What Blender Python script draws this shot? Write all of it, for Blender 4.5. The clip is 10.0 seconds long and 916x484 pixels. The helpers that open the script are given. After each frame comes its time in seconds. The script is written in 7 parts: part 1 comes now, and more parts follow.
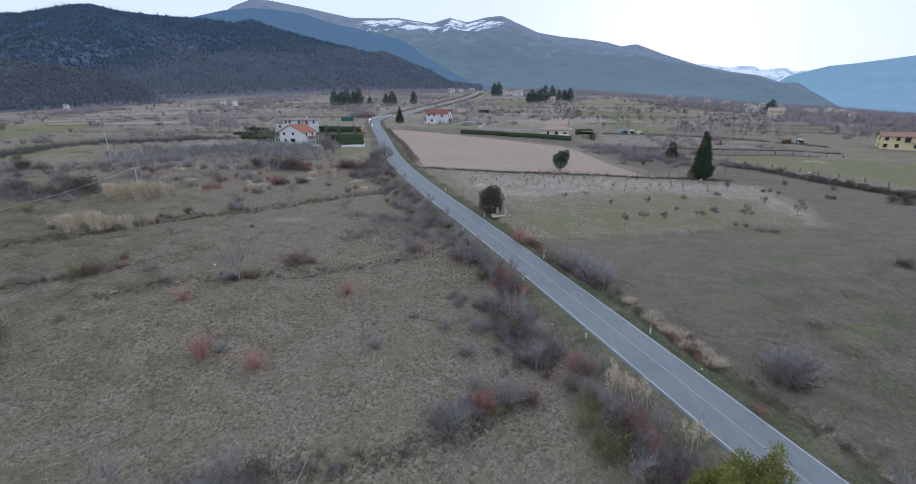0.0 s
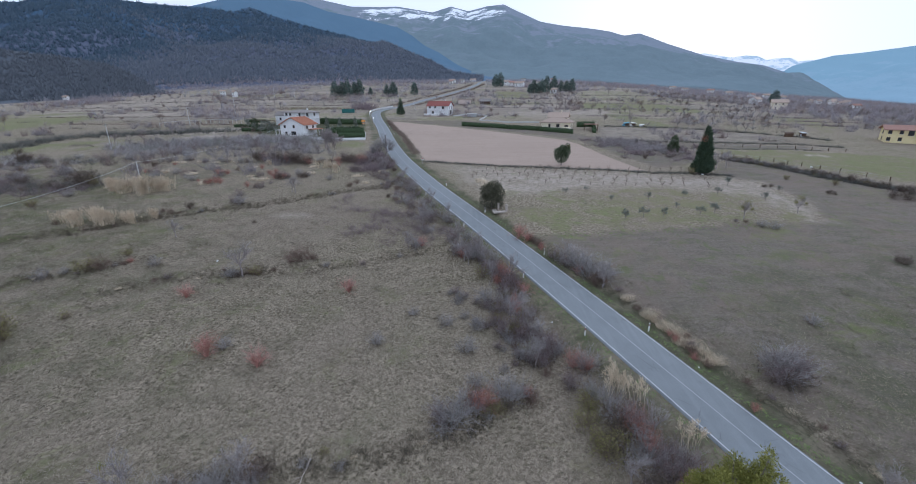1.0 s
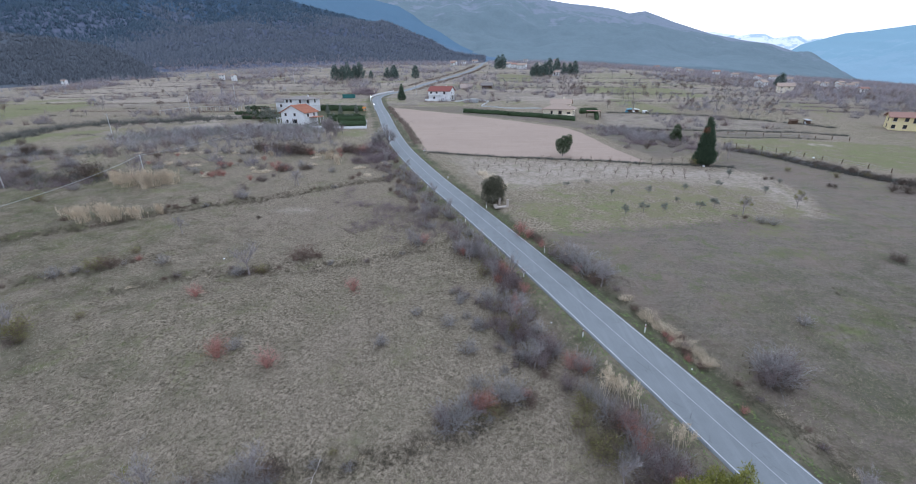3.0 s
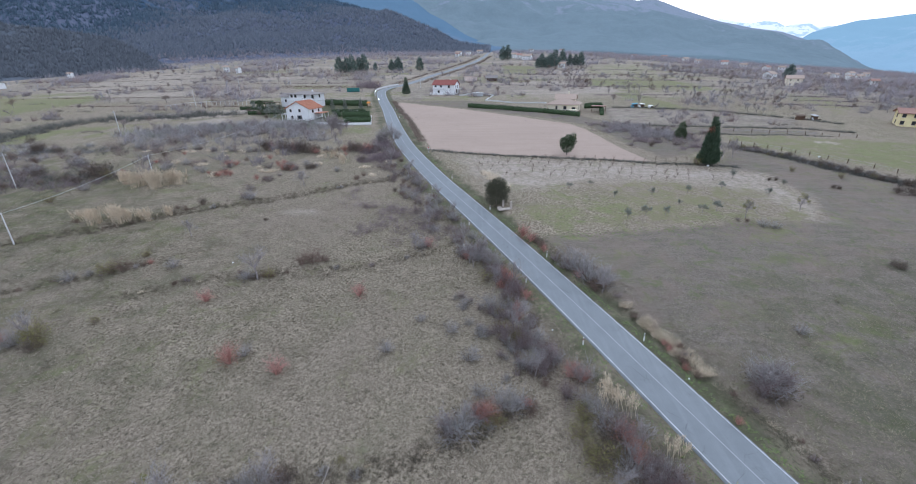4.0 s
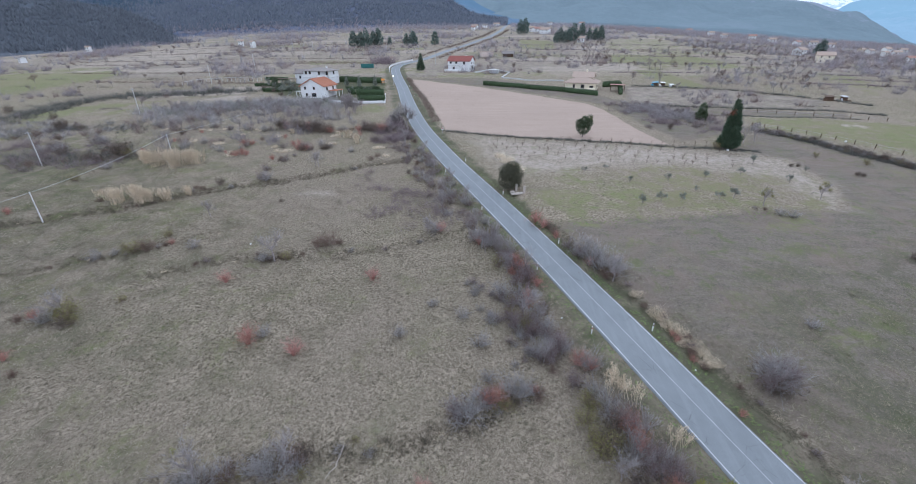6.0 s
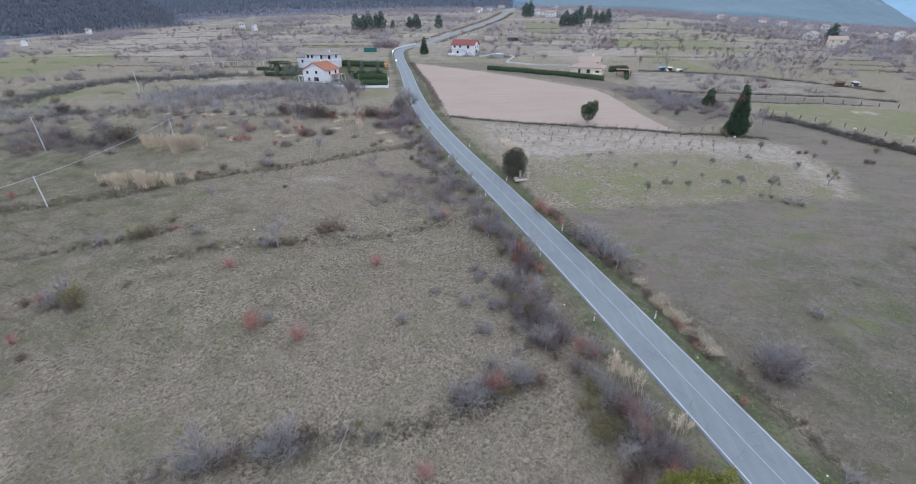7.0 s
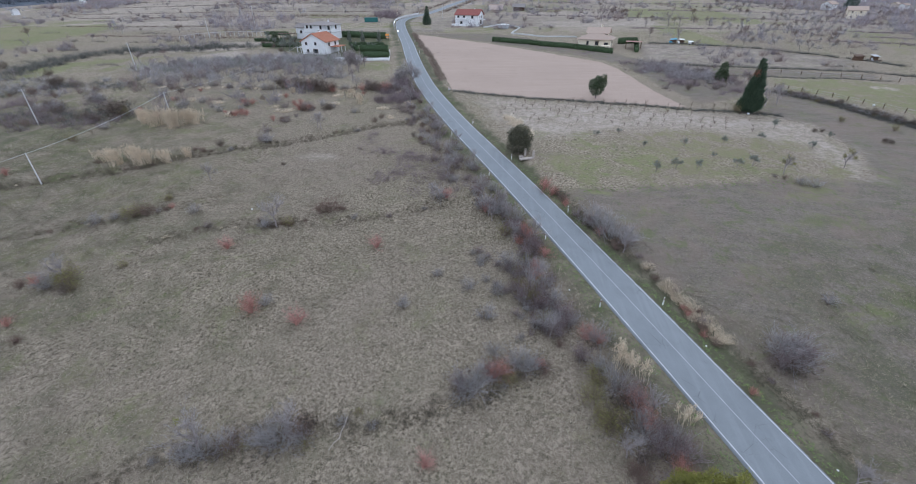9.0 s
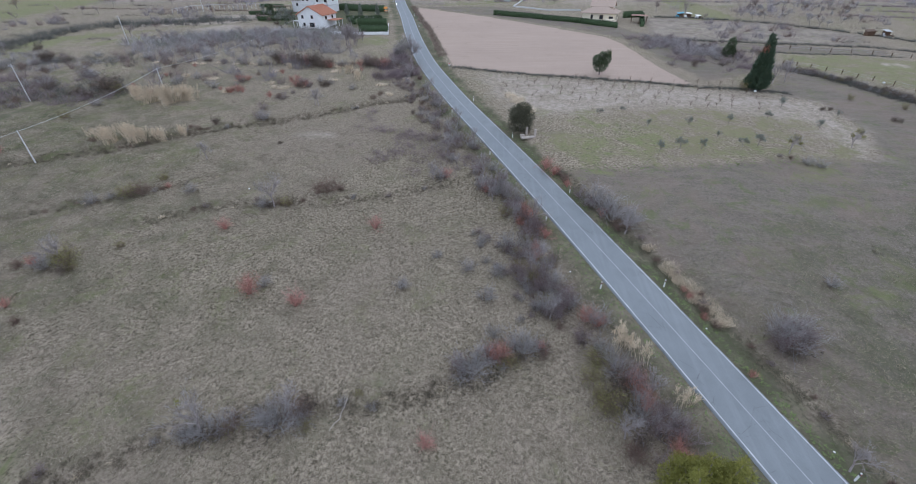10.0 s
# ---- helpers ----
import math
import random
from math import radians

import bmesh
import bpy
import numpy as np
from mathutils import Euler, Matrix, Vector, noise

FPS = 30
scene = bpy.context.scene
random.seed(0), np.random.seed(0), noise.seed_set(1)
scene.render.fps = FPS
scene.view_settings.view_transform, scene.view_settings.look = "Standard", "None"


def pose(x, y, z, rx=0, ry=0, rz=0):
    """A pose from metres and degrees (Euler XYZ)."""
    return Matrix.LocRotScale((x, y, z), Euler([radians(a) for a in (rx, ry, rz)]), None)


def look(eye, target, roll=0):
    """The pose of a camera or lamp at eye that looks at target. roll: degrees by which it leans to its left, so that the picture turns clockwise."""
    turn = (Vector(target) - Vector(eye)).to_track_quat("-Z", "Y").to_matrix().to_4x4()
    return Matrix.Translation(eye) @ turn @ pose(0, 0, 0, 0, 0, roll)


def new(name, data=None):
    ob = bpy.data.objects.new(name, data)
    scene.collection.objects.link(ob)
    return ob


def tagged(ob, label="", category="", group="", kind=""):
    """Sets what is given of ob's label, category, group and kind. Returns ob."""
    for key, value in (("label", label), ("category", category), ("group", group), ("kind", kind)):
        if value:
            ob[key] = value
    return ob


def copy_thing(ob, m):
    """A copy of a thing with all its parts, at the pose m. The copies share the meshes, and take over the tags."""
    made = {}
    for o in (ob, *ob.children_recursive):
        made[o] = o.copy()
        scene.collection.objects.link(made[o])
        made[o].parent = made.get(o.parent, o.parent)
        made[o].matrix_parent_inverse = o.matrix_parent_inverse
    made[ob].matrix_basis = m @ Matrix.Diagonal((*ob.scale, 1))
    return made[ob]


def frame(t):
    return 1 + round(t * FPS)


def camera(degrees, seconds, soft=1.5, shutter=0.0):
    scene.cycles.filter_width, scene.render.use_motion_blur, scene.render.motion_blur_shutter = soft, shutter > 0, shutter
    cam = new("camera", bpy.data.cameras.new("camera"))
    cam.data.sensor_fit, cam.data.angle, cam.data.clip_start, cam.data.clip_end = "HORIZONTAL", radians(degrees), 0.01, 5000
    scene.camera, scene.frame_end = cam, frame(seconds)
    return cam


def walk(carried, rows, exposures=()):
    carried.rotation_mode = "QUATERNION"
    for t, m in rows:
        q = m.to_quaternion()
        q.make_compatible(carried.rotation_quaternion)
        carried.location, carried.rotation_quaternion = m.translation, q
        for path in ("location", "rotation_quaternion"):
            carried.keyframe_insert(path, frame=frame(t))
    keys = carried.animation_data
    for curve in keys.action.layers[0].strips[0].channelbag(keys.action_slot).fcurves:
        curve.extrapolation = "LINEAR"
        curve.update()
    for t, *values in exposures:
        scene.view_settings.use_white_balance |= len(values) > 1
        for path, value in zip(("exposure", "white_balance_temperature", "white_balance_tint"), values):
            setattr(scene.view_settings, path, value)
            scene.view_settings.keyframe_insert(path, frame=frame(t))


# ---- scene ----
cam = camera(94.3, 10.0, soft=1.0)
PATH = [
    (0, (0.246, -0.548, 29.545), (0.229, 1.359, 28.945), -0.2),
    (0.5, (0.264, -0.616, 29.978), (0.244, 1.284, 29.352), -0.2),
    (1, (0.275, -0.674, 30.454), (0.253, 1.221, 29.814), -0.2),
    (1.5, (0.283, -0.717, 30.947), (0.26, 1.173, 30.293), -0.2),
    (2, (0.291, -0.766, 31.459), (0.265, 1.115, 30.779), -0.3),
    (2.5, (0.263, -0.824, 32.012), (0.236, 1.05, 31.313), -0.3),
    (4, (0.428, -1.039, 35.326), (0.377, 0.811, 34.568), -0.5),
    (4.5, (0.475, -1.056, 36.139), (0.404, 0.784, 35.358), -0.4),
    (5, (0.512, -1.072, 36.554), (0.424, 0.756, 35.748), -0.4),
    (5.5, (0.546, -1.108, 36.69), (0.445, 0.708, 35.86), -0.4),
    (7, (0.496, -1.025, 36.644), (0.373, 0.751, 35.732), -0.3),
    (7.5, (0.488, -0.86, 36.587), (0.361, 0.901, 35.647), -0.2),
    (8, (0.474, -0.415, 36.587), (0.344, 1.337, 35.632), -0.2),
    (8.5, (0.429, 0.1, 36.569), (0.297, 1.839, 35.59), -0.2),
    (9, (0.374, 0.773, 36.608), (0.242, 2.493, 35.597), -0.2),
    (9.5, (0.364, 1.191, 36.625), (0.234, 2.884, 35.568), -0.2),
    (10, (0.348, 1.392, 36.557), (0.219, 3.06, 35.461), -0.1),
]
walk(cam, [(t, look(eye, target, roll)) for t, eye, target, roll in PATH],
     [(0, -0.58, 5550, 8), (1, -0.49, 5550, 8), (2.5, -0.27, 5550, 8), (4, -0.12, 5600, 8), (7, -0.05, 5620, 8), (10, -0.22, 5650, 8)])

# ---- world and light ----
world = bpy.data.worlds.new("world")
scene.world = world
world.use_nodes = True
wn, wl = world.node_tree.nodes, world.node_tree.links
sky = wn.new("ShaderNodeTexSky")
sky.sky_type = "NISHITA"
sky.sun_disc = False
SUN_EL, SUN_AZ = 14.0, 25.0
sky.sun_elevation, sky.sun_rotation = radians(SUN_EL), radians(SUN_AZ)
sky.air_density, sky.dust_density, sky.ozone_density = 1.2, 2.5, 2.0
veil = wn.new("ShaderNodeMixRGB")
veil.inputs["Fac"].default_value = 0.92
veil.inputs["Color2"].default_value = (13.4, 13.75, 15.3, 1)
wl.new(sky.outputs["Color"], veil.inputs["Color1"])
wl.new(veil.outputs["Color"], wn["Background"].inputs["Color"])
wn["Background"].inputs["Strength"].default_value = 0.1
sun_data = bpy.data.lights.new("sun", "SUN")
sun_data.energy, sun_data.angle, sun_data.color = 0.5, radians(40), (1.0, 0.95, 0.9)
sun = new("sun", sun_data)
sun.matrix_world = look((0, 0, 300), (-300 * math.sin(radians(SUN_AZ)), -300 * math.cos(radians(SUN_AZ)), 300 - 300 * math.tan(radians(35))))


# ---- materials ----
class Mat:
    """Small helper round a node material."""

    def __init__(self, name, rough=0.9, spec=0.2):
        self.m = bpy.data.materials.new(name)
        self.m.use_nodes = True
        self.n, self.l = self.m.node_tree.nodes, self.m.node_tree.links
        self.b = self.n["Principled BSDF"]
        self.b.inputs["Roughness"].default_value = rough
        self.b.inputs["Specular IOR Level"].default_value = spec
        self.co = self.n.new("ShaderNodeTexCoord").outputs["Object"]

    def noise(self, scale, detail=4.0, rough=0.6, at=None, distortion=0.0):
        t = self.n.new("ShaderNodeTexNoise")
        t.inputs["Scale"].default_value, t.inputs["Detail"].default_value = scale, detail
        t.inputs["Roughness"].default_value, t.inputs["Distortion"].default_value = rough, distortion
        self.l.new(at or self.co, t.inputs["Vector"])
        return t.outputs["Fac"]

    def stretch(self, sx, sy, sz, rz=0.0):
        t = self.n.new("ShaderNodeMapping")
        t.inputs["Scale"].default_value = (sx, sy, sz)
        t.inputs["Rotation"].default_value = (0, 0, radians(rz))
        self.l.new(self.co, t.inputs["Vector"])
        return t.outputs["Vector"]

    def range(self, v, a, b, c=0.0, d=1.0):
        t = self.n.new("ShaderNodeMapRange")
        for k, x in zip(("From Min", "From Max", "To Min", "To Max"), (a, b, c, d)):
            t.inputs[k].default_value = x
        self.l.new(v, t.inputs["Value"])
        return t.outputs["Result"]

    def math(self, op, a, b):
        t = self.n.new("ShaderNodeMath")
        t.operation = op
        for i, x in enumerate((a, b)):
            if isinstance(x, (int, float)):
                t.inputs[i].default_value = x
            else:
                self.l.new(x, t.inputs[i])
        return t.outputs["Value"]

    def mix(self, f, a, b, mode="MIX"):
        t = self.n.new("ShaderNodeMixRGB")
        t.blend_type = mode
        for k, x in (("Fac", f), ("Color1", a), ("Color2", b)):
            if isinstance(x, (int, float)):
                t.inputs[k].default_value = x
            elif isinstance(x, tuple):
                t.inputs[k].default_value = (*x, 1)
            else:
                self.l.new(x, t.inputs[k])
        return t.outputs["Color"]

    def attr(self, name):
        t = self.n.new("ShaderNodeAttribute")
        t.attribute_name = name
        return t.outputs["Fac"]

    def rand(self):
        return self.n.new("ShaderNodeObjectInfo").outputs["Random"]

    def island(self):
        return self.n.new("ShaderNodeNewGeometry").outputs["Random Per Island"]

    def bump(self, h, strength=0.5, dist=0.05):
        t = self.n.new("ShaderNodeBump")
        t.inputs["Strength"].default_value, t.inputs["Distance"].default_value = strength, dist
        self.l.new(h, t.inputs["Height"])
        self.l.new(t.outputs["Normal"], self.b.inputs["Normal"])
        return self

    def done(self, color):
        if isinstance(color, tuple):
            self.b.inputs["Base Color"].default_value = (*color, 1)
        else:
            self.l.new(color, self.b.inputs["Base Color"])
        return self.m


def speckled(name, a, b, scale=6.0, rough=0.9, bump=0.0, spec=0.2, vary=0.25):
    """Two tones mixed by noise, with a change from object to object."""
    m = Mat(name, rough, spec)
    n = m.noise(scale, 6, 0.65)
    c = m.mix(m.range(n, 0.3, 0.7), a, b)
    c = m.mix(m.range(m.rand(), 0, 1, 0, vary), c, tuple(0.55 * x for x in a))
    if bump:
        m.bump(n, bump, 0.03)
    return m.done(c)


def leafy(name, a, b, rough=0.7, gain=1.0):
    """Leaves and twigs: a tone for every loose piece, a drift over the crown."""
    m = Mat(name, rough, 0.25)
    c = m.mix(m.island(), a, b)
    c = m.mix(m.range(m.noise(1.3, 3), 0.35, 0.7, 0, 0.6), c, tuple(0.5 * (x + y) * 0.6 for x, y in zip(a, b)))
    c = m.mix(m.range(m.rand(), 0, 1, 0, 0.3), c, tuple(0.6 * x for x in b))
    return m.done(m.mix(1.0, c, (0.71 * gain, 0.73 * gain, 0.75 * gain), "MULTIPLY"))


def ground_material():
    m = Mat("ground_soil_and_grass", 0.95, 0.1)
    big, mid, fine, grit = m.noise(0.035, 5), m.noise(0.22, 6, 0.65), m.noise(3.2, 6, 0.75, distortion=0.5), m.noise(11.0, 4, 0.7)
    tuft, wisp = m.noise(0.8, 5, 0.7, distortion=0.6), m.noise(2.3, 5, 0.7, distortion=0.7)
    drift = m.noise(1.0, 5, 0.65, at=m.stretch(0.30, 0.75, 1, 28))
    grass = m.mix(m.range(fine, 0.41, 0.59), (0.10, 0.08, 0.05), (0.67, 0.555, 0.41))
    grass = m.mix(m.range(tuft, 0.45, 0.68, 0, 0.45), grass, (0.44, 0.355, 0.27))
    grass = m.mix(m.range(mid, 0.46, 0.70, 0, 0.5), grass, (0.25, 0.235, 0.135))
    grass = m.mix(m.range(big, 0.42, 0.66, 0, 0.55), grass, (0.41, 0.325, 0.262))
    grass = m.mix(m.range(wisp, 0.52, 0.66, 0, 0.62), grass, (0.125, 0.115, 0.07))
    grass = m.mix(m.range(wisp, 0.46, 0.36, 0, 0.5), grass, (0.47, 0.39, 0.30))
    soil = m.mix(m.range(drift, 0.3, 0.7), (0.235, 0.195, 0.16), (0.345, 0.285, 0.235))
    soil = m.mix(m.range(mid, 0.46, 0.70, 0, 0.5), soil, (0.205, 0.205, 0.12))
    soil = m.mix(m.range(wisp, 0.52, 0.66, 0, 0.6), soil, (0.12, 0.11, 0.075))
    soil = m.mix(m.range(fine, 0.46, 0.62, 0, 0.6), soil, (0.135, 0.115, 0.09))
    soil = m.mix(m.range(m.noise(1.0, 3, 0.5, at=m.stretch(0.05, 0.6, 1, -14), distortion=0.8), 0.45, 0.65, 0, 0.22), soil, (0.40, 0.325, 0.27))
    soil = m.mix(m.range(m.noise(5.5, 4, 0.75), 0.54, 0.66, 0, 0.6), soil, (0.46, 0.40, 0.335))
    soil = m.mix(m.range(grit, 0.5, 0.7, 0, 0.5), soil, (0.42, 0.36, 0.29))
    soil = m.mix(m.range(m.noise(0.11, 5, 0.7, distortion=0.8), 0.46, 0.60, 0, 0.45), soil, (0.345, 0.255, 0.21))
    soil = m.mix(m.range(m.noise(0.35, 6, 0.75, distortion=0.6), 0.54, 0.64, 0, 0.6), soil, (0.20, 0.225, 0.09))
    rows = m.noise(1.0, 4, 0.6, at=m.stretch(0.05, 1.6, 1, 62))
    plough = m.mix(m.range(rows, 0.3, 0.7), (0.575, 0.435, 0.35), (0.71, 0.545, 0.445))
    plough = m.mix(m.range(big, 0.35, 0.7, 0, 0.55), plough, (0.55, 0.42, 0.345))
    plough = m.mix(m.range(fine, 0.4, 0.7, 0, 0.3), plough, (0.39, 0.30, 0.245))
    pale = m.mix(m.range(fine, 0.35, 0.7), (0.47, 0.385, 0.32), (0.78, 0.655, 0.56))
    pale = m.mix(m.range(tuft, 0.44, 0.62, 0, 0.6), pale, (0.27, 0.235, 0.15))
    green = m.mix(m.range(fine, 0.35, 0.7), (0.19, 0.215, 0.08), (0.40, 0.405, 0.195))
    green = m.mix(m.range(tuft, 0.42, 0.62, 0, 0.65), green, (0.33, 0.265, 0.18))
    green = m.mix(m.range(big, 0.45, 0.62, 0, 0.5), green, (0.36, 0.30, 0.19))
    # Dark grass of verge and lawn; also the painted lens falloff on outer ground.
    lush_dim = m.mix(m.range(fine, 0.3, 0.7), (0.095, 0.108, 0.055), (0.20, 0.195, 0.115))
    lush_dim = m.mix(m.range(tuft, 0.42, 0.62, 0, 0.6), lush_dim, (0.155, 0.135, 0.10))
    wob = m.math("ADD", m.range(mid, 0.3, 0.7, -0.3, 0.3), m.range(fine, 0.3, 0.7, -0.25, 0.25))

    def mask(name, width=0.16):
        return m.range(m.math("ADD", m.attr(name), wob), 0.5 - width, 0.5 + width)

    c = m.mix(mask("soil"), grass, soil)
    c = m.mix(mask("pale", 0.3), c, pale)
    patch = m.range(m.noise(0.17, 6, 0.75, distortion=0.6), 0.38, 0.62, -0.75, 0.5)
    c = m.mix(m.range(m.math("ADD", m.math("ADD", m.attr("green"), wob), patch), 0.25, 0.95, 0, 0.9), c, green)
    c = m.mix(m.range(m.math("ADD", m.attr("plough"), m.range(wob, -0.5, 0.5, -0.15, 0.15)), 0.4, 0.6), c, plough)
    c = m.mix(mask("lush_dim", 0.3), c, lush_dim)
    c = m.mix(1.0, c, (0.655, 0.672, 0.668), "MULTIPLY")
    m.bump(m.math("ADD", fine, m.math("MULTIPLY", grit, 0.5)), 0.8, 0.18)
    return m.done(c)


def asphalt_material():
    m = Mat("worn_asphalt", 0.75, 0.35)
    fine, mid = m.noise(14.0, 4, 0.7), m.noise(0.5, 5, 0.6)
    c = m.mix(m.range(fine, 0.3, 0.7), (0.235, 0.243, 0.258), (0.305, 0.313, 0.328))
    c = m.mix(m.range(mid, 0.4, 0.7, 0, 0.5), c, (0.215, 0.222, 0.236))
    wear = m.noise(1.0, 3, 0.5, at=m.stretch(1.6, 0.04, 1, 22))
    c = m.mix(m.range(wear, 0.5, 0.75, 0, 0.35), c, (0.36, 0.368, 0.382))
    crack = m.n.new("ShaderNodeTexVoronoi")
    crack.feature = "DISTANCE_TO_EDGE"
    crack.inputs["Scale"].default_value = 0.45
    m.l.new(m.co, crack.inputs["Vector"])
    line = m.math("MULTIPLY", m.range(crack.outputs["Distance"], 0.0, 0.012, 1, 0), m.range(mid, 0.52, 0.6))
    c = m.mix(m.math("MULTIPLY", line, 0.6), c, (0.08, 0.08, 0.085))
    m.bump(fine, 0.3, 0.01)
    return m.done(m.mix(1.0, c, (0.735, 0.775, 0.765), "MULTIPLY"))


def hill_material(name, wood_a, wood_b, pine, rock, pine_from, snow=0.0, relief=0.45):
    """Wooded slope: bare woods, dark conifers above a line, pale clearings, snow near the top."""
    m = Mat(name, 1.0, 0.0)
    tall = m.stretch(1.0, 1.0, 0.35)
    big, mid, fine = m.noise(0.0022, 6, 0.6, at=tall), m.noise(0.011, 6, 0.65, at=tall), m.noise(0.07, 6, 0.75, at=tall)
    c = m.mix(m.range(fine, 0.3, 0.72), wood_a, wood_b)
    c = m.mix(m.range(mid, 0.40, 0.68, 0, min(0.7, 0.1 + 1.8 * relief)), c, tuple(0.72 * x for x in wood_a))
    high = m.math("ADD", m.attr("rise"), m.range(mid, 0.3, 0.7, -0.35, 0.35))
    c = m.mix(m.math("MULTIPLY", m.range(high, pine_from, pine_from + 0.16), m.range(fine, 0.25, 0.6, 0.45, 1)), c, pine)
    c = m.mix(m.range(m.math("ADD", big, m.range(mid, 0.3, 0.7, -0.1, 0.1)), 0.60, 0.70, 0, min(0.6, 0.1 + 1.8 * relief)), c, rock)
    if snow:
        s = m.range(m.math("ADD", m.attr("snow"), m.math("ADD", m.range(mid, 0.3, 0.7, -0.75, 0.75), m.range(fine, 0.3, 0.7, -0.35, 0.35))), 0.66, 0.8)
        c = m.mix(m.math("MULTIPLY", s, m.range(m.attr("snow"), 0.05, 0.25)), c, (0.85, 0.88, 0.92))
    if relief:
        m.bump(m.math("ADD", fine, mid), relief, 6.0)
    return m.done(c)


GROUND = ground_material()
ASPHALT = asphalt_material()
PAINT_CENTRE = speckled("thin_road_paint", (0.42, 0.43, 0.44), (0.30, 0.31, 0.33), 1.2, 0.7, vary=0.0)
PAINT_FADED = speckled("faded_road_paint", (0.56, 0.57, 0.58), (0.40, 0.41, 0.43), 1.2, 0.7, vary=0.0)
BARK_GREY = leafy("grey_bare_twigs", (0.36, 0.32, 0.30), (0.68, 0.62, 0.59))
BARK_VIOLET = leafy("violet_brown_twigs", (0.24, 0.175, 0.175), (0.46, 0.355, 0.35))
BARK_RED = leafy("reddish_twigs", (0.50, 0.21, 0.165), (0.74, 0.41, 0.34), gain=1.15)
BARK_BROWN = leafy("brown_twigs", (0.21, 0.145, 0.11), (0.40, 0.295, 0.23))
LIMB_PALE = leafy("pale_weathered_branches", (0.36, 0.32, 0.295), (0.60, 0.55, 0.515))
LIMB_BROWN = leafy("brown_grey_branches", (0.34, 0.275, 0.255), (0.62, 0.53, 0.50))
TRUNK = speckled("tree_bark", (0.33, 0.29, 0.27), (0.20, 0.17, 0.155), 5.0, 0.95, 0.5)
LEAF_DARK = leafy("dark_evergreen_leaves", (0.085, 0.125, 0.065), (0.19, 0.235, 0.12))
LEAF_CYPRESS = leafy("conifer_needles", (0.075, 0.125, 0.08), (0.17, 0.225, 0.13))
# Needles of the distant pines, lightened and blued to imitate haze.
LEAF_HAZY_PINE = leafy("hazy_pine_needles", (0.14, 0.20, 0.17), (0.27, 0.345, 0.28))
LEAF_JUNIPER = leafy("brownish_juniper_needles", (0.115, 0.115, 0.07), (0.25, 0.23, 0.15))
LEAF_SCRUB = leafy("brown_scrub_leaves", (0.155, 0.12, 0.095), (0.32, 0.25, 0.195))
LEAF_PINE = leafy("yellow_green_pine_needles", (0.26, 0.27, 0.05), (0.48, 0.44, 0.11))
LEAF_OLIVE = leafy("grey_green_olive_leaves", (0.235, 0.255, 0.195), (0.41, 0.425, 0.345))
LEAF_RUST = leafy("rust_red_leaves", (0.30, 0.115, 0.07), (0.50, 0.23, 0.15), gain=1.15)
LEAF_BROWN = leafy("withered_brown_leaves", (0.21, 0.12, 0.10), (0.36, 0.225, 0.175))
LEAF_MOSS = leafy("moss_green_leaves", (0.20, 0.195, 0.07), (0.46, 0.41, 0.15), gain=1.2)
STRAW = leafy("dry_straw", (0.70, 0.54, 0.36), (0.98, 0.82, 0.60), gain=1.25)
GRASS = leafy("dry_meadow_grass", (0.19, 0.15, 0.095), (0.60, 0.50, 0.36))
GRASS_GREEN = leafy("green_verge_grass", (0.15, 0.24, 0.06), (0.34, 0.41, 0.14))
GRASS_LIP = leafy("dull_terrace_grass", (0.14, 0.115, 0.08), (0.30, 0.245, 0.17))
GRASS_FALLOW = leafy("short_fallow_grass", (0.13, 0.125, 0.075), (0.50, 0.42, 0.28))
BARK_DARK = leafy("dark_bank_twigs", (0.115, 0.115, 0.095), (0.26, 0.24, 0.20))
GRASS_RANK = leafy("dark_rank_grass", (0.11, 0.105, 0.06), (0.24, 0.20, 0.13))
HEDGE = leafy("clipped_hedge_leaves", (0.065, 0.11, 0.05), (0.14, 0.20, 0.09))
CONCRETE = speckled("weathered_concrete", (0.66, 0.66, 0.64), (0.52, 0.51, 0.50), 3.0, 0.9, 0.2)
WHITE_WALL = speckled("white_render", (0.80, 0.80, 0.80), (0.72, 0.72, 0.71), 0.8, 0.9, vary=0.05)
CREAM_WALL = speckled("cream_render", (0.82, 0.74, 0.58), (0.75, 0.67, 0.52), 0.8, 0.9, vary=0.05)
YELLOW_WALL = speckled("yellow_render", (0.76, 0.66, 0.38), (0.68, 0.58, 0.32), 0.8, 0.9, vary=0.05)
PINK_WALL = speckled("pale_pink_render", (0.72, 0.60, 0.54), (0.64, 0.54, 0.48), 0.8, 0.9, vary=0.2)
ROOF_ORANGE = speckled("orange_clay_tiles", (0.50, 0.235, 0.15), (0.40, 0.185, 0.12), 2.2, 0.85, 0.4)
ROOF_RED = speckled("dark_red_clay_tiles", (0.33, 0.125, 0.105), (0.26, 0.10, 0.085), 2.2, 0.85, 0.4)
ROOF_DUSTY = speckled("dusty_clay_tiles", (0.40, 0.24, 0.19), (0.31, 0.185, 0.15), 2.2, 0.85, 0.4)
ROOF_BEIGE = speckled("beige_clay_tiles", (0.46, 0.36, 0.29), (0.37, 0.29, 0.235), 2.2, 0.85, 0.4)
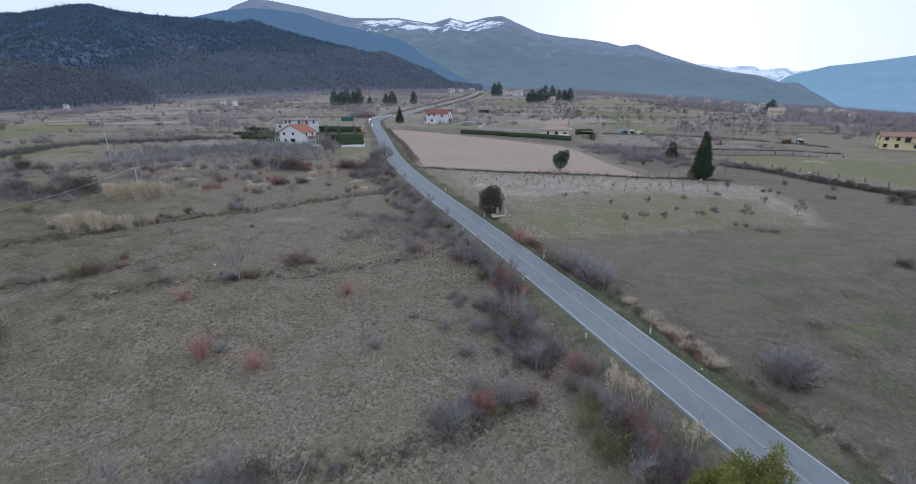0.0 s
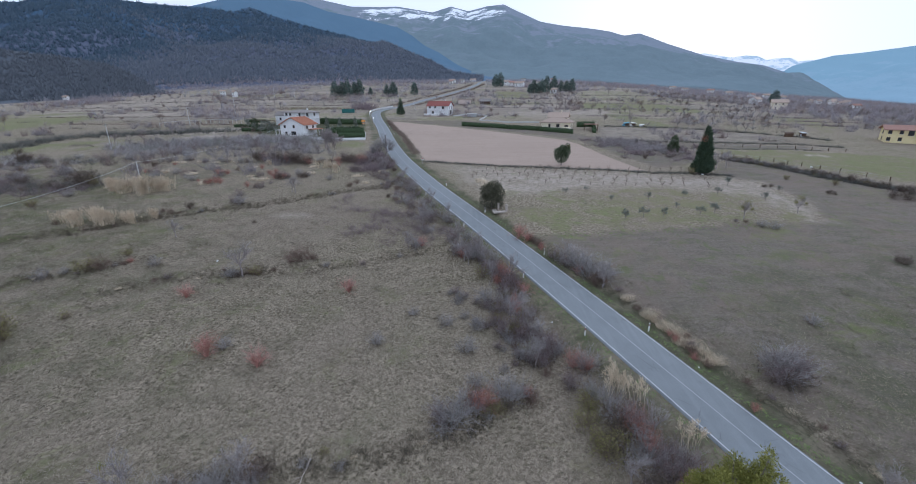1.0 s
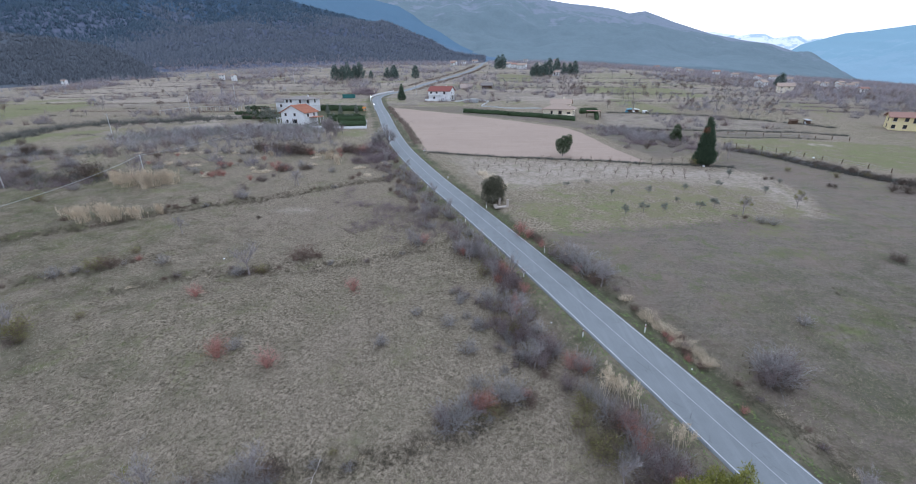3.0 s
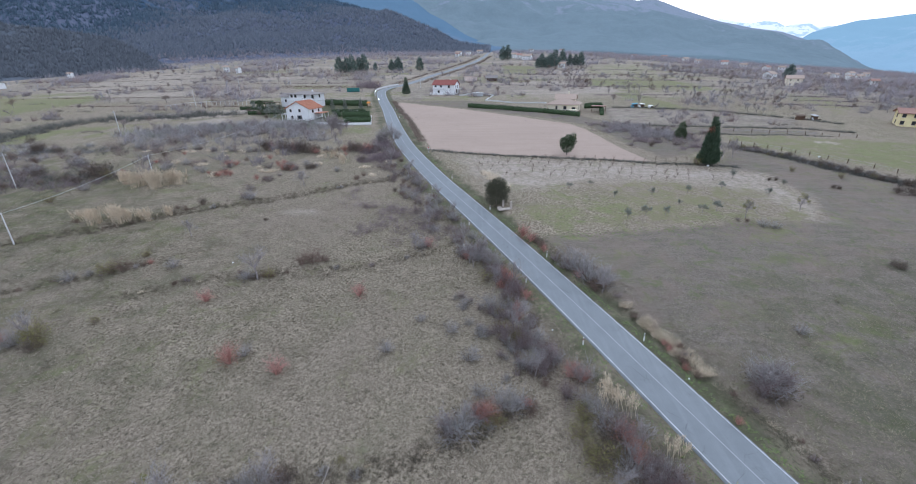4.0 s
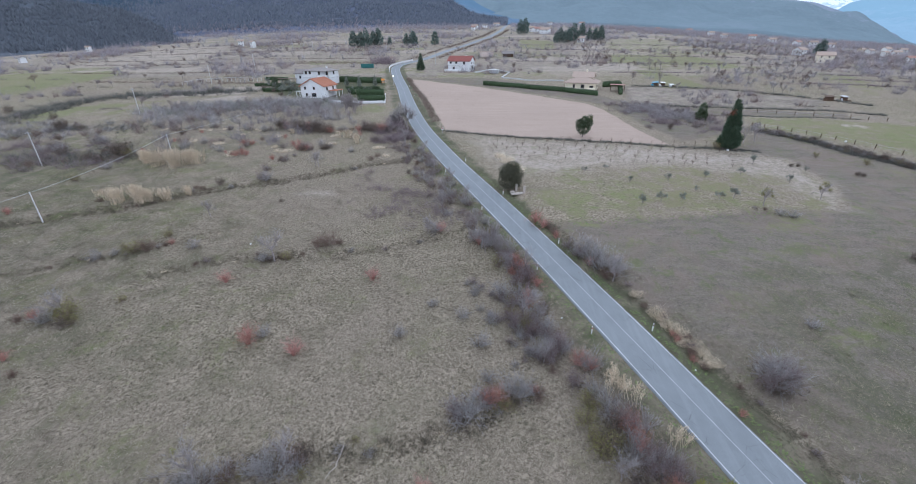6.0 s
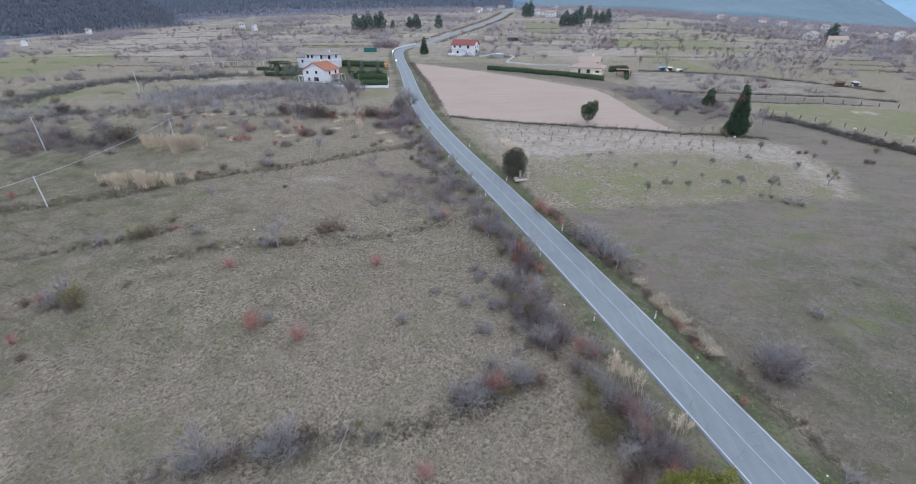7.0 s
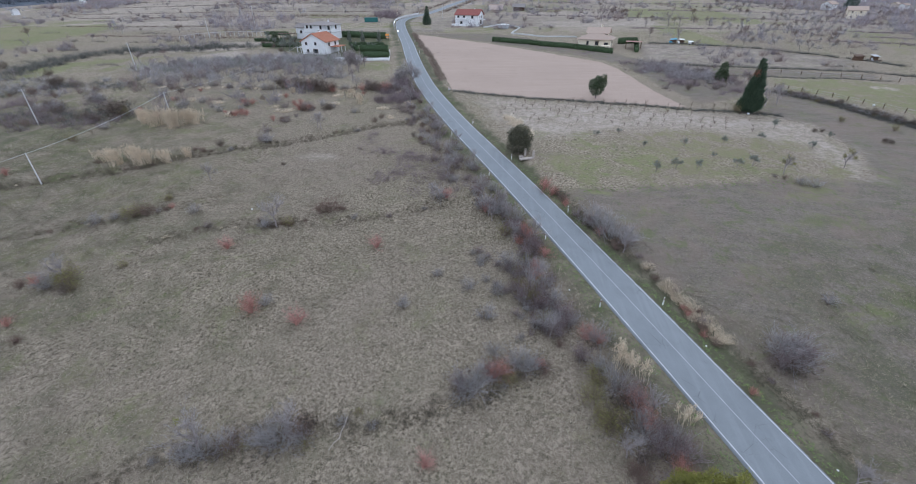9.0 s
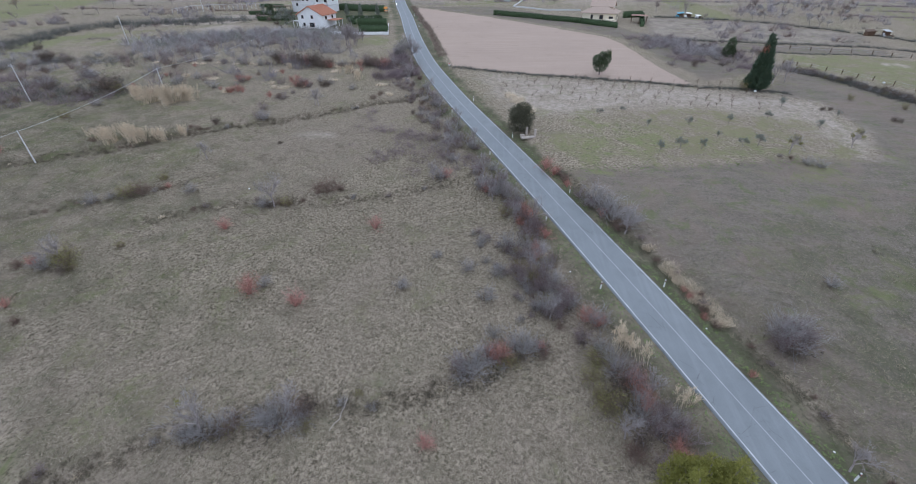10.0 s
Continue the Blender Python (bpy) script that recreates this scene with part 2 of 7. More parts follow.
ROOF_GREY = speckled("grey_brown_tiles", (0.30, 0.27, 0.25), (0.22, 0.20, 0.19), 2.2, 0.85, 0.4)
TIMBER = speckled("dark_timber", (0.13, 0.08, 0.05), (0.08, 0.05, 0.035), 8.0, 0.7)
METAL = speckled("galvanised_metal", (0.45, 0.46, 0.47), (0.36, 0.37, 0.38), 6.0, 0.5, spec=0.5)
WIRE = speckled("pale_cable", (0.62, 0.64, 0.62), (0.55, 0.57, 0.55), 2.0, 0.6)
PLASTIC_WHITE = speckled("white_plastic", (0.82, 0.82, 0.80), (0.74, 0.74, 0.72), 4.0, 0.5, spec=0.5)
PLASTIC_RED = speckled("red_reflector", (0.55, 0.05, 0.03), (0.45, 0.04, 0.03), 4.0, 0.4, spec=0.5)
PLASTIC_BLACK = speckled("black_plastic", (0.03, 0.03, 0.03), (0.05, 0.05, 0.05), 4.0, 0.5, spec=0.5)
GREEN_PAINT = speckled("teal_painted_metal", (0.03, 0.16, 0.15), (0.025, 0.12, 0.11), 3.0, 0.5, spec=0.4)
BLUE_SHEET = speckled("blue_plastic_sheet", (0.10, 0.34, 0.46), (0.08, 0.26, 0.38), 3.0, 0.5)
ORANGE_PAINT = speckled("orange_paint", (0.75, 0.30, 0.06), (0.62, 0.24, 0.05), 3.0, 0.6)
STONE = speckled("pale_stone", (0.52, 0.46, 0.40), (0.38, 0.33, 0.29), 3.0, 0.9, 0.5)
glass_m = Mat("window_glass", 0.08, 0.6)
GLASS = glass_m.done((0.025, 0.03, 0.035))
# Blue haze of the distance is mixed into these slope colours.
HILL_FRONT = hill_material("haze_tinted_oak_woods", (0.125, 0.145, 0.205), (0.18, 0.195, 0.255), (0.072, 0.125, 0.19), (0.195, 0.19, 0.225), 0.56, 0.0, 0.28)
HILL_LOW = hill_material("haze_tinted_oak_scrub", (0.11, 0.13, 0.155), (0.165, 0.175, 0.195), (0.08, 0.12, 0.145), (0.19, 0.17, 0.17), 1.2)
HILL_FOLD = hill_material("haze_blue_pine_slope", (0.135, 0.20, 0.275), (0.17, 0.235, 0.31), (0.12, 0.195, 0.27), (0.19, 0.24, 0.31), 0.3, 0.0, 0.2)
HILL_MID = hill_material("haze_blue_woods", (0.17, 0.225, 0.25), (0.205, 0.255, 0.28), (0.25, 0.28, 0.335), (0.26, 0.305, 0.35), 0.70, 0.13, 0.12)
HILL_RIGHT = hill_material("haze_blue_far_slope", (0.275, 0.405, 0.495), (0.305, 0.435, 0.525), (0.255, 0.395, 0.48), (0.315, 0.445, 0.535), 0.5, 0.0, 0.0)
HILL_SNOW = hill_material("haze_tinted_snow_range", (0.45, 0.58, 0.68), (0.60, 0.70, 0.78), (0.50, 0.62, 0.72), (0.7, 0.76, 0.82), 1.4, 0.9)


# ---- mesh helpers ----
def mesh_from(name, V, F, mat, smooth_faces=False):
    """A mesh from an array of points and one array of faces with equal corner counts."""
    V, F = np.asarray(V, np.float32).reshape(-1, 3), np.asarray(F, np.int32)
    me = bpy.data.meshes.new(name)
    k = F.shape[1]
    me.vertices.add(len(V))
    me.vertices.foreach_set("co", V.ravel())
    me.loops.add(F.size)
    me.loops.foreach_set("vertex_index", F.ravel())
    me.polygons.add(len(F))
    me.polygons.foreach_set("loop_start", np.arange(0, F.size, k, dtype=np.int32))
    if smooth_faces:
        me.polygons.foreach_set("use_smooth", np.ones(len(F), bool))
    me.update(calc_edges=True)
    me.materials.append(mat)
    return me


def put(name, me, parent=None, label="", at=None):
    ob = new(name, me)
    if parent is not None:
        ob.parent = parent
    if at is not None:
        ob.matrix_basis = at
    return tagged(ob, label) if label else ob


def part(name, bm, material, parent, label="", at=None):
    me = bpy.data.meshes.new(name)
    bm.to_mesh(me)
    bm.free()
    me.materials.append(material)
    return put(name, me, parent, label, at)


def box_bm(sx, sy, sz, x=0, y=0, z=0, bevel=0.0, bm=None):
    """A box that stands on z, with its middle at x, y; soft edges if bevel is given."""
    bm = bm or bmesh.new()
    made = bmesh.ops.create_cube(bm, size=1.0, matrix=Matrix.Translation((x, y, z + sz / 2)) @ Matrix.Diagonal((sx, sy, sz, 1)))
    if bevel:
        edges = list({e for v in made["verts"] for e in v.link_edges})
        bmesh.ops.bevel(bm, geom=edges, offset=bevel, segments=2, affect="EDGES", profile=0.5)
    return bm


def pole_bm(r0, r1, h, sides=10, bm=None, x=0, y=0, z=0):
    bm = bm or bmesh.new()
    bmesh.ops.create_cone(bm, cap_ends=True, segments=sides, radius1=r0, radius2=r1, depth=h, matrix=Matrix.Translation((x, y, z + h / 2)))
    return bm


def thing(name, label, category, at=None, group="", kind=""):
    ob = new(name)
    ob.empty_display_size = 0.2
    if at is not None:
        ob.matrix_basis = at
    return tagged(ob, label, category, group, kind)


def tubes(A, B, RA, RB, sides=3):
    """Tapered open tubes from points A to B."""
    A, B = np.asarray(A, float), np.asarray(B, float)
    RA, RB = np.asarray(RA, float)[:, None], np.asarray(RB, float)[:, None]
    d = B - A
    d /= np.linalg.norm(d, axis=1, keepdims=True) + 1e-9
    ref = np.where(np.abs(d[:, 2:3]) > 0.9, np.array([[1.0, 0, 0]]), np.array([[0, 0, 1.0]]))
    u = np.cross(d, ref)
    u /= np.linalg.norm(u, axis=1, keepdims=True) + 1e-9
    w = np.cross(d, u)
    n = len(A)
    V = np.zeros((n, 2 * sides, 3))
    for k in range(sides):
        a = 2 * math.pi * k / sides
        off = u * math.cos(a) + w * math.sin(a)
        V[:, k], V[:, sides + k] = A + off * RA, B + off * RB
    base = (np.arange(n) * 2 * sides)[:, None]
    F = np.concatenate([base + np.array([[k, (k + 1) % sides, sides + (k + 1) % sides, sides + k]]) for k in range(sides)], 0)
    return V.reshape(-1, 3), F


def cones(A, B, RA):
    """Twigs that taper to a point."""
    V, F = tubes(A, B, RA, np.full(len(A), 1e-4), 3)
    V = V.reshape(-1, 6, 3)[:, :4]
    b = (np.arange(len(V)) * 4)[:, None]
    return V.reshape(-1, 3), np.concatenate([b + np.array([[k, (k + 1) % 3, 3]]) for k in range(3)], 0)


def grow(rng, start, way, length, radius, levels, kids, spread, lift=0.15, shrink=0.58):
    """Branches of a woody plant, level by level: arrays of start, end, radii for every level."""
    out = []
    P, D, L, R = np.asarray(start, float), np.asarray(way, float), np.asarray(length, float), np.asarray(radius, float)
    for lev in range(levels):
        n = len(P)
        bend = rng.normal(0, 0.24, (n, 3))
        D1 = D + bend
        D1 /= np.linalg.norm(D1, axis=1, keepdims=True)
        M = P + D1 * L[:, None] * 0.5
        D2 = D1 + rng.normal(0, 0.3, (n, 3)) + np.array([0, 0, lift])
        D2 /= np.linalg.norm(D2, axis=1, keepdims=True)
        E = M + D2 * L[:, None] * 0.5
        if lev == levels - 1:
            out.append((P, E, R, R * 0.3))
            break
        if lev == 0:
            out.append((np.concatenate([P, M]), np.concatenate([M, E]), np.concatenate([R, R * 0.75]), np.concatenate([R * 0.75, R * 0.45])))
        else:
            M = (P + E) / 2
            out.append((P, E, R, R * 0.45))
        k = kids[lev]
        t = rng.uniform(0.3, 1.0, (n, k))
        t[:, 0] = 1.0
        base = np.where(t[..., None] < 0.5, P[:, None] + (M - P)[:, None] * (t[..., None] * 2), M[:, None] + (E - M)[:, None] * (t[..., None] * 2 - 1))
        nd = D2[:, None] + rng.normal(0, spread, (n, k, 3)) + np.array([0, 0, lift])
        nd /= np.linalg.norm(nd, axis=2, keepdims=True)
        ln = L[:, None] * shrink * rng.uniform(0.6, 1.25, (n, k))
        rr = np.repeat((R * 0.5)[:, None], k, 1)
        P, D, L, R = base.reshape(-1, 3), nd.reshape(-1, 3), ln.ravel(), rr.ravel()
    return out


def leaves(rng, C, size, long=1.6, N=None):
    """Small bent leaves (two triangles each) round the points C."""
    n = len(C)
    d = rng.normal(0, 1, (n, 3)) if N is None else N + rng.normal(0, 0.55, (n, 3))
    d /= np.linalg.norm(d, axis=1, keepdims=True)
    u = np.cross(d, rng.normal(0, 1, (n, 3)))
    u /= np.linalg.norm(u, axis=1, keepdims=True) + 1e-9
    w = np.cross(d, u)
    s = size * rng.uniform(0.6, 1.3, (n, 1))
    V = np.stack([C - u * s * 0.5, C + d * s * long * 0.5 + w * s * 0.25, C + u * s * 0.5, C + d * s * long - w * s * 0.1], 1)
    b = (np.arange(n) * 4)[:, None]
    return V.reshape(-1, 3), b + np.array([[0, 1, 2, 3]])


def blob_points(rng, n, centres, radii, shell=0.35):
    """Points in the outer shell of lumps."""
    centres, radii = np.asarray(centres, float), np.asarray(radii, float)
    k = rng.choice(len(centres), n, p=(radii.mean(1) ** 2) / (radii.mean(1) ** 2).sum())
    d = rng.normal(0, 1, (n, 3))
    d /= np.linalg.norm(d, axis=1, keepdims=True)
    r = 1 - shell * rng.random((n, 1)) ** 1.5
    return centres[k] + d * radii[k] * r, d


# ---- ground ----
# plan of the ground: a valley floor that rises gently to the hills, a road on a low bank, old terraces
YS = [-400, -60, 0, 24, 50, 78, 100, 120, 150, 180, 200, 260, 460, 700, 1000, 2000, 6000]
ZS = [-6, 0, 3.4, 5.1, 7.0, 9.2, 10.8, 12.2, 13.6, 15.5, 16.5, 20.5, 36, 53, 66, 86, 90]
ROAD_Y = [-400, -60, 0, 21, 29.5, 38, 48.7, 66, 97, 124.4, 150, 173, 204, 232, 255, 272, 285, 295, 305, 333, 366, 421, 518, 647, 1044]
ROAD_X = [170, 54, 31.2, 23.3, 20.1, 16.95, 12.75, 5.75, -7.5, -17.55, -24.4, -30.15, -37.2, -44.6, -49.9, -53.5, -53.5, -50, -43.5, -36.5, -30, -14.7, 6, 23, 49]
LEDGES = [(110.5, 0.575, -130, -8, 0.7), (62.3, 0.26, -50, 0, 0.55), (27.6, 0.34, -40, 6, 0.6), (88.0, 0.60, -68, -42, 0.55)]


def smooth(t):
    t = np.clip(t, 0.0, 1.0)
    return t * t * (3 - 2 * t)


def soft_interp(y, xs, ys, w):
    """Linear interpolation with rounded corners."""
    return sum(np.interp(y + k * w, xs, ys) for k in (-1.0, -0.5, 0.0, 0.5, 1.0)) / 5.0


def road_x(y):
    y = np.asarray(y, float)
    return soft_interp(y, ROAD_Y, ROAD_X, 9.0)


def road_side(x, y):
    """Signed distance from the road's centre line, right of it positive."""
    slope = (road_x(y + 1.0) - road_x(y - 1.0)) / 2.0
    return (x - road_x(y)) / np.sqrt(1 + slope * slope)


def ground_z(x, y):
    x, y = np.asarray(x, float), np.asarray(y, float)
    z = soft_interp(y, YS, ZS, 8.0)
    z = z - 0.067 * np.clip(x - 160, 0, 1500) * smooth((y - 150) / 300) - 0.03 * np.clip(-x - 160, 0, 700) * smooth((y - 150) / 300)
    s = road_side(x, y)
    bank = np.interp(s, [-9, -6, -3.6, 3.5, 4.6, 5.6, 8.0, 40], [0, 0.35, 0.92, 0.92, 0.40, 0.75, 1.15, 1.15])
    far = smooth((y - 105) / 40)
    z = z + bank * (1 - far) + 0.92 * far
    for y0, k, xa, xb, h in LEDGES:
        d = (y - y0 - k * x + 0.9 * np.sin(x * 0.21 + y0) + 0.5 * np.sin(x * 0.53)) / math.sqrt(1 + k * k)
        fade = smooth((x - xa) / 8 + 0.5) * smooth((xb - x) / 8 + 0.5) * smooth((-s - 4.5) / 5)
        z = z + h * fade * (smooth(d / 1.4 + 0.5) - np.clip(d / 24 + 0.5, 0, 1))
    near = smooth((np.abs(s) - 3.3) / 1.8)
    z = z + near * (0.10 * np.sin(x * 0.31 + 0.7 * np.sin(y * 0.23)) * np.sin(y * 0.27 + 1.1) + 0.05 * np.sin(x * 0.9 + y * 0.4) * np.sin(y * 0.8 - x * 0.3))
    return z


def inside(px, py, poly, soft):
    """About 1 inside a polygon of the plan, 0 outside, with a slope of that many metres round its edge."""
    x, y = px.ravel(), py.ravel()
    inn = np.zeros(len(x), bool)
    dist = np.full(len(x), 1e9)
    for (x0, y0), (x1, y1) in zip(poly, poly[1:] + poly[:1]):
        hit = ((y0 > y) != (y1 > y)) & (x < (x1 - x0) * (y - y0) / (y1 - y0 + 1e-12) + x0)
        inn ^= hit
        t = np.clip(((x - x0) * (x1 - x0) + (y - y0) * (y1 - y0)) / ((x1 - x0) ** 2 + (y1 - y0) ** 2), 0, 1)
        dist = np.minimum(dist, np.hypot(x - x0 - t * (x1 - x0), y - y0 - t * (y1 - y0)))
    return np.clip(0.5 + np.where(inn, dist, -dist) / soft * 0.5, 0, 1).reshape(px.shape)


def steps(stops):
    """Grid lines: (from, to, step) runs."""
    return np.concatenate([np.arange(a, b, s) for a, b, s in stops])


def build_ground():
    gx = steps([(-5200, -1200, 200), (-1200, -400, 32), (-400, -140, 6), (-140, -70, 1.6), (-70, 75, 0.85), (75, 140, 1.4), (140, 400, 6), (400, 1200, 32), (1200, 5201, 200)])
    gy = steps([(-400, -20, 20), (-20, 8, 2), (8, 130, 0.85), (130, 300, 1.7), (300, 700, 6), (700, 1300, 20), (1300, 5201, 150)])
    X, Y = np.meshgrid(gx, gy)
    Z = ground_z(X, Y)
    s = road_side(X, Y)
    Z = Z - 0.10 * smooth((3.25 - np.abs(s)) / 0.6)
    nx, ny = len(gx), len(gy)
    idx = np.arange(nx * ny).reshape(ny, nx)
    F = np.stack([idx[:-1, :-1], idx[:-1, 1:], idx[1:, 1:], idx[1:, :-1]], -1).reshape(-1, 4)
    me = mesh_from("ground", np.stack([X, Y, Z], -1).reshape(-1, 3), F, GROUND, True)

    def cells(seed, su, sv, ang):
        """A number for every strip of far farmland."""
        u, v = X * math.cos(ang) + Y * math.sin(ang), -X * math.sin(ang) + Y * math.cos(ang)
        row = np.floor(v / sv + 0.25 * np.sin(u / 90.0))
        col = np.floor(u / su + np.mod(np.sin(row * 12.9898 + seed) * 437.585, 1.0) * 5)
        return np.mod(np.sin(row * 78.233 + col * 37.719 + seed) * 43758.5453, 1.0)

    far = smooth((Y - 225) / 20)
    cell = np.where(np.hypot(X, Y) < 1400, cells(1.7, 62, 21, 0.12), 0)
    soil = np.maximum.reduce([inside(X, Y, FIELD_RIGHT, 2.5), inside(X, Y, FIELD_BROWN, 2.0), inside(X, Y, STRIP_BROWN, 1.5), 0.85 * inside(X, Y, BANK_VIOLET, 2.0), far * (cell > 0.30) * 0.9])
    # All far ground gets some pale tone as painted haze, besides real pale soil.
    pale = np.maximum.reduce([0.74 * inside(X, Y, VINE_SOIL, 4.0), inside(X, Y, PALE_SPOT, 1.6), far * np.where(cell > 0.84, 0.72, 0.46), inside(X, Y, YARD, 2.0), 0.85 * inside(X, Y, PALE_LEFT, 2.5), 0.85 * inside(X, Y, PALE_HOUSE, 2.0), 0.68 * inside(X, Y, PALE_SLOPE, 5.0), inside(X, Y, PALE_HEAP, 1.0), 0.45 * inside(X, Y, FIELD_BROWN, 2.0), 0.62 * inside(X, Y, PALE_EAST, 5.0)])
    green = np.maximum.reduce([0.86 * inside(X, Y, VINE_GREEN, 9.0), 1.05 * inside(X, Y, STRIP_GREEN, 2.0), 1.45 * inside(X, Y, MEADOW_GREEN, 2.0), 1.35 * inside(X, Y, GREEN_EAST, 4.0), 1.3 * inside(X, Y, GREEN_NORTH, 4.0), 0.75 * inside(X, Y, PALE_EAST, 5.0), 0.85 * inside(X, Y, GREEN_DIM, 4.0), inside(X, Y, LAWN, 1.5), inside(X, Y, GARDEN_FRONT, 2.0), inside(X, Y, GREEN_LEFT, 3.0), 1.15 * inside(X, Y, GREEN_EDGE, 4.0), 0.8 * inside(X, Y, GREEN_DAMP, 2.5), 1.45 * inside(X, Y, GREEN_FAR, 6.0), 0.5 * inside(X, Y, FALLOFF_LEFT, 22.0), far * ((cell > 0.10) & (cell < 0.24)) * 0.7])
    plough = inside(X, Y, PLOUGHED, 1.2)
    verge = np.where(Y < 290, np.interp(s, [-7.0, -5.0, -2.6, 2.6, 3.4, 5.2, 6.0], [0, 0.62, 0.5, 0.66, 0.72, 0.66, 0]), 0.0)
    # Verge and lawn are real grass; the outer areas paint in lens falloff.
    lush_dim = np.maximum.reduce([verge, 0.75 * inside(X, Y, LAWN, 1.5), 0.6 * inside(X, Y, FALLOFF_RIGHT, 18.0), 0.5 * inside(X, Y, FALLOFF_LEFT, 30.0)])
    for name, values in (("soil", soil), ("pale", pale), ("green", green), ("plough", plough), ("lush_dim", lush_dim)):
        a = me.attributes.new(name, "FLOAT", "POINT")
        a.data.foreach_set("value", values.astype(np.float32).ravel())
    return tagged(put("ground", me), "valley floor of dry winter grass, fallow soil and ploughed fields", "ground", kind="structure")


PLOUGHED = [(-37.7, 228.6), (-20, 216), (-0.7, 203), (18.7, 185), (31, 172), (38.6, 165.2), (42.1, 153), (43.6, 136), (45.2, 119), (47.6, 109.6), (34, 112), (18.3, 115.2), (3, 118.2), (-3.4, 120.4), (-10.4, 124), (-13.6, 137.3), (-17.1, 153.8), (-22.6, 176), (-29.8, 200.7)]
VINE_SOIL = [(-2.5, 116.0), (10.7, 113.4), (25.6, 111), (39.4, 108), (52.1, 104.8), (64.2, 102.5), (69.5, 98.6), (68.9, 89.6), (68.4, 81.9), (64.1, 72.5), (60.5, 70.1), (59.7, 74.9), (60.2, 84.4), (55.8, 88.9), (46.5, 92), (34.6, 93.2), (21.3, 89.4), (12.4, 87.1), (5.2, 90.0), (0.6, 100)]
VINE_GREEN = [(8.4, 81), (20.7, 85), (29.2, 91), (44.7, 93), (56.1, 87.3), (62, 81.6), (60.5, 73.6), (50.9, 71.7), (37.2, 69.4), (17.0, 66.2), (12.7, 69.8)]
FIELD_RIGHT = [(13, 64.3), (21.6, 65.3), (31.6, 67.2), (47.4, 70.4), (57.5, 71.3), (63.6, 71.6), (69.4, 82), (70, 98), (62, 104), (76, 124), (93, 94), (120, 60), (90, 0), (40, -40), (46, 0), (30, 21), (24, 36), (18, 52)]
STRIP_GREEN = [(80, 141), (103, 142), (112, 138), (135, 128), (128, 100), (103, 97), (97.5, 103.5), (90.8, 116.5), (82, 128.5)]
FIELD_BROWN = [(62.9, 205), (74.8, 202), (105.5, 192.6), (112.4, 184), (126.7, 171.2), (113.3, 155.5), (93.2, 157.6), (68.7, 161.2), (54.4, 168.7)]
STRIP_BROWN = [(68, 158.4), (95.8, 154.3), (118.1, 147.8), (114.2, 143.4), (89.8, 144.5), (65.9, 148.8)]
BANK_VIOLET = [(-36, 229.5), (0, 206), (24, 184), (40, 168), (46, 156), (48, 134), (52, 112), (70, 122), (72, 146), (62, 160), (50, 174), (44, 192), (24, 212), (0, 232)]
PALE_HEAP = [(104.2, 132.4), (110, 137), (111.2, 134), (110.7, 127.9), (103.8, 126.2)]
MEADOW_GREEN = [(82.9, 258.6), (95.5, 256.5), (98.7, 220), (99.5, 196.4), (79.7, 201.6), (83.2, 226.4)]
GREEN_EAST = [(88.1, 335.2), (139.3, 325), (146.9, 301.9), (150.5, 281.0), (139.1, 262), (124.8, 274), (103.1, 279.5), (77.6, 291)]
GREEN_DAMP = [(55.1, 47.9), (42.6, 41.2), (35.4, 35.3), (36.1, 33.0), (49.3, 40.4)]
PALE_EAST = [(122, 464), (175, 474), (147, 342), (91, 369)]
GREEN_DIM = [(169.4, 245.4), (190.1, 247.5), (160.4, 184.7), (149.7, 179.6), (157.2, 208.5)]
GREEN_NORTH = [(33, 469), (64, 451), (56.4, 375), (26.4, 381)]
PALE_SPOT = [(-37.5, 78.5), (-34, 80.4), (-30, 79.6), (-28.6, 77.4), (-33, 76.4)]
YARD = [(-62, 168), (-38, 166), (-44, 184), (-52, 168)]
LAWN = [(-62, 167), (-38, 166), (-47, 216), (-100, 222), (-98, 192)]
PALE_LEFT = [(-152.3, 177.3), (-147.9, 192.3), (-116.9, 205.4), (-97, 205.2), (-104.9, 184.5), (-126.5, 178)]
PALE_HOUSE = [(-114, 171), (-105, 182), (-97, 181.5), (-97, 168)]
PALE_SLOPE = [(-275.8, 282), (-306, 357.6), (-325, 415.7), (-282.8, 439), (-250, 455.7), (-199, 319.5), (-231.6, 277)]
GREEN_LEFT = [(-133, 140), (-132, 152), (-124, 163), (-120, 150)]
GREEN_EDGE = [(-148.5, 124.8), (-158.4, 146.6), (-152, 162), (-123.6, 172), (-141, 151.7), (-145, 133)]
# Outer ground, a little greener and darkened in colour as lens falloff.
FALLOFF_RIGHT = [(20, -6), (25, 18), (33, 31), (44, 47), (66, 58), (90, 64), (110, 30), (80, -10)]
FALLOFF_LEFT = [(-120, 10), (-150, 120), (-88, 118), (-66, 96), (-48, 60), (-38, 30), (-34, 5)]
GARDEN_FRONT = [(-48, 157), (-40, 163.5), (-34.5, 157.5), (-35, 149), (-46, 151.5)]
GREEN_FAR = [(-290, 258), (-240, 264), (-226, 270), (-208, 247.5), (-208.7, 198), (-202, 175), (-250, 190)]


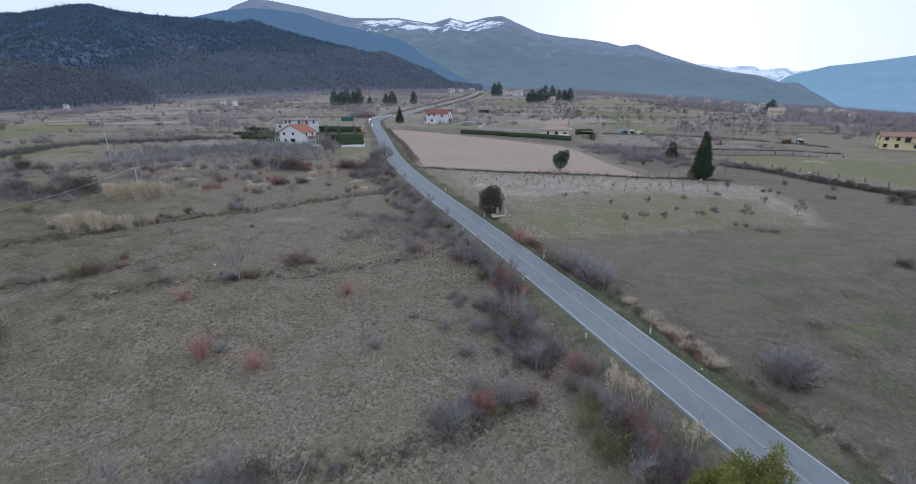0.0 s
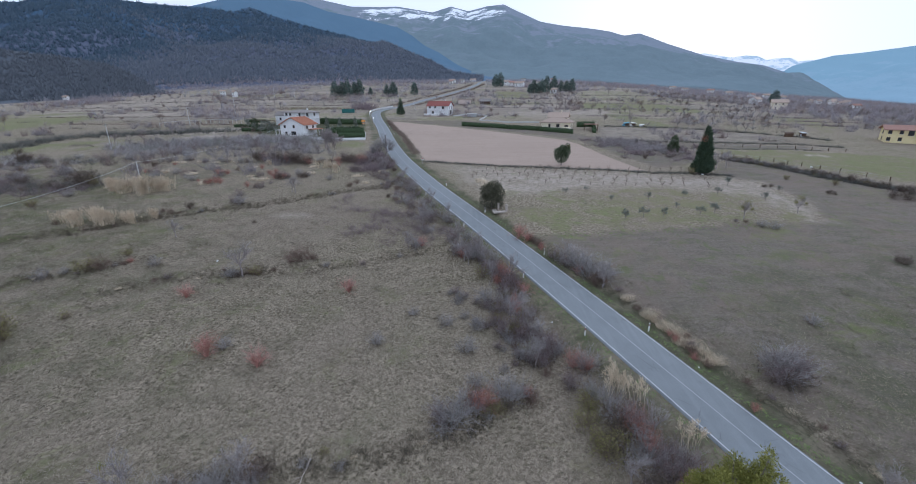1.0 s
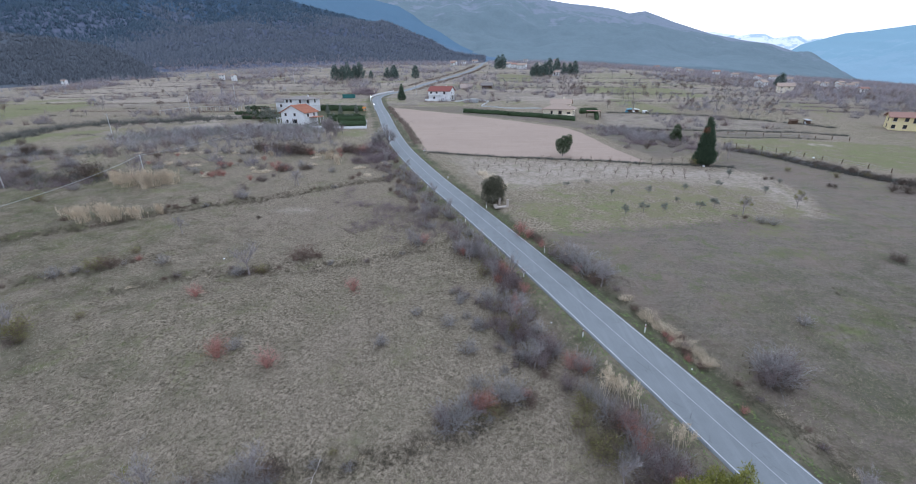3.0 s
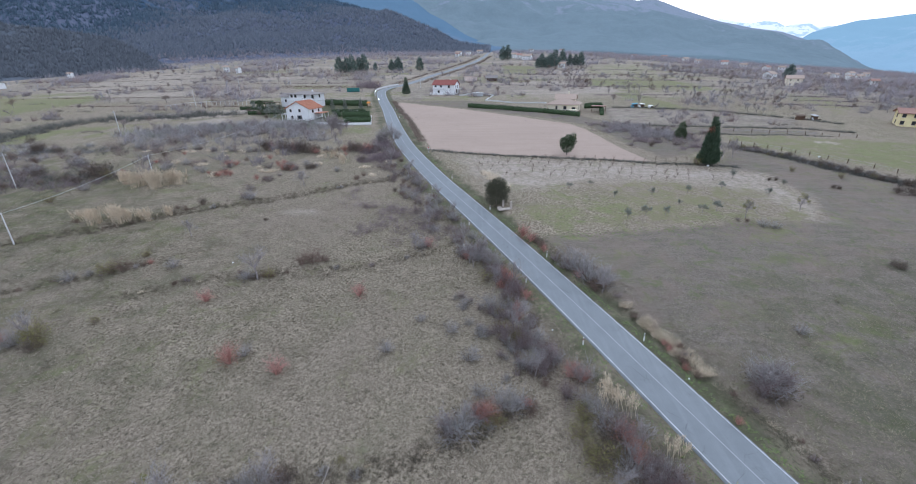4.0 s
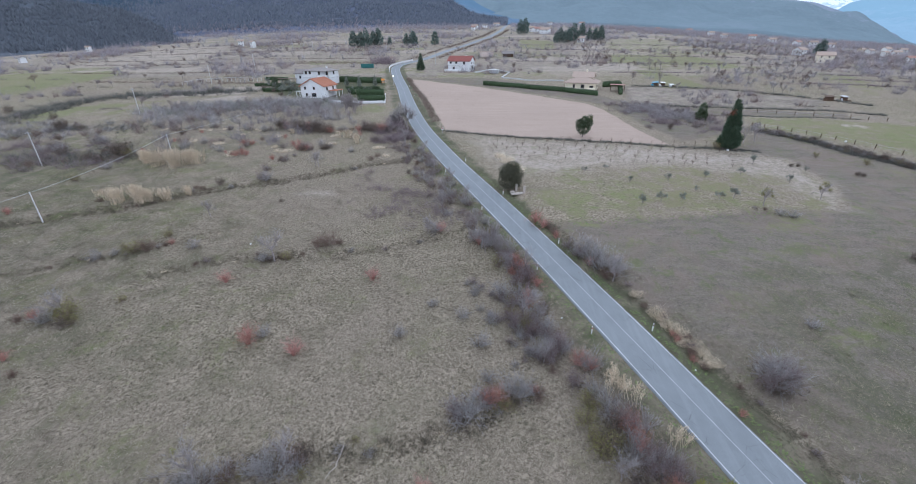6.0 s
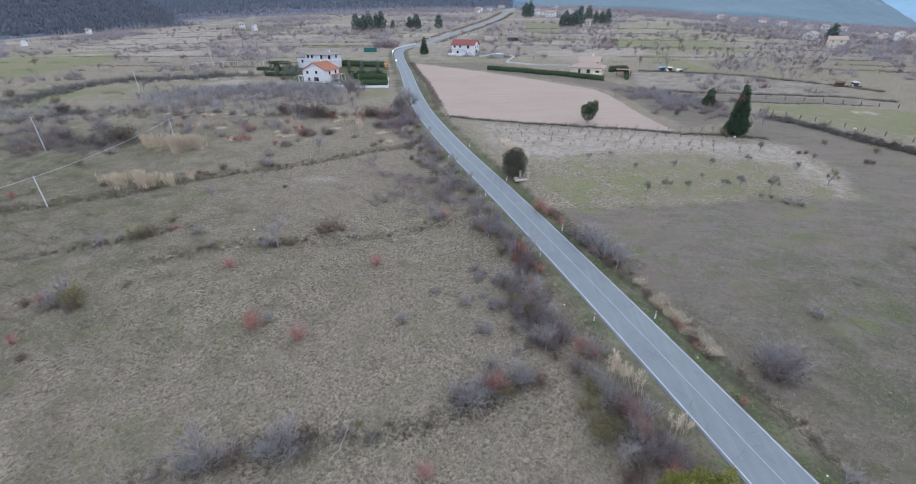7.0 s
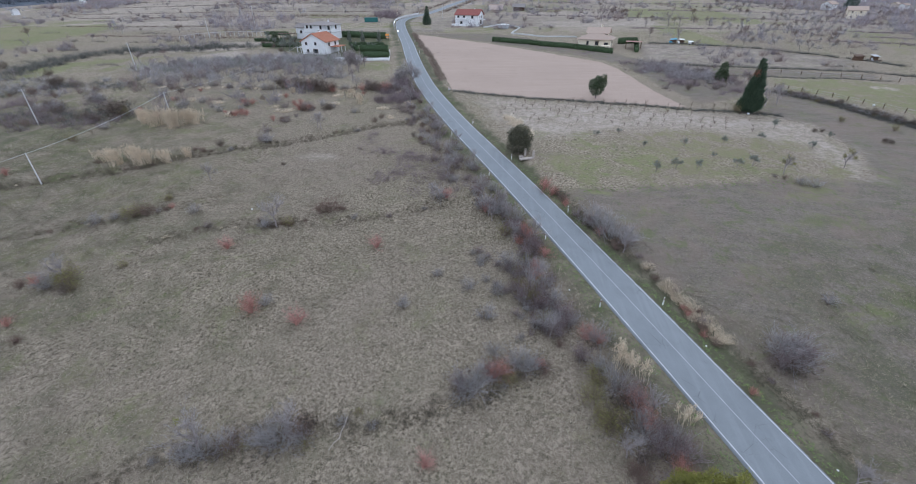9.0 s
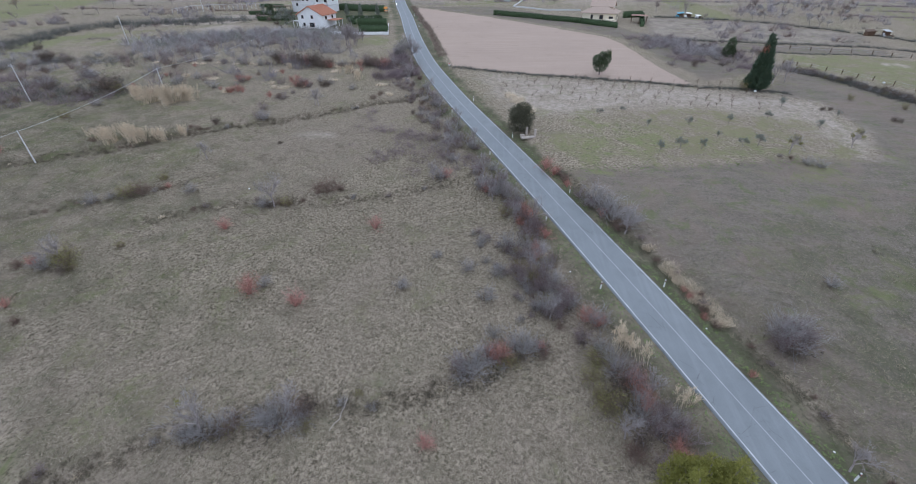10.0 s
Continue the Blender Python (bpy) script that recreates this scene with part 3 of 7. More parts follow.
def open_field(x, y):
    """Where a field lies clear of trees and scrub."""
    return np.maximum.reduce([inside(x, y, q, 2.0) for q in (MEADOW_GREEN, GREEN_EAST, PALE_EAST, GREEN_DIM, GREEN_NORTH, GREEN_FAR, PALE_SLOPE)]) > 0.5
ground = build_ground()


# ---- road ----
def ribbon(name, offsets, y0, y1, step, lift, mat, parent, label="", crown=0.0, wobble=0.0, gaps=None):
    """A strip that follows the road between two offsets from its centre line."""
    ys = np.arange(y0, y1 + step * 0.5, step)
    slope = (road_x(ys + 1.0) - road_x(ys - 1.0)) / 2.0
    ln = np.sqrt(1 + slope * slope)
    nx, ny = 1 / ln, -slope / ln
    rows = []
    rng = np.random.default_rng(int(abs(offsets[0]) * 100) + 3)
    skirt = [offsets[0], offsets[-1]] if crown and len(offsets) > 2 else []
    line = ([(offsets[0] - 0.10, -0.16)] if skirt else []) + [(o, 0.0) for o in offsets] + ([(offsets[-1] + 0.10, -0.16)] if skirt else [])
    for o, drop in line:
        oo = o + (wobble * rng.normal(0, 1, len(ys)) if wobble else 0)
        x, y = road_x(ys) + nx * oo, ys + ny * oo
        zc = ground_z(road_x(ys), ys)
        rows.append(np.stack([x, y, zc + lift + drop + crown * (1 - (np.asarray(oo) / 3.0) ** 2)], -1))
    V = np.stack(rows, 1)
    n, k = V.shape[:2]
    idx = np.arange(n * k).reshape(n, k)
    F = np.stack([idx[:-1, :-1], idx[:-1, 1:], idx[1:, 1:], idx[1:, :-1]], -1)
    if gaps is not None:
        F = F[gaps(ys[:-1])]
    return put(name, mesh_from(name, V.reshape(-1, 3), F.reshape(-1, 4), mat, True), parent, label)


road = ribbon("road", [-2.5, -2.3, -1.3, 0.1, 1.4, 2.5, 2.7], -60, 1040, 1.5, 0.0, ASPHALT, None, crown=0.05)
tagged(road, "worn grey two-lane country road with faded white lines", "road", kind="structure")
for o in (-2.36, 2.52):
    ribbon("edge_line", [o - 0.055, o + 0.055], -60, 640, 0.75, 0.008, PAINT_FADED, road, "faded white edge line", crown=0.05, wobble=0.008)
ribbon("centre_line", [0.055, 0.145], -60, 640, 0.75, 0.008, PAINT_CENTRE, road, "faded white centre line", crown=0.05, wobble=0.008)


# ---- hills ----
def hill(name, label, profile, d0, d1, el0, mat, seed, rough, az_pad=4.0, power=1.0, n_az=260, n_s=90, eye=30.0):
    """A mountain side: a ridge given by a few bearings and slopes, a foot on the plain, spurs and gullies between."""
    az_c, el_c = [p[0] for p in profile], [p[1] for p in profile]
    az = np.linspace(az_c[0] - az_pad, az_c[-1] + az_pad, n_az)
    s = np.concatenate([np.linspace(0, 1, n_s), np.linspace(1.03, 1.4, 10)])
    A, S = np.meshgrid(np.radians(az), s, indexing="ij")
    ridge = np.interp(az, az_c, el_c)[:, None]
    D = d0 + (d1 - d0) * S
    foot = np.interp(az, [p[0] for p in el0], [p[1] for p in el0])[:, None]
    up = np.minimum(S, 1.0) ** power
    el = foot + (ridge - foot) * up
    el = np.where(S > 1, ridge - (S - 1) * 0.35, el)
    X, Y = D * np.sin(A), D * np.cos(A)
    Z = eye + el * D
    nz = np.zeros(X.shape)
    for i in range(X.shape[0]):
        for j in range(X.shape[1]):
            p = Vector((X[i, j] / 420.0 + seed, Y[i, j] / 420.0, seed * 1.7))
            nz[i, j] = noise.fractal(p, 1.0, 2.1, 5) + 0.5 * abs(noise.noise(Vector((X[i, j] / 170.0, Y[i, j] / 300.0, seed))))
    Z = Z + rough * nz * (np.sin(np.pi * np.clip(S, 0, 1)) * 0.95 + 0.05)
    Z[:, 0] -= 25
    ni, nj = X.shape
    idx = np.arange(ni * nj).reshape(ni, nj)
    F = np.stack([idx[:-1, :-1], idx[1:, :-1], idx[1:, 1:], idx[:-1, 1:]], -1).reshape(-1, 4)
    me = mesh_from(name, np.stack([X, Y, Z], -1).reshape(-1, 3), F, mat, True)
    a = me.attributes.new("rise", "FLOAT", "POINT")
    a.data.foreach_set("value", np.clip(S, 0, 1).astype(np.float32).ravel())
    deg = np.degrees(A)
    cover = np.clip(smooth((S - 0.74) / 0.1) * (1 - 0.8 * smooth((S - 0.965) / 0.02)) * (1 - smooth((np.abs(deg + 3.5) - 7.0) / 3.0)), 0, 1) * 0.68
    if d0 > 3500:
        cover = np.full(X.shape, 0.8)
    a = me.attributes.new("snow", "FLOAT", "POINT")
    a.data.foreach_set("value", cover.astype(np.float32).ravel())
    return tagged(put(name, me), label, "mountain", kind="structure"), (X, Y, Z, S)


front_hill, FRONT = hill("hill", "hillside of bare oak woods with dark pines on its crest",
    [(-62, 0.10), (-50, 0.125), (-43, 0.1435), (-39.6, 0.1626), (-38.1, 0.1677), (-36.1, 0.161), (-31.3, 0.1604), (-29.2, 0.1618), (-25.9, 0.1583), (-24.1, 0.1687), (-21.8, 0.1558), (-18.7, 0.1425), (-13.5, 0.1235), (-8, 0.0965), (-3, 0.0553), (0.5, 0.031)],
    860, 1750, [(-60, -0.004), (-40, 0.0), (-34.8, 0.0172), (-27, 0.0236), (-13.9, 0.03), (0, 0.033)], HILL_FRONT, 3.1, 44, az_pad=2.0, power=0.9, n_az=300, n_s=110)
low_hill, LOW = hill("hill", "low rounded spur covered in leafless scrub, tinted for haze",
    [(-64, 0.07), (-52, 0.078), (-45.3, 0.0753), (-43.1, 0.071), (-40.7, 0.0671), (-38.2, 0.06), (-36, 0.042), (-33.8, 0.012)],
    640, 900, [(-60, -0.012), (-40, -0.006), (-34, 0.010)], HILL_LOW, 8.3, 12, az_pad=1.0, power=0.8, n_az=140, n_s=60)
mid_hill, MID = hill("mountain", "long wooded mountain ridge with snow patches on top, tinted for haze",
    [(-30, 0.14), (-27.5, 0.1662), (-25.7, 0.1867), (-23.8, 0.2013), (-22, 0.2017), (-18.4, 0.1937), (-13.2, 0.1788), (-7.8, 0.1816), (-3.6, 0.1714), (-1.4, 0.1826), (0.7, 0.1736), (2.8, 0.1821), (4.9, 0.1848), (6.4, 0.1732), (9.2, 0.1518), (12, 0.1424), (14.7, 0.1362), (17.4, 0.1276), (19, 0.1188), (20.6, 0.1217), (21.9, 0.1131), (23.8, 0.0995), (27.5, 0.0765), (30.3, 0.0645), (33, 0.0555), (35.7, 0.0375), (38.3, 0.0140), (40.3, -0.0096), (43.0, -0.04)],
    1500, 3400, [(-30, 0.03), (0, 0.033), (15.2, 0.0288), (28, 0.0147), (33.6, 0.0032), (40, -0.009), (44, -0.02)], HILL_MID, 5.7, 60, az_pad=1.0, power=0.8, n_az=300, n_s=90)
fold_hill, FOLD = hill("mountain", "pine-clad shoulder below the snowy ridge, haze blue painted in",
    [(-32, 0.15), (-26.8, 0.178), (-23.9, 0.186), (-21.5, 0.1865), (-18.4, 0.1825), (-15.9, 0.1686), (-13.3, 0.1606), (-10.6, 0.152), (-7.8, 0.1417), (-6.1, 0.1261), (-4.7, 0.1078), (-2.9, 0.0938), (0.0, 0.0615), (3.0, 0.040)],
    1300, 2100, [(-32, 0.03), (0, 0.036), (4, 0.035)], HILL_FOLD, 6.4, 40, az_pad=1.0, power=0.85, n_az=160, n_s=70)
right_hill, RIGHT = hill("mountain", "mountain slope beyond the valley mouth, coloured as pale blue haze",
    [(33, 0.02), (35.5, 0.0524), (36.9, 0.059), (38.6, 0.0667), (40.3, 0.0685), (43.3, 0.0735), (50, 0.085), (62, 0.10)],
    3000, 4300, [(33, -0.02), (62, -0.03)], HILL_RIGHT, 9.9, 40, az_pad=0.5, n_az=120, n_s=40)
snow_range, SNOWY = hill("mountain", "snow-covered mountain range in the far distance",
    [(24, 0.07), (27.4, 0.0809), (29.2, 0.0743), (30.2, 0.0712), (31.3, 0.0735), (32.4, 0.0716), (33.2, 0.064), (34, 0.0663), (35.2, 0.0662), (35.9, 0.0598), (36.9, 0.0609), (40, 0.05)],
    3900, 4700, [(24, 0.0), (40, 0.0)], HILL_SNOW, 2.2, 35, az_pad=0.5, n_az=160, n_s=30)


# ---- plants ----
def seat(x, y, turn=0.0, scale=1.0, sink=0.04, tilt=0.0):
    """A pose on the ground."""
    return pose(x, y, float(ground_z(x, y)) - sink, tilt, 0, turn) @ Matrix.Diagonal((scale, scale, scale, 1))


def join(pieces):
    """Several (points, faces) pairs as one."""
    V, F, n = [], [], 0
    for v, f in pieces:
        V.append(v)
        F.append(f + n)
        n += len(v)
    return np.concatenate(V), np.concatenate(F)


def wood(levels, sides_first=5):
    thick = join([tubes(*lv, sides=sides_first if i == 0 else 3) for i, lv in enumerate(levels[:-1])])
    A, B, RA, RB = levels[-1]
    return thick, cones(A, B, RA)


def make_shrub(seed, h, spread, stems, kids, twig, bark, name, label, category="shrub", leaf=None, leaf_n=0, leaf_size=0.07, group=""):
    """A bush of many stems from one root, with fine twigs and, where it still has them, leaves."""
    rng = np.random.default_rng(seed)
    a = rng.uniform(0, 2 * math.pi, stems)
    lean = rng.uniform(0.1, 1.0, stems) ** 0.7 * spread
    D = np.stack([np.cos(a) * lean, np.sin(a) * lean, np.ones(stems)], -1)
    D /= np.linalg.norm(D, axis=1, keepdims=True)
    P = np.stack([np.cos(a) * 0.15 * spread, np.sin(a) * 0.15 * spread, np.full(stems, -0.05)], -1) * rng.uniform(0.3, 1.6, (stems, 1))
    L = h * 0.55 * rng.uniform(0.65, 1.15, stems)
    levels = grow(rng, P, D, L, np.full(stems, twig * 2.4), len(kids) + 1, kids, 0.56, 0.10, 0.62)
    (v1, f1), (v2, f2) = wood(levels, 3)
    ob = thing(name, label, category, group=group)
    put("woody_base", mesh_from("woody_base", v1, f1, LIMB_PALE if bark is BARK_GREY else LIMB_BROWN if bark is BARK_VIOLET else bark), ob)["kind"] = "stuff"
    put("twig_mass", mesh_from("twig_mass", v2, f2, bark), ob)["kind"] = "stuff"
    # Low dark leaves added only to make the bush's inside look dark.
    if bark in (BARK_GREY, BARK_VIOLET):
        low = rng.normal(0, 1, (130, 3)) * np.array([0.26 * h * spread, 0.26 * h * spread, 0.12 * h])
        low[:, 2] = np.abs(low[:, 2]) + 0.06
        put("undergrowth", mesh_from("undergrowth", *leaves(rng, low, 0.17), LEAF_SCRUB), ob, "dark leaves added to deepen its core")
    if leaf_n:
        ends = levels[-1][1]
        pick = ends[rng.integers(0, len(ends), leaf_n)] + rng.normal(0, 0.09 * h, (leaf_n, 3))
        pick[:, 2] = np.maximum(pick[:, 2], 0.05)
        put("foliage", mesh_from("foliage", *leaves(rng, pick, leaf_size), leaf), ob)
    return ob


def make_tree(seed, h, spread, twig, kids, bark, name, label, leaf=None, leaf_n=0, leaf_size=0.12, limbs=7, group=""):
    """A tree with a tapered leaning trunk, limbs and a loose crown of twigs."""
    rng = np.random.default_rng(seed)
    trunk_h = h * (0.34 if twig < 0.02 else 0.2)
    pts = [np.array([0, 0, -0.15])]
    for k in range(4):
        pts.append(pts[-1] + np.array([rng.normal(0, 0.05) * h * 0.3, rng.normal(0, 0.05) * h * 0.3, (trunk_h + 0.15) / 4]))
    r = np.linspace(h * 0.026, h * 0.015, 5)
    tv = tubes(pts[:-1], pts[1:], r[:-1], r[1:], sides=7)
    a = np.linspace(0, 2 * math.pi, limbs, endpoint=False) + rng.uniform(-0.4, 0.4, limbs)
    lean = rng.uniform(0.25, 1.0, limbs) * spread
    D = np.stack([np.cos(a) * lean, np.sin(a) * lean, np.ones(limbs)], -1)
    D /= np.linalg.norm(D, axis=1, keepdims=True)
    P = np.array(pts)[rng.integers(3, 5, limbs)]
    levels = grow(rng, P, D, h * 0.38 * rng.uniform(0.7, 1.1, limbs), np.full(limbs, h * 0.010), len(kids) + 1, kids, 0.45, 0.10, 0.62)
    for lv in levels[-2:]:
        lv[2][:] = np.maximum(lv[2], twig)
        lv[3][:] = np.maximum(lv[3], twig * 0.7)
    (v1, f1), (v2, f2) = wood(levels)
    ob = thing(name, label, "tree", group=group)
    bark_mat = TRUNK if leaf_n else BARK_BROWN if limbs < 4 else LIMB_BROWN
    put("trunk", mesh_from("trunk", *tv, bark_mat), ob)
    put("limb_mass", mesh_from("limb_mass", v1, f1, bark_mat), ob)["kind"] = "stuff"
    put("crown", mesh_from("crown", v2, f2, bark), ob, "bare twigs" if not leaf_n else "")
    if leaf_n:
        ends = levels[-1][1]
        pick = ends[rng.integers(0, len(ends), leaf_n)] + rng.normal(0, 0.035 * h, (leaf_n, 3))
        put("foliage", mesh_from("foliage", *leaves(rng, pick, leaf_size), leaf), ob)
    return ob


def make_evergreen(seed, lumps, n, size, leaf, name, label, trunk_r, trunk_h, spots=None, lift=0.4):
    """A dense leafy tree: lumps (x, y, z, rx, ry, rz) covered with small leaves over a dark inner core."""
    rng = np.random.default_rng(seed)
    lumps = np.asarray(lumps, float)
    p, d = blob_points(rng, n, lumps[:, :3], lumps[:, 3:], 0.5)
    p = p + rng.normal(0, 0.08, p.shape)
    ob = thing(name, label, "tree")
    a, b = np.array([[0, 0, -0.2], [0.05, 0.02, trunk_h * 0.5]]), np.array([[0.05, 0.02, trunk_h * 0.5], [0, 0, trunk_h]])
    limbs = [(a, b, np.array([trunk_r, trunk_r * 0.8]), np.array([trunk_r * 0.8, trunk_r * 0.5]))]
    core = lumps[:, :3]
    limbs.append((np.repeat([[0, 0, trunk_h * 0.45]], len(core), 0), core, np.full(len(core), trunk_r * 0.5), np.full(len(core), trunk_r * 0.2)))
    put("trunk", mesh_from("trunk", *join([tubes(*lv, sides=6) for lv in limbs]), TRUNK), ob)
    put("crown", mesh_from("crown", *leaves(rng, p, size, 1.9 if lift < 1 else 2.8, d + np.array([0, 0, lift])), leaf), ob)
    if spots:
        c, rad, k, mat = spots
        put("withered_patch", mesh_from("withered_patch", *leaves(rng, np.array(c) + rng.normal(0, rad, (k, 3)), size, 1.7), mat), ob, "withered orange-brown leaves")["kind"] = "stuff"
    return ob


def make_reeds(seed, n, h, w, d, name="reed_clump", label="clump of tall straw-yellow dry reeds with feathery plumes", plume=True, plumes=7):
    rng = np.random.default_rng(seed)
    hub = np.stack([rng.uniform(-0.6, 0.6, 5) * w, rng.uniform(-0.5, 0.5, 5) * d], -1)[rng.integers(0, 5, n)]
    P = np.concatenate([hub + rng.normal(0, 0.11 * w, (n, 2)) * np.array([1, 0.7]), np.full((n, 1), -0.05)], 1)
    H = h * rng.uniform(0.55, 1.1, n)
    T = P + np.stack([rng.normal(0.1, 0.16, n), rng.normal(0, 0.16, n), np.ones(n)], -1) * H[:, None]
    M = (P + T) / 2 + rng.normal(0, 0.05, (n, 3))
    ob = thing(name, label, "reeds")
    put("stalk_mass", mesh_from("stalk_mass", *join([tubes(P, M, np.full(n, 0.018), np.full(n, 0.014)), tubes(M, T, np.full(n, 0.014), np.full(n, 0.008))]), STRAW), ob)["kind"] = "stuff"
    if plume:
        k = n * plumes
        i = rng.integers(0, n, k)
        c = T[i] - (T - M)[i] * rng.uniform(0, 0.75, (k, 1)) + rng.normal(0, 0.05 if plumes < 10 else 0.075, (k, 3))
        put("plume_mass", mesh_from("plume_mass", *leaves(rng, c, 0.07, 4.0, (T - M)[i]), STRAW), ob)["kind"] = "stuff"
    return ob


def make_straw(seed):
    """A loose, low tussock: thin bowed blades thrown out from several roots."""
    rng = np.random.default_rng(seed)
    n = 420
    a, q = rng.uniform(0, 2 * math.pi, n), rng.random(n) ** 0.6
    P = np.stack([1.5 * q * np.cos(a), 0.9 * q * np.sin(a), np.full(n, -0.05)], -1) + rng.normal(0, 0.15, (n, 3)) * np.array([1, 1, 0])
    H = (0.95 - 0.45 * q) * rng.uniform(0.35, 1.15, n)
    D = np.stack([rng.normal(0.25, 0.4, n) + 0.3 * np.cos(a), rng.normal(0, 0.4, n) + 0.3 * np.sin(a), np.ones(n)], -1)
    ob = thing("straw_tussock", "loose low tussock of pale dry straw grass on the roadside", "reeds")
    put("stalk_mass", mesh_from("stalk_mass", *cones(P, P + D * H[:, None], np.full(n, 0.015)), STRAW), ob)["kind"] = "stuff"
    return ob


KINDS = {
    "grey_shrub": lambda s: make_shrub(s, 3.1, 1.15, 26, (5, 5), 0.013, BARK_GREY, "bare_shrub", "leafless grey shrub with fine spreading twigs on dry grass"),
    "violet_shrub": lambda s: make_shrub(s, 2.7, 1.05, 20, (5, 5), 0.012, BARK_VIOLET, "bramble_shrub", "violet-brown leafless bramble with a few withered leaves", leaf=LEAF_BROWN, leaf_n=260, leaf_size=0.09),
    "near_grey": lambda s: make_shrub(s, 3.1, 1.0, 30, (5, 6), 0.011, BARK_GREY, "bare_shrub", "dense leafless grey shrub with a fan of fine twigs"),
    "near_violet": lambda s: make_shrub(s, 2.8, 0.95, 28, (5, 6), 0.011, BARK_VIOLET, "bramble_shrub", "dense violet-brown thicket of bare brambles with withered leaves", leaf=LEAF_BROWN, leaf_n=420, leaf_size=0.08),
    "rust_shrub": lambda s: make_shrub(s, 2.3, 0.5, 26, (5, 6), 0.008, BARK_RED, "rust_red_shrub", "rust-red bush with withered leaves beside dry grass", leaf=LEAF_RUST, leaf_n=700, leaf_size=0.06),
    "pink_shrub": lambda s: make_shrub(s, 1.8, 0.5, 26, (5, 6), 0.007, BARK_RED, "red_twig_shrub", "small reddish-pink bush of bare twigs in dry meadow"),
    "brown_shrub": lambda s: make_shrub(s, 2.0, 1.0, 22, (5, 5), 0.010, BARK_BROWN, "brown_shrub", "low brown thorny bush with withered leaves", leaf=LEAF_BROWN, leaf_n=600, leaf_size=0.08),
    "dark_shrub": lambda s: make_shrub(s, 2.6, 0.9, 16, (5, 5), 0.012, BARK_BROWN, "dark_evergreen_shrub", "dense dark shrub with brownish-green leaves", leaf=LEAF_SCRUB, leaf_n=620, leaf_size=0.17),
    "moss_shrub": lambda s: make_shrub(s, 2.2, 0.8, 18, (5, 5), 0.010, BARK_BROWN, "mossy_shrub", "yellowish-green shrub with sparse mossy leaves", leaf=LEAF_MOSS, leaf_n=700, leaf_size=0.09),
    "bare_tree": lambda s: make_tree(s, 5.0, 0.75, 0.012, (5, 5, 4), BARK_GREY, "bare_tree", "leafless grey-brown tree with a fuzzy winter crown"),
    "fuzzy_tree": lambda s: make_tree(s, 5.0, 0.72, 0.017, (6, 6, 5), BARK_GREY, "bare_tree", "leafless grey tree with a dense fuzzy crown", limbs=9),
    "fuzzy_red_tree": lambda s: make_tree(s, 5.0, 0.62, 0.018, (6, 6, 5), LIMB_BROWN, "bare_tree", "leafless tree with a dense pinkish-brown crown", limbs=9),
    "far_tree": lambda s: make_tree(s, 6.0, 0.6, 0.026, (4, 5, 3), BARK_VIOLET if s % 3 else BARK_GREY, "bare_tree", "leafless winter tree at the edge of a field", limbs=5, group="bare trees between the fields"),
    "red_tree": lambda s: make_tree(s, 5.5, 0.65, 0.026, (4, 5, 3), BARK_BROWN, "bare_tree", "reddish-brown winter tree at the edge of a field", leaf=LEAF_BROWN, leaf_n=260, leaf_size=0.2, limbs=5, group="bare trees between the fields"),
    "olive": lambda s: make_tree(s, 2.2, 1.0, 0.010, (4, 4), BARK_GREY, "olive_sapling", "young grey-green olive tree in the planted field", leaf=LEAF_OLIVE, leaf_n=420, leaf_size=0.12, limbs=5, group="olive saplings"),
    "vine": lambda s: make_tree(s, 1.8, 0.8, 0.035, (3,), BARK_BROWN, "grape_vine", "pruned bare vine stock on pale stony soil", limbs=3, group="pruned vines"),
    "reeds": lambda s: make_reeds(s, 90, 2.5, 3.4, 1.4, plumes=18),
    "reeds_small": lambda s: make_reeds(s, 13, 2.3, 1.5, 1.0, plumes=34),
    "straw": lambda s: make_straw(s),
    "far_pine": lambda s: make_evergreen(s, [(0, 0, 2.4, 2.7, 2.7, 1.6), (0.6, -0.3, 4.3, 2.4, 2.3, 1.6), (-0.6, 0.4, 5.8, 1.9, 1.8, 1.5), (0.4, -0.2, 7.2, 1.4, 1.4, 1.4), (-0.1, 0, 8.5, 0.8, 0.8, 1.3)], 1100, 0.5, LEAF_HAZY_PINE, "pine_tree", "dark green pine tree standing in the valley fields", 0.2, 8.0),
}
made = {}


def plant(kind, x, y, h=1.0, variants=3, label="", group=""):
    """A plant of a kind at a place; h scales it. Repeats share the meshes of a few first ones."""
    pool = made.setdefault(kind, [])
    rng = plant.rng
    turn, sc = rng.uniform(0, 360), h * rng.uniform(0.92, 1.08)
    m = seat(x, y, turn, sc)
    if len(pool) < variants:
        ob = KINDS[kind](len(pool) * 7 + len(kind) * 131 + ord(kind[0]))
        ob.matrix_basis = m
        pool.append(ob)
    else:
        ob = copy_thing(pool[int(rng.integers(0, variants))], Matrix.Identity(4))
        ob.matrix_basis = m
    return tagged(ob, label, group=group)


plant.rng = np.random.default_rng(11)

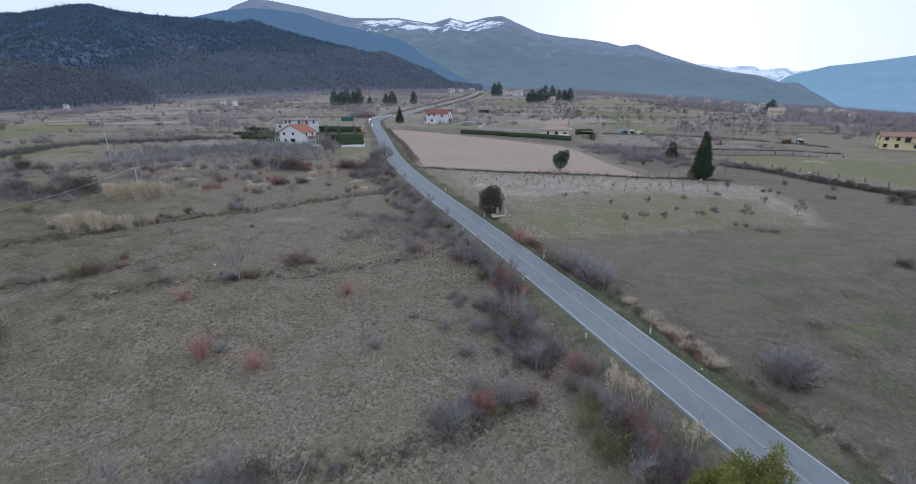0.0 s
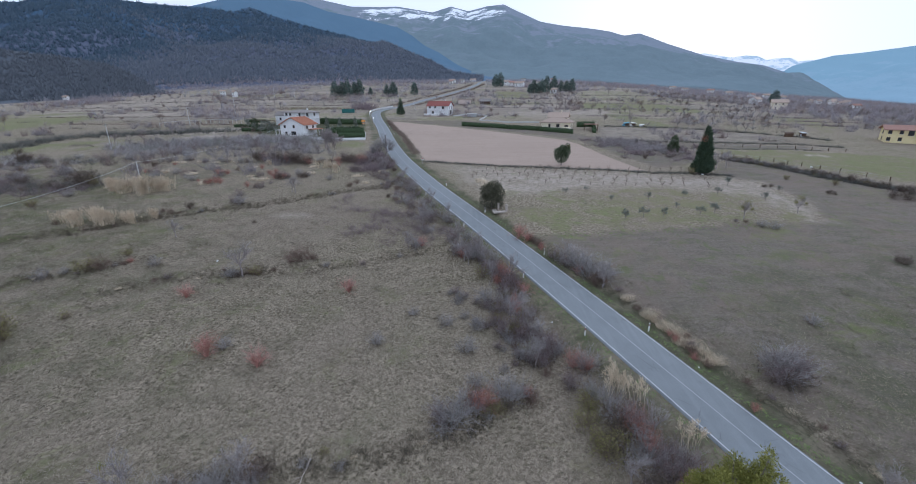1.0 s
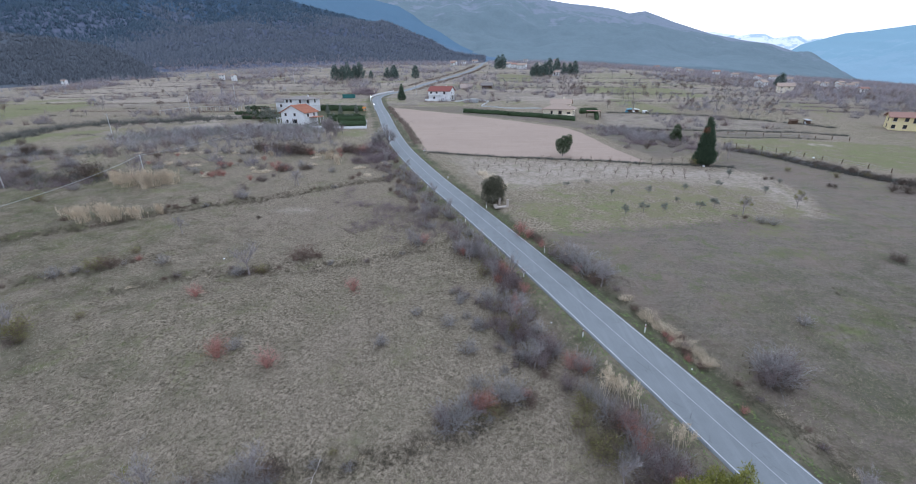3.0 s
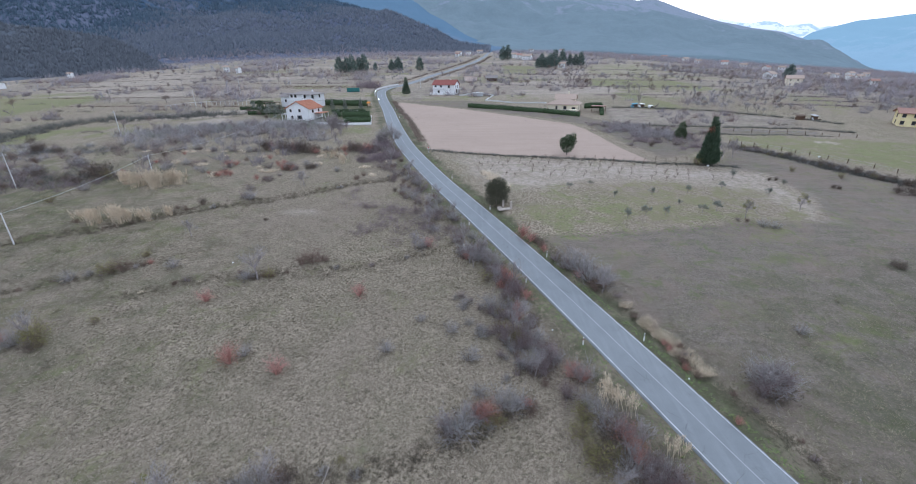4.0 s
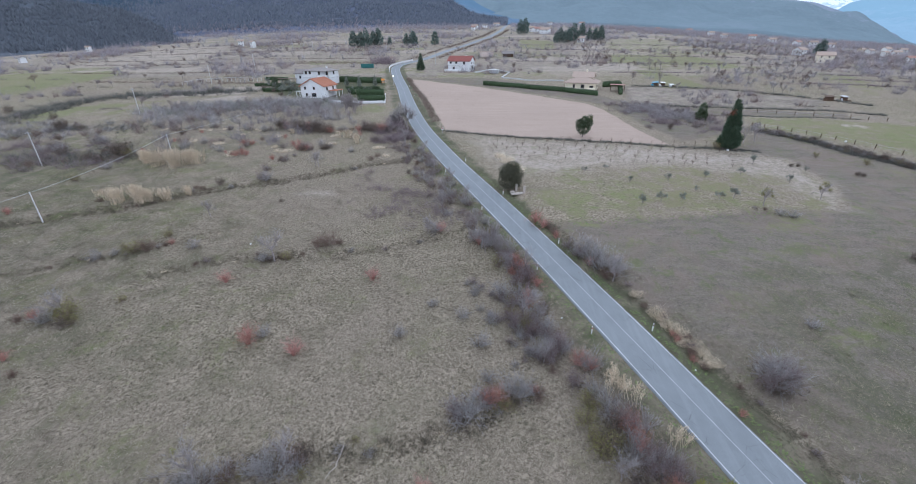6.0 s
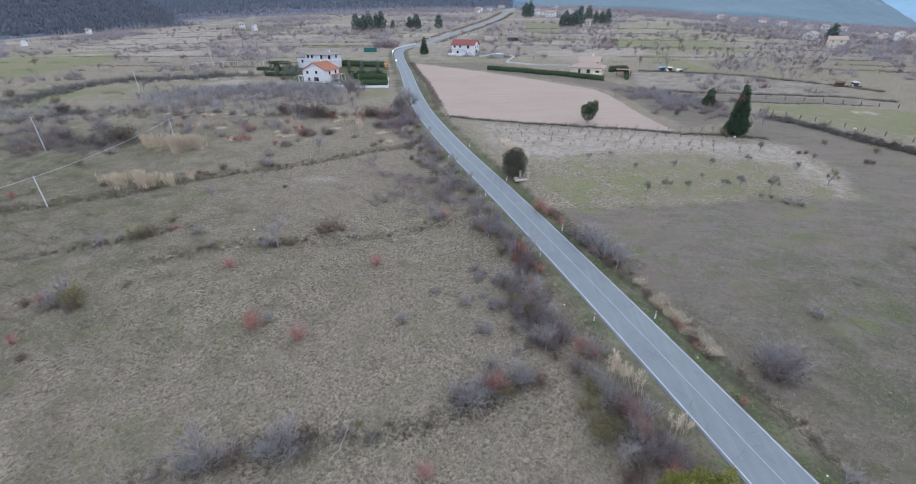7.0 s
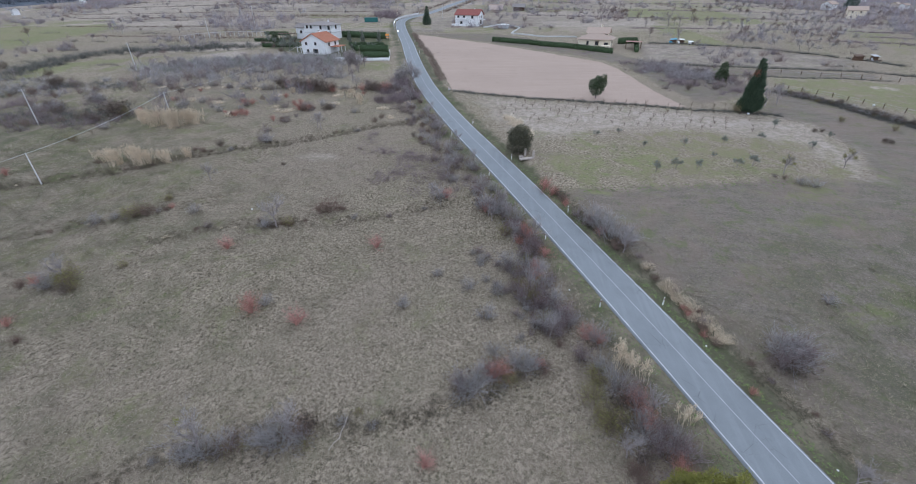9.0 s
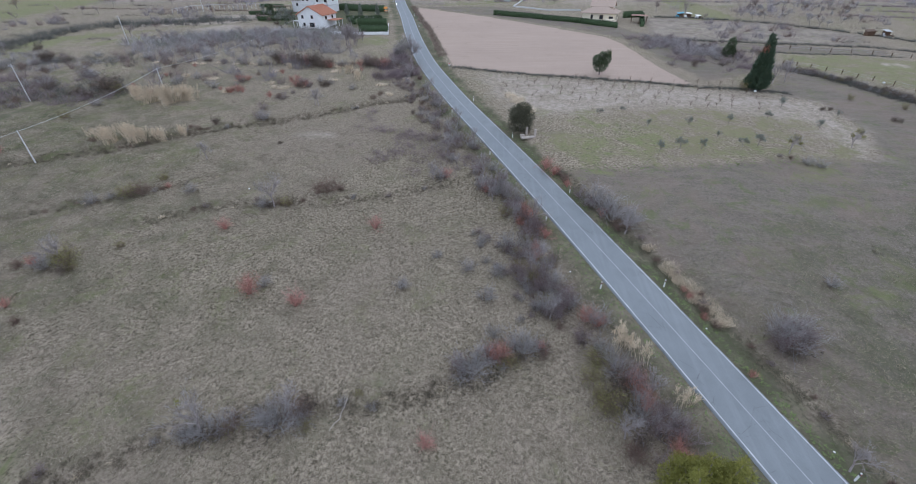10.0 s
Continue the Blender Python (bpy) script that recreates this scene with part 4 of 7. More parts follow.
# left meadow, near to far
for kind, x, y, h in (
    ("rust_shrub", -25.3, 35.7, 1.25), ("grey_shrub", -24.3, 37.0, 0.6), ("pink_shrub", -19.7, 34.4, 1.35), ("pink_shrub", -34.6, 47.6, 1.3), ("pink_shrub", -14.4, 49.0, 1.3),
    ("grey_shrub", -8.7, 37.7, 0.55), ("grey_shrub", 0.5, 36.8, 0.7), ("grey_shrub", -1.6, 41.5, 0.55), ("grey_shrub", 1.4, 31.8, 0.5), ("grey_shrub", -5.5, 43.5, 0.4),
    ("near_grey", -16.0, 21.2, 1.15), ("near_grey", -17.4, 21.4, 0.75), ("bare_tree", -15.4, 22.2, 0.7), ("brown_shrub", -14.8, 22.3, 1.0), ("dark_shrub", -14.2, 22.6, 0.55), ("near_grey", -14.2, 21.4, 0.6), ("bare_tree", -22.2, 20.2, 0.95), ("near_grey", -21.6, 20.0, 0.95), ("near_grey", -22.8, 19.7, 0.7), ("grey_shrub", -20.2, 20.9, 0.7),
    ("brown_shrub", -19.6, 20.9, 0.8), ("moss_shrub", -19.8, 20.4, 0.5), ("moss_shrub", -18.6, 20.9, 0.45), ("moss_shrub", -13.6, 21.2, 0.5), ("dark_shrub", -20.6, 20.2, 0.4), ("pink_shrub", -3.8, 20.3, 1.0), ("moss_shrub", -10.0, 24.2, 0.35),
    ("near_grey", -0.8, 26.9, 1.0), ("near_violet", -1.6, 27.4, 0.75), ("near_grey", -0.2, 27.6, 1.05), ("rust_shrub", 1.6, 28.6, 1.0), ("rust_shrub", 2.3, 29.0, 0.9), ("near_violet", 1.2, 28.4, 0.8), ("near_grey", 3.9, 29.8, 1.05), ("near_grey", 4.8, 29.9, 0.8), ("brown_shrub", 6.3, 30.0, 0.8), ("rust_shrub", 6.0, 30.3, 0.6), ("moss_shrub", 3.2, 28.4, 0.6), ("moss_shrub", 2.2, 28.0, 0.5), ("dark_shrub", 4.0, 28.9, 0.4),
    ("moss_shrub", 10.2, 27.3, 0.9), ("moss_shrub", 11.1, 24.4, 1.0), ("moss_shrub", 10.6, 25.2, 0.8), ("moss_shrub", 10.9, 29.0, 0.9), ("moss_shrub", 12.4, 25.4, 0.7), ("dark_shrub", 11.6, 24.9, 0.75), ("dark_shrub", 12.6, 26.6, 0.7), ("near_violet", 13.6, 26.9, 1.05), ("rust_shrub", 13.9, 26.1, 1.1), ("near_grey", 13.6, 23.8, 1.05), ("near_grey", 12.8, 28.2, 0.95), ("near_violet", 15.0, 22.2, 1.0), ("near_violet", 16.6, 21.8, 0.9), ("rust_shrub", 14.2, 24.6, 1.0), ("rust_shrub", 15.6, 20.9, 0.9), ("near_violet", 15.4, 24.0, 0.8), ("bare_tree", 12.0, 22.0, 0.65), ("bare_tree", 14.6, 25.4, 0.7), ("dark_shrub", 13.2, 21.8, 0.6), ("near_grey", 16.2, 23.0, 0.7), ("brown_shrub", 12.4, 20.4, 0.9), ("near_violet", 14.4, 19.4, 0.95), ("rust_shrub", 16.9, 19.2, 0.8), ("near_violet", 10.0, 31.6, 0.7), ("near_grey", 11.8, 30.4, 0.7),
    ("reeds_small", 13.4, 31.2, 1.2), ("reeds_small", 14.5, 29.3, 1.25), ("reeds_small", 17.0, 25.0, 1.0), ("reeds_small", 13.9, 30.2, 0.9),
    ("brown_shrub", -23.2, 57.5, 1.35), ("brown_shrub", -24.6, 56.9, 0.85), ("brown_shrub", -21.8, 58.2, 0.6), ("bare_tree", -30.3, 53.6, 1.1), ("moss_shrub", -28.6, 53.9, 0.85), ("dark_shrub", -30.9, 53.6, 0.5), ("grey_shrub", -31.8, 53.6, 0.7), ("brown_shrub", -29.6, 54.2, 0.6),
    ("moss_shrub", -53.4, 54.8, 1.15), ("brown_shrub", -51.6, 55.6, 1.1), ("moss_shrub", -50.4, 59.2, 0.7), ("rust_shrub", -49.0, 57.6, 0.5), ("bare_tree", -48.1, 67.0, 0.7), ("dark_shrub", -54.4, 81.4, 0.7), ("grey_shrub", -44.5, 56.5, 0.6), ("grey_shrub", -57.5, 52.5, 0.7),
    ("moss_shrub", -49.6, 38.8, 1.05), ("moss_shrub", -50.4, 39.6, 1.3), ("moss_shrub", -48.6, 38.2, 0.6), ("dark_shrub", -49.0, 37.6, 0.5), ("bare_tree", -50.4, 38.9, 0.85), ("grey_shrub", -52.0, 38.6, 0.9), ("rust_shrub", -54.0, 38.8, 0.75), ("brown_shrub", -55.6, 38.2, 0.8), ("rust_shrub", -50.8, 32.0, 0.7), ("brown_shrub", -47.7, 29.8, 0.6), ("rust_shrub", -56.5, 35.6, 0.7), ("moss_shrub", -46.0, 43.0, 0.5),
    ("grey_shrub", -7.4, 62.4, 0.8), ("pink_shrub", -6.2, 62.8, 1.2), ("bare_tree", -8.2, 62.0, 0.6), ("dark_shrub", -15.8, 90.0, 0.45), ("dark_shrub", -38.0, 74.0, 0.3),
    ("bare_tree", -37.2, 92.8, 0.85), ("brown_shrub", -26.4, 98.0, 0.7), ("violet_shrub", -48.6, 90.6, 0.9), ("rust_shrub", -63.6, 110, 0.9), ("rust_shrub", -62.0, 110.8, 0.8), ("violet_shrub", -52.0, 108.2, 0.9), ("rust_shrub", -48.8, 110.6, 0.9), ("rust_shrub", -50.4, 110.4, 0.8), ("violet_shrub", -47.0, 108.0, 0.8),
    ("rust_shrub", -61.5, 101.2, 0.85), ("rust_shrub", -60.2, 102.0, 0.9), ("rust_shrub", -59.0, 101.8, 0.75), ("brown_shrub", -62.4, 101.6, 0.8), ("rust_shrub", -47.6, 106.4, 0.9), ("brown_shrub", -46.2, 106.0, 1.0), ("rust_shrub", -45.2, 106.6, 0.8), ("violet_shrub", -44.4, 106.2, 0.8), ("dark_shrub", -40.9, 107.3, 0.7), ("dark_shrub", -40.0, 107.8, 0.6), ("brown_shrub", -48.4, 98.4, 0.9), ("violet_shrub", -47.4, 97.8, 0.8), ("violet_shrub", -46.8, 84.6, 0.8), ("grey_shrub", -45.6, 84.0, 0.8), ("bare_tree", -38.2, 93.4, 0.7), ("dark_shrub", -28.6, 114.3, 0.8), ("dark_shrub", -20.9, 115.0, 0.9), ("violet_shrub", -22.6, 115.2, 0.9), ("brown_shrub", -58.0, 79.2, 0.6), ("brown_shrub", -56.4, 78.8, 0.7), ("moss_shrub", -88.0, 83.0, 1.0), ("dark_shrub", -90.0, 99.4, 1.7), ("dark_shrub", -91.8, 100.6, 1.5), ("moss_shrub", -88.6, 100.0, 1.4), ("rust_shrub", -86.0, 66.4, 0.8), ("brown_shrub", -73, 72.2, 0.6), ("dark_shrub", -63.4, 73.2, 0.35), ("dark_shrub", -97, 97.0, 1.1), ("brown_shrub", -75.0, 96.5, 1.0),
):
    plant(kind, x, y, h)
for x, y, h in ((-71.5, 73.2, 0.95), (-68.6, 72.9, 1.05), (-66.0, 73.0, 1.1), (-61.6, 74.6, 1.05), (-58.6, 77.2, 0.7), (-80, 95, 1.1), (-76, 94, 1.2), (-72.6, 93.6, 1.5), (-68.6, 95.4, 1.1), (-70.5, 95.2, 1.3), (-38.5, 117.5, 0.9), (-55, 121, 0.6), (-72.4, 92.7, 1.2), (-70, 97, 1.2), (-79.5, 96.7, 1.0), (-84, 99, 0.9), (-34, 112.7, 1.0), (-64.4, 73.6, 1.0), (-67.4, 74.4, 1.1)):
    plant("reeds", x, y, h)

# brambles along the road's left bank
rng = np.random.default_rng(5)
for k in range(92):
    y = 33.0 + 29 * (k + rng.uniform(-0.4, 0.4)) / 91
    off = -rng.uniform(6.0, 11.0) if y < 47 else -rng.uniform(4.9, 8.0)
    plant(("near_violet", "rust_shrub", "near_grey", "bare_tree", "near_violet", "moss_shrub", "violet_shrub")[int(rng.integers(0, 7))] if k % 7 else "brown_shrub", float(road_x(y)) + off * 1.07, y, rng.uniform(0.6, 1.05) * (0.92 if k % 7 else 0.55))
for k in range(24):
    y = 34.0 + 15 * (k + rng.uniform(-0.4, 0.4)) / 23
    plant(("grey_shrub", "violet_shrub")[k % 2], float(road_x(y)) - rng.uniform(10.5, 14.5), y, rng.uniform(0.25, 0.6))
for k in range(64):
    y = 62.0 + 50 * (k + rng.uniform(-0.4, 0.4)) / 63
    plant(("violet_shrub", "bare_tree", "brown_shrub", "violet_shrub", "grey_shrub")[k % 5], float(road_x(y)) - 4.6 - 7.5 * rng.random() ** 1.5, y, rng.uniform(0.5, 0.95))
# right verge and ditch
for kind, x, y, h in (
    ("rust_shrub", 9.4, 65.4, 1.15), ("rust_shrub", 10.5, 63.6, 1.0), ("brown_shrub", 11.9, 62.2, 0.8), ("dark_shrub", 11.4, 64.0, 0.5), ("rust_shrub", 12.2, 60.4, 0.6), ("violet_shrub", 13.6, 57.6, 0.8), ("grey_shrub", 15.4, 56.0, 1.2), ("grey_shrub", 16.6, 54.2, 1.3), ("grey_shrub", 17.0, 52.0, 1.25), ("bare_tree", 18.2, 49.2, 0.72), ("brown_shrub", 17.6, 49.8, 0.9), ("grey_shrub", 18.6, 51.0, 1.2), ("rust_shrub", 15.9, 53.2, 0.8), ("violet_shrub", 14.6, 55.4, 0.8),
    ("straw", 21.6, 42.4, 1.0), ("straw", 22.0, 41.2, 0.8), ("straw", 22.6, 39.6, 1.05), ("straw", 23.2, 38.6, 0.8), ("straw", 23.3, 37.2, 1.0), ("straw", 24.2, 36.0, 0.7), ("straw", 24.6, 34.4, 0.75), ("rust_shrub", 22.2, 37.8, 0.45), ("rust_shrub", 22.0, 38.8, 0.4), ("brown_shrub", 23.0, 36.0, 0.45), ("brown_shrub", 22.6, 37.2, 0.35), ("rust_shrub", 22.8, 35.0, 0.5), ("brown_shrub", 23.4, 34.0, 0.5), ("straw", 24.4, 34.6, 0.9), ("straw", 20.4, 46.0, 0.8),
    ("near_grey", 28.8, 31.6, 1.2), ("near_violet", 30.0, 31.8, 1.1), ("near_violet", 28.2, 30.9, 1.0), ("near_grey", 29.4, 32.4, 1.1), ("dark_shrub", 28.8, 30.6, 0.6), ("dark_shrub", 29.8, 31.2, 0.5), ("rust_shrub", 24.0, 27.9, 0.45), ("grey_shrub", 37.6, 40.0, 0.55), ("bare_tree", 27.4, 20.2, 0.62),
    ("dark_shrub", 61.3, 54.8, 0.75), ("dark_shrub", 90.2, 84.2, 0.9), ("dark_shrub", 88.0, 85.4, 0.7), ("dark_shrub", 77.4, 88.4, 0.42), ("dark_shrub", 78.4, 88.0, 0.36), ("dark_shrub", 67.4, 93.6, 0.36), ("dark_shrub", 68.6, 93.4, 0.32), ("grey_shrub", 51.0, 69.0, 0.6), ("grey_shrub", 52.8, 68.2, 0.55), ("brown_shrub", 49.4, 70.6, 0.4), ("violet_shrub", 48.0, 71.4, 0.35), ("moss_shrub", 84.0, 94.8, 0.7), ("moss_shrub", 77, 100.5, 0.6),
    ("bare_tree", 66.4, 111.4, 0.95), ("bare_tree", 70.0, 113.0, 0.9), ("moss_shrub", 57.2, 106.0, 1.0), ("violet_shrub", 48.5, 128, 0.7),
):
    plant(kind, x, y, h)
for k in range(26):
    y = 8.0 + 50 * (k + rng.uniform(-0.4, 0.4)) / 25
    plant(("brown_shrub", "straw", "violet_shrub")[k % 3], float(road_x(y)) + rng.uniform(5.6, 6.8), y, rng.uniform(0.28, 0.45))
for x, y in ((5.0, 96), (6.0, 92.5), (3.5, 99), (7.0, 89.5)):
    plant("straw", x + 1, y, 1.5)

# planted field: olive saplings and pruned vines
for x, y, h in ((28.9, 72.0, 0.95), (32.9, 73.8, 1.0), (36.5, 74.0, 0.95), (43.6, 74.9, 0.9), (46.5, 75.6, 1.15), (60.2, 95.2, 1.0), (54, 88, 0.9), (46, 86, 0.8), (38, 84, 0.8), (30, 83, 0.7), (61.5, 84, 0.9), (22, 88.5, 0.7), (27, 90.5, 0.6), (68, 90, 0.7), (41, 78.8, 0.6)):
    plant("olive", x, y, h)
plant("bare_tree", 50.2, 72.6, 0.75, label="small crooked tree with dark mistletoe tufts in its bare crown")
plant("bare_tree", 62.0, 75.9, 0.62, label="small crooked tree with dark mistletoe tufts in its bare crown")
for dx, dy, dz in ((0.5, 0.2, 3.0), (-0.6, 0.1, 2.5), (0.9, -0.3, 2.3), (0.0, 0.3, 3.4)):
    for bx, by in ((50.2, 72.6), (62.0, 75.9)):
        tuft = mesh_from("mistletoe", *leaves(np.random.default_rng(int(dz * 10)), np.random.default_rng(int(dz * 31)).normal(0, 0.2, (110, 3)), 0.12), LEAF_MOSS)
        tagged(put("mistletoe", tuft, at=seat(bx + dx, by + dy) @ Matrix.Translation((0, 0, dz * 0.86))), "round dark tuft of mistletoe caught in bare branches", "mistletoe", kind="stuff")
for r in range(6):
    for c in range(22):
        x = 3.0 + 2.55 * c + 0.9 * (r % 2) + rng.uniform(-0.35, 0.35)
        y = 114.5 - 3.3 * r - 0.10 * (x - 10) + rng.uniform(-0.4, 0.4)
        if rng.random() < 0.82 and x > float(road_x(y)) + 9 and x < 66 - 1.5 * r:
            plant("vine", x, y, rng.uniform(0.75, 1.15))

# single evergreens
JUNIPER = make_evergreen(4, [(0, 0, 1.5, 2.3, 2.2, 1.5), (0.35, -0.2, 2.9, 2.2, 2.1, 1.6), (-0.5, 0.2, 3.3, 1.7, 1.7, 1.5), (0.5, 0.3, 4.1, 1.4, 1.4, 1.1)], 9000, 0.15, LEAF_JUNIPER, "juniper_tree", "dense rounded dark juniper standing beside the road", 0.16, 3.5)
JUNIPER.matrix_basis = seat(5.9, 80.6)
IVY = make_evergreen(9, [(0, 0, 2.3, 1.7, 1.6, 1.5), (0.9, 0, 3.7, 1.3, 1.3, 1.2), (-0.8, 0.3, 3.4, 1.2, 1.2, 1.2), (1.4, 0.2, 4.8, 0.7, 0.7, 0.9), (0.1, -0.2, 4.6, 0.9, 0.9, 0.7)], 4200, 0.2, LEAF_DARK, "ivy_covered_tree", "ivy-covered dark green tree at the edge of the ploughed field", 0.18, 3.6, ((1.6, 0, 5.0), 0.22, 60, LEAF_MOSS))
IVY.matrix_basis = seat(27.2, 116.6)
CON = [(0.15 * math.sin(k * 2.1), 0.15 * math.cos(k * 1.7), 1.3 + 1.1 * k, (2.1 + 0.35 * math.sin(k * 1.9)) * (1 - (k / 9.0) ** 1.15) + 0.2, (2.1 + 0.35 * math.cos(k * 2.3)) * (1 - (k / 9.0) ** 1.15) + 0.2, 1.25) for k in range(9)]
CONIFER = make_evergreen(6, CON, 11000, 0.24, LEAF_CYPRESS, "cypress_tree", "tall dark green conical cypress with a withered orange patch", 0.25, 8.6, ((-0.9, -0.6, 8.6), 0.33, 130, LEAF_RUST), 1.5)
CONIFER.matrix_basis = seat(60.2, 106.5)
SMALL = make_evergreen(7, [(0, 0, 1.6, 1.6, 1.5, 1.5), (0.3, 0.2, 3.4, 1.1, 1.1, 1.5), (0.8, 0, 1.0, 1.2, 1.2, 0.9)], 2400, 0.24, LEAF_DARK, "evergreen_tree", "small dark evergreen in scrub beside the field", 0.14, 3.0)
SMALL.matrix_basis = seat(67.6, 138.5)
SPRUCE = make_evergreen(8, [(0, 0, 1.2 + 1.3 * k, 2.3 * (1 - k / 6.5) + 0.1, 2.3 * (1 - k / 6.5) + 0.1, 1.3) for k in range(6)], 3200, 0.3, LEAF_CYPRESS, "spruce_tree", "dark green spruce beside the bend of the road", 0.2, 7.0)
SPRUCE.matrix_basis = seat(-36.4, 261.5)
PINE = [(1.5 * math.cos(a) * q, 1.5 * math.sin(a) * q, 7.2 + 2.1 * (1 - q) + 0.5 * math.sin(3 * a + q), 0.55, 0.55, 0.7) for q in (0.3, 0.7, 1.1, 1.45) for a in np.linspace(0, 2 * math.pi, int(4 + 7 * q), endpoint=False) + 2 * q] + [(0.5, -0.1, 9.7, 0.42, 0.42, 0.75), (0.5, -0.2, 10.6, 0.28, 0.28, 0.6), (1.3, 0.0, 9.0, 0.42, 0.42, 0.6), (-0.6, 0.3, 9.8, 0.36, 0.36, 0.6), (-1.4, -0.4, 9.5, 0.36, 0.36, 0.6), (0.0, -0.8, 9.4, 0.4, 0.4, 0.6)]
NEAR_PINE = make_evergreen(12, PINE, 34000, 0.085, LEAF_PINE, "pine_tree", "yellow-green pine crown with tufted needles rising beside the road", 0.19, 8.8)
NEAR_PINE.matrix_basis = seat(13.5, 14.6)

# dark scrub row and grey thickets before the houses
for k in range(54):
    x = -100 + 78 * (k + rng.uniform(-0.4, 0.4)) / 53
    dark = -61 < x < -43 or -37 < x < -27
    kind = ("dark_shrub", "brown_shrub", "dark_shrub", "rust_shrub", "violet_shrub")[k % 5] if dark else ("grey_shrub", "violet_shrub", "bare_tree", "straw")[k % 4]
    plant(kind, x, 124.2 + 1.2 * math.sin(x * 0.3) - 0.03 * (x + 45) + rng.uniform(-1.2, 1.2), rng.uniform(0.8, 1.2) * (1.35 if dark else 0.75))
for k in range(70):
    x, y = rng.uniform(-120, -42), rng.uniform(136, 164)
    if y < 166 + 0.05 * x:
        plant("far_tree", x, y, rng.uniform(0.45, 0.75), 5)
for x, y, h in ((-45.6, 147.0, 1.45), (-47.2, 148.2, 1.3), (-44.2, 148.0, 1.05), (-48.6, 153.8, 0.9)):
    plant("fuzzy_red_tree", x, y, h)
plant("fuzzy_tree", -22.9, 128.4, 1.45)
plant("fuzzy_tree", -25.2, 130.1, 1.3)
plant("fuzzy_tree", -27.0, 128.6, 0.9)
for x, y in ((-21.5, 122), (-23.5, 121), (-19.8, 118.5), (-26, 123.5), (-28, 122.6)):
    plant("dark_shrub", x, y, 0.9)
for k in range(60):
    x, y = rng.uniform(-88, -18), rng.uniform(98, 125)
    if x < float(road_x(y)) - 7 and y > 107 + 0.43 * x:
        plant(("rust_shrub", "violet_shrub", "straw", "brown_shrub", "grey_shrub", "straw")[k % 6], x, y, rng.uniform(0.4, 0.8) * (1.6 if k % 3 == 2 else 1.0))
# terrace lips carry small scrub
for y0, k, xa, xb, h in LEDGES:
    for x in np.arange(xa + 3, xb - 2, 2.3):
        if rng.random() < 0.62:
            xx = x + rng.uniform(-1, 1)
            plant(("brown_shrub", "violet_shrub", "straw", "grey_shrub")[int(rng.integers(0, 4))], xx, y0 + k * xx - 0.9 * math.sin(xx * 0.21 + y0) + rng.uniform(-0.9, 0.3), rng.uniform(0.22, 0.45))

for k in range(110):
    x, y = rng.uniform(-175, -84), rng.uniform(80, 152)
    if y > -0.88 * x - 12 and math.sin(x * 0.11 + y * 0.13) > -0.35:
        plant(("violet_shrub", "bare_tree", "brown_shrub", "dark_shrub", "grey_shrub")[k % 5], x, y, rng.uniform(0.6, 1.2) * (0.8 if k % 5 == 1 else 1.0))
# trees and hedgerows of the wider valley
for k in range(150):
    u = rng.random()
    if u < 0.5:
        x, y = rng.uniform(-340, -60), rng.uniform(95, 430)
        y = round(y / 24) * 24 + rng.normal(0, 2.5) - 0.1 * x
    else:
        x, y = rng.uniform(60, 330), rng.uniform(125, 430)
    if y > 1.05 * abs(x) - 25 and abs(float(road_side(x, y))) > 9 and not (-115 < x < -35 and 160 < y < 240) and not (28 < x < 72 and 185 < y < 232) and not (-40 < x < 30 and y > 240 and y < 300) and not (84 < x < 150 and 90 < y < 156) and not (145 < x < 185 and 145 < y < 180):
        plant("red_tree" if rng.random() < 0.22 else "far_tree", x, y, rng.uniform(0.5, 1.0), 5)
HEDGE_X, HEDGE_Y = [76.5, 80.3, 85.5, 88.6, 92.1, 99], [124.5, 119.5, 109.5, 100.9, 95, 84]
for k in range(110):
    x = 76.5 + 22.5 * k / 109
    y = float(np.interp(x, HEDGE_X, HEDGE_Y))
    plant(("dark_shrub", "violet_shrub", "brown_shrub", "dark_shrub", "grey_shrub", "moss_shrub")[int(rng.integers(0, 6))], x + rng.uniform(-1.2, 1.2), y + rng.uniform(-1.2, 1.2), rng.uniform(0.3, 0.72))
for k in range(46):
    x, y = rng.uniform(44, 80), rng.uniform(118, 172)
    if x > 57 - 0.05 * (y - 116) and x < 80:
        plant(("violet_shrub", "grey_shrub", "far_tree")[k % 3], x, y, rng.uniform(0.4, 0.8))
for x, y, h in ((-112, 395, 1.45), (-106.5, 397, 1.3), (-101, 394, 1.5), (-98, 408, 1.35), (-94, 410, 1.5), (-69.5, 413, 1.05), (-64, 414, 1.2), (-61.5, 411, 0.95), (-44, 411, 1.15), (-86, 420, 0.8), (40, 546, 1.6), (46, 549, 1.75), (64, 427, 1.0), (68, 430, 1.2), (72, 427, 1.1), (76, 432, 1.3), (81, 437, 1.5), (97, 480, 1.4), (98, 450, 1.1), (104, 451, 1.2), (108.5, 449, 1.25), (262, 378, 1.2), (255, 372, 0.8)):
    plant("far_pine", x, y, h, 4)
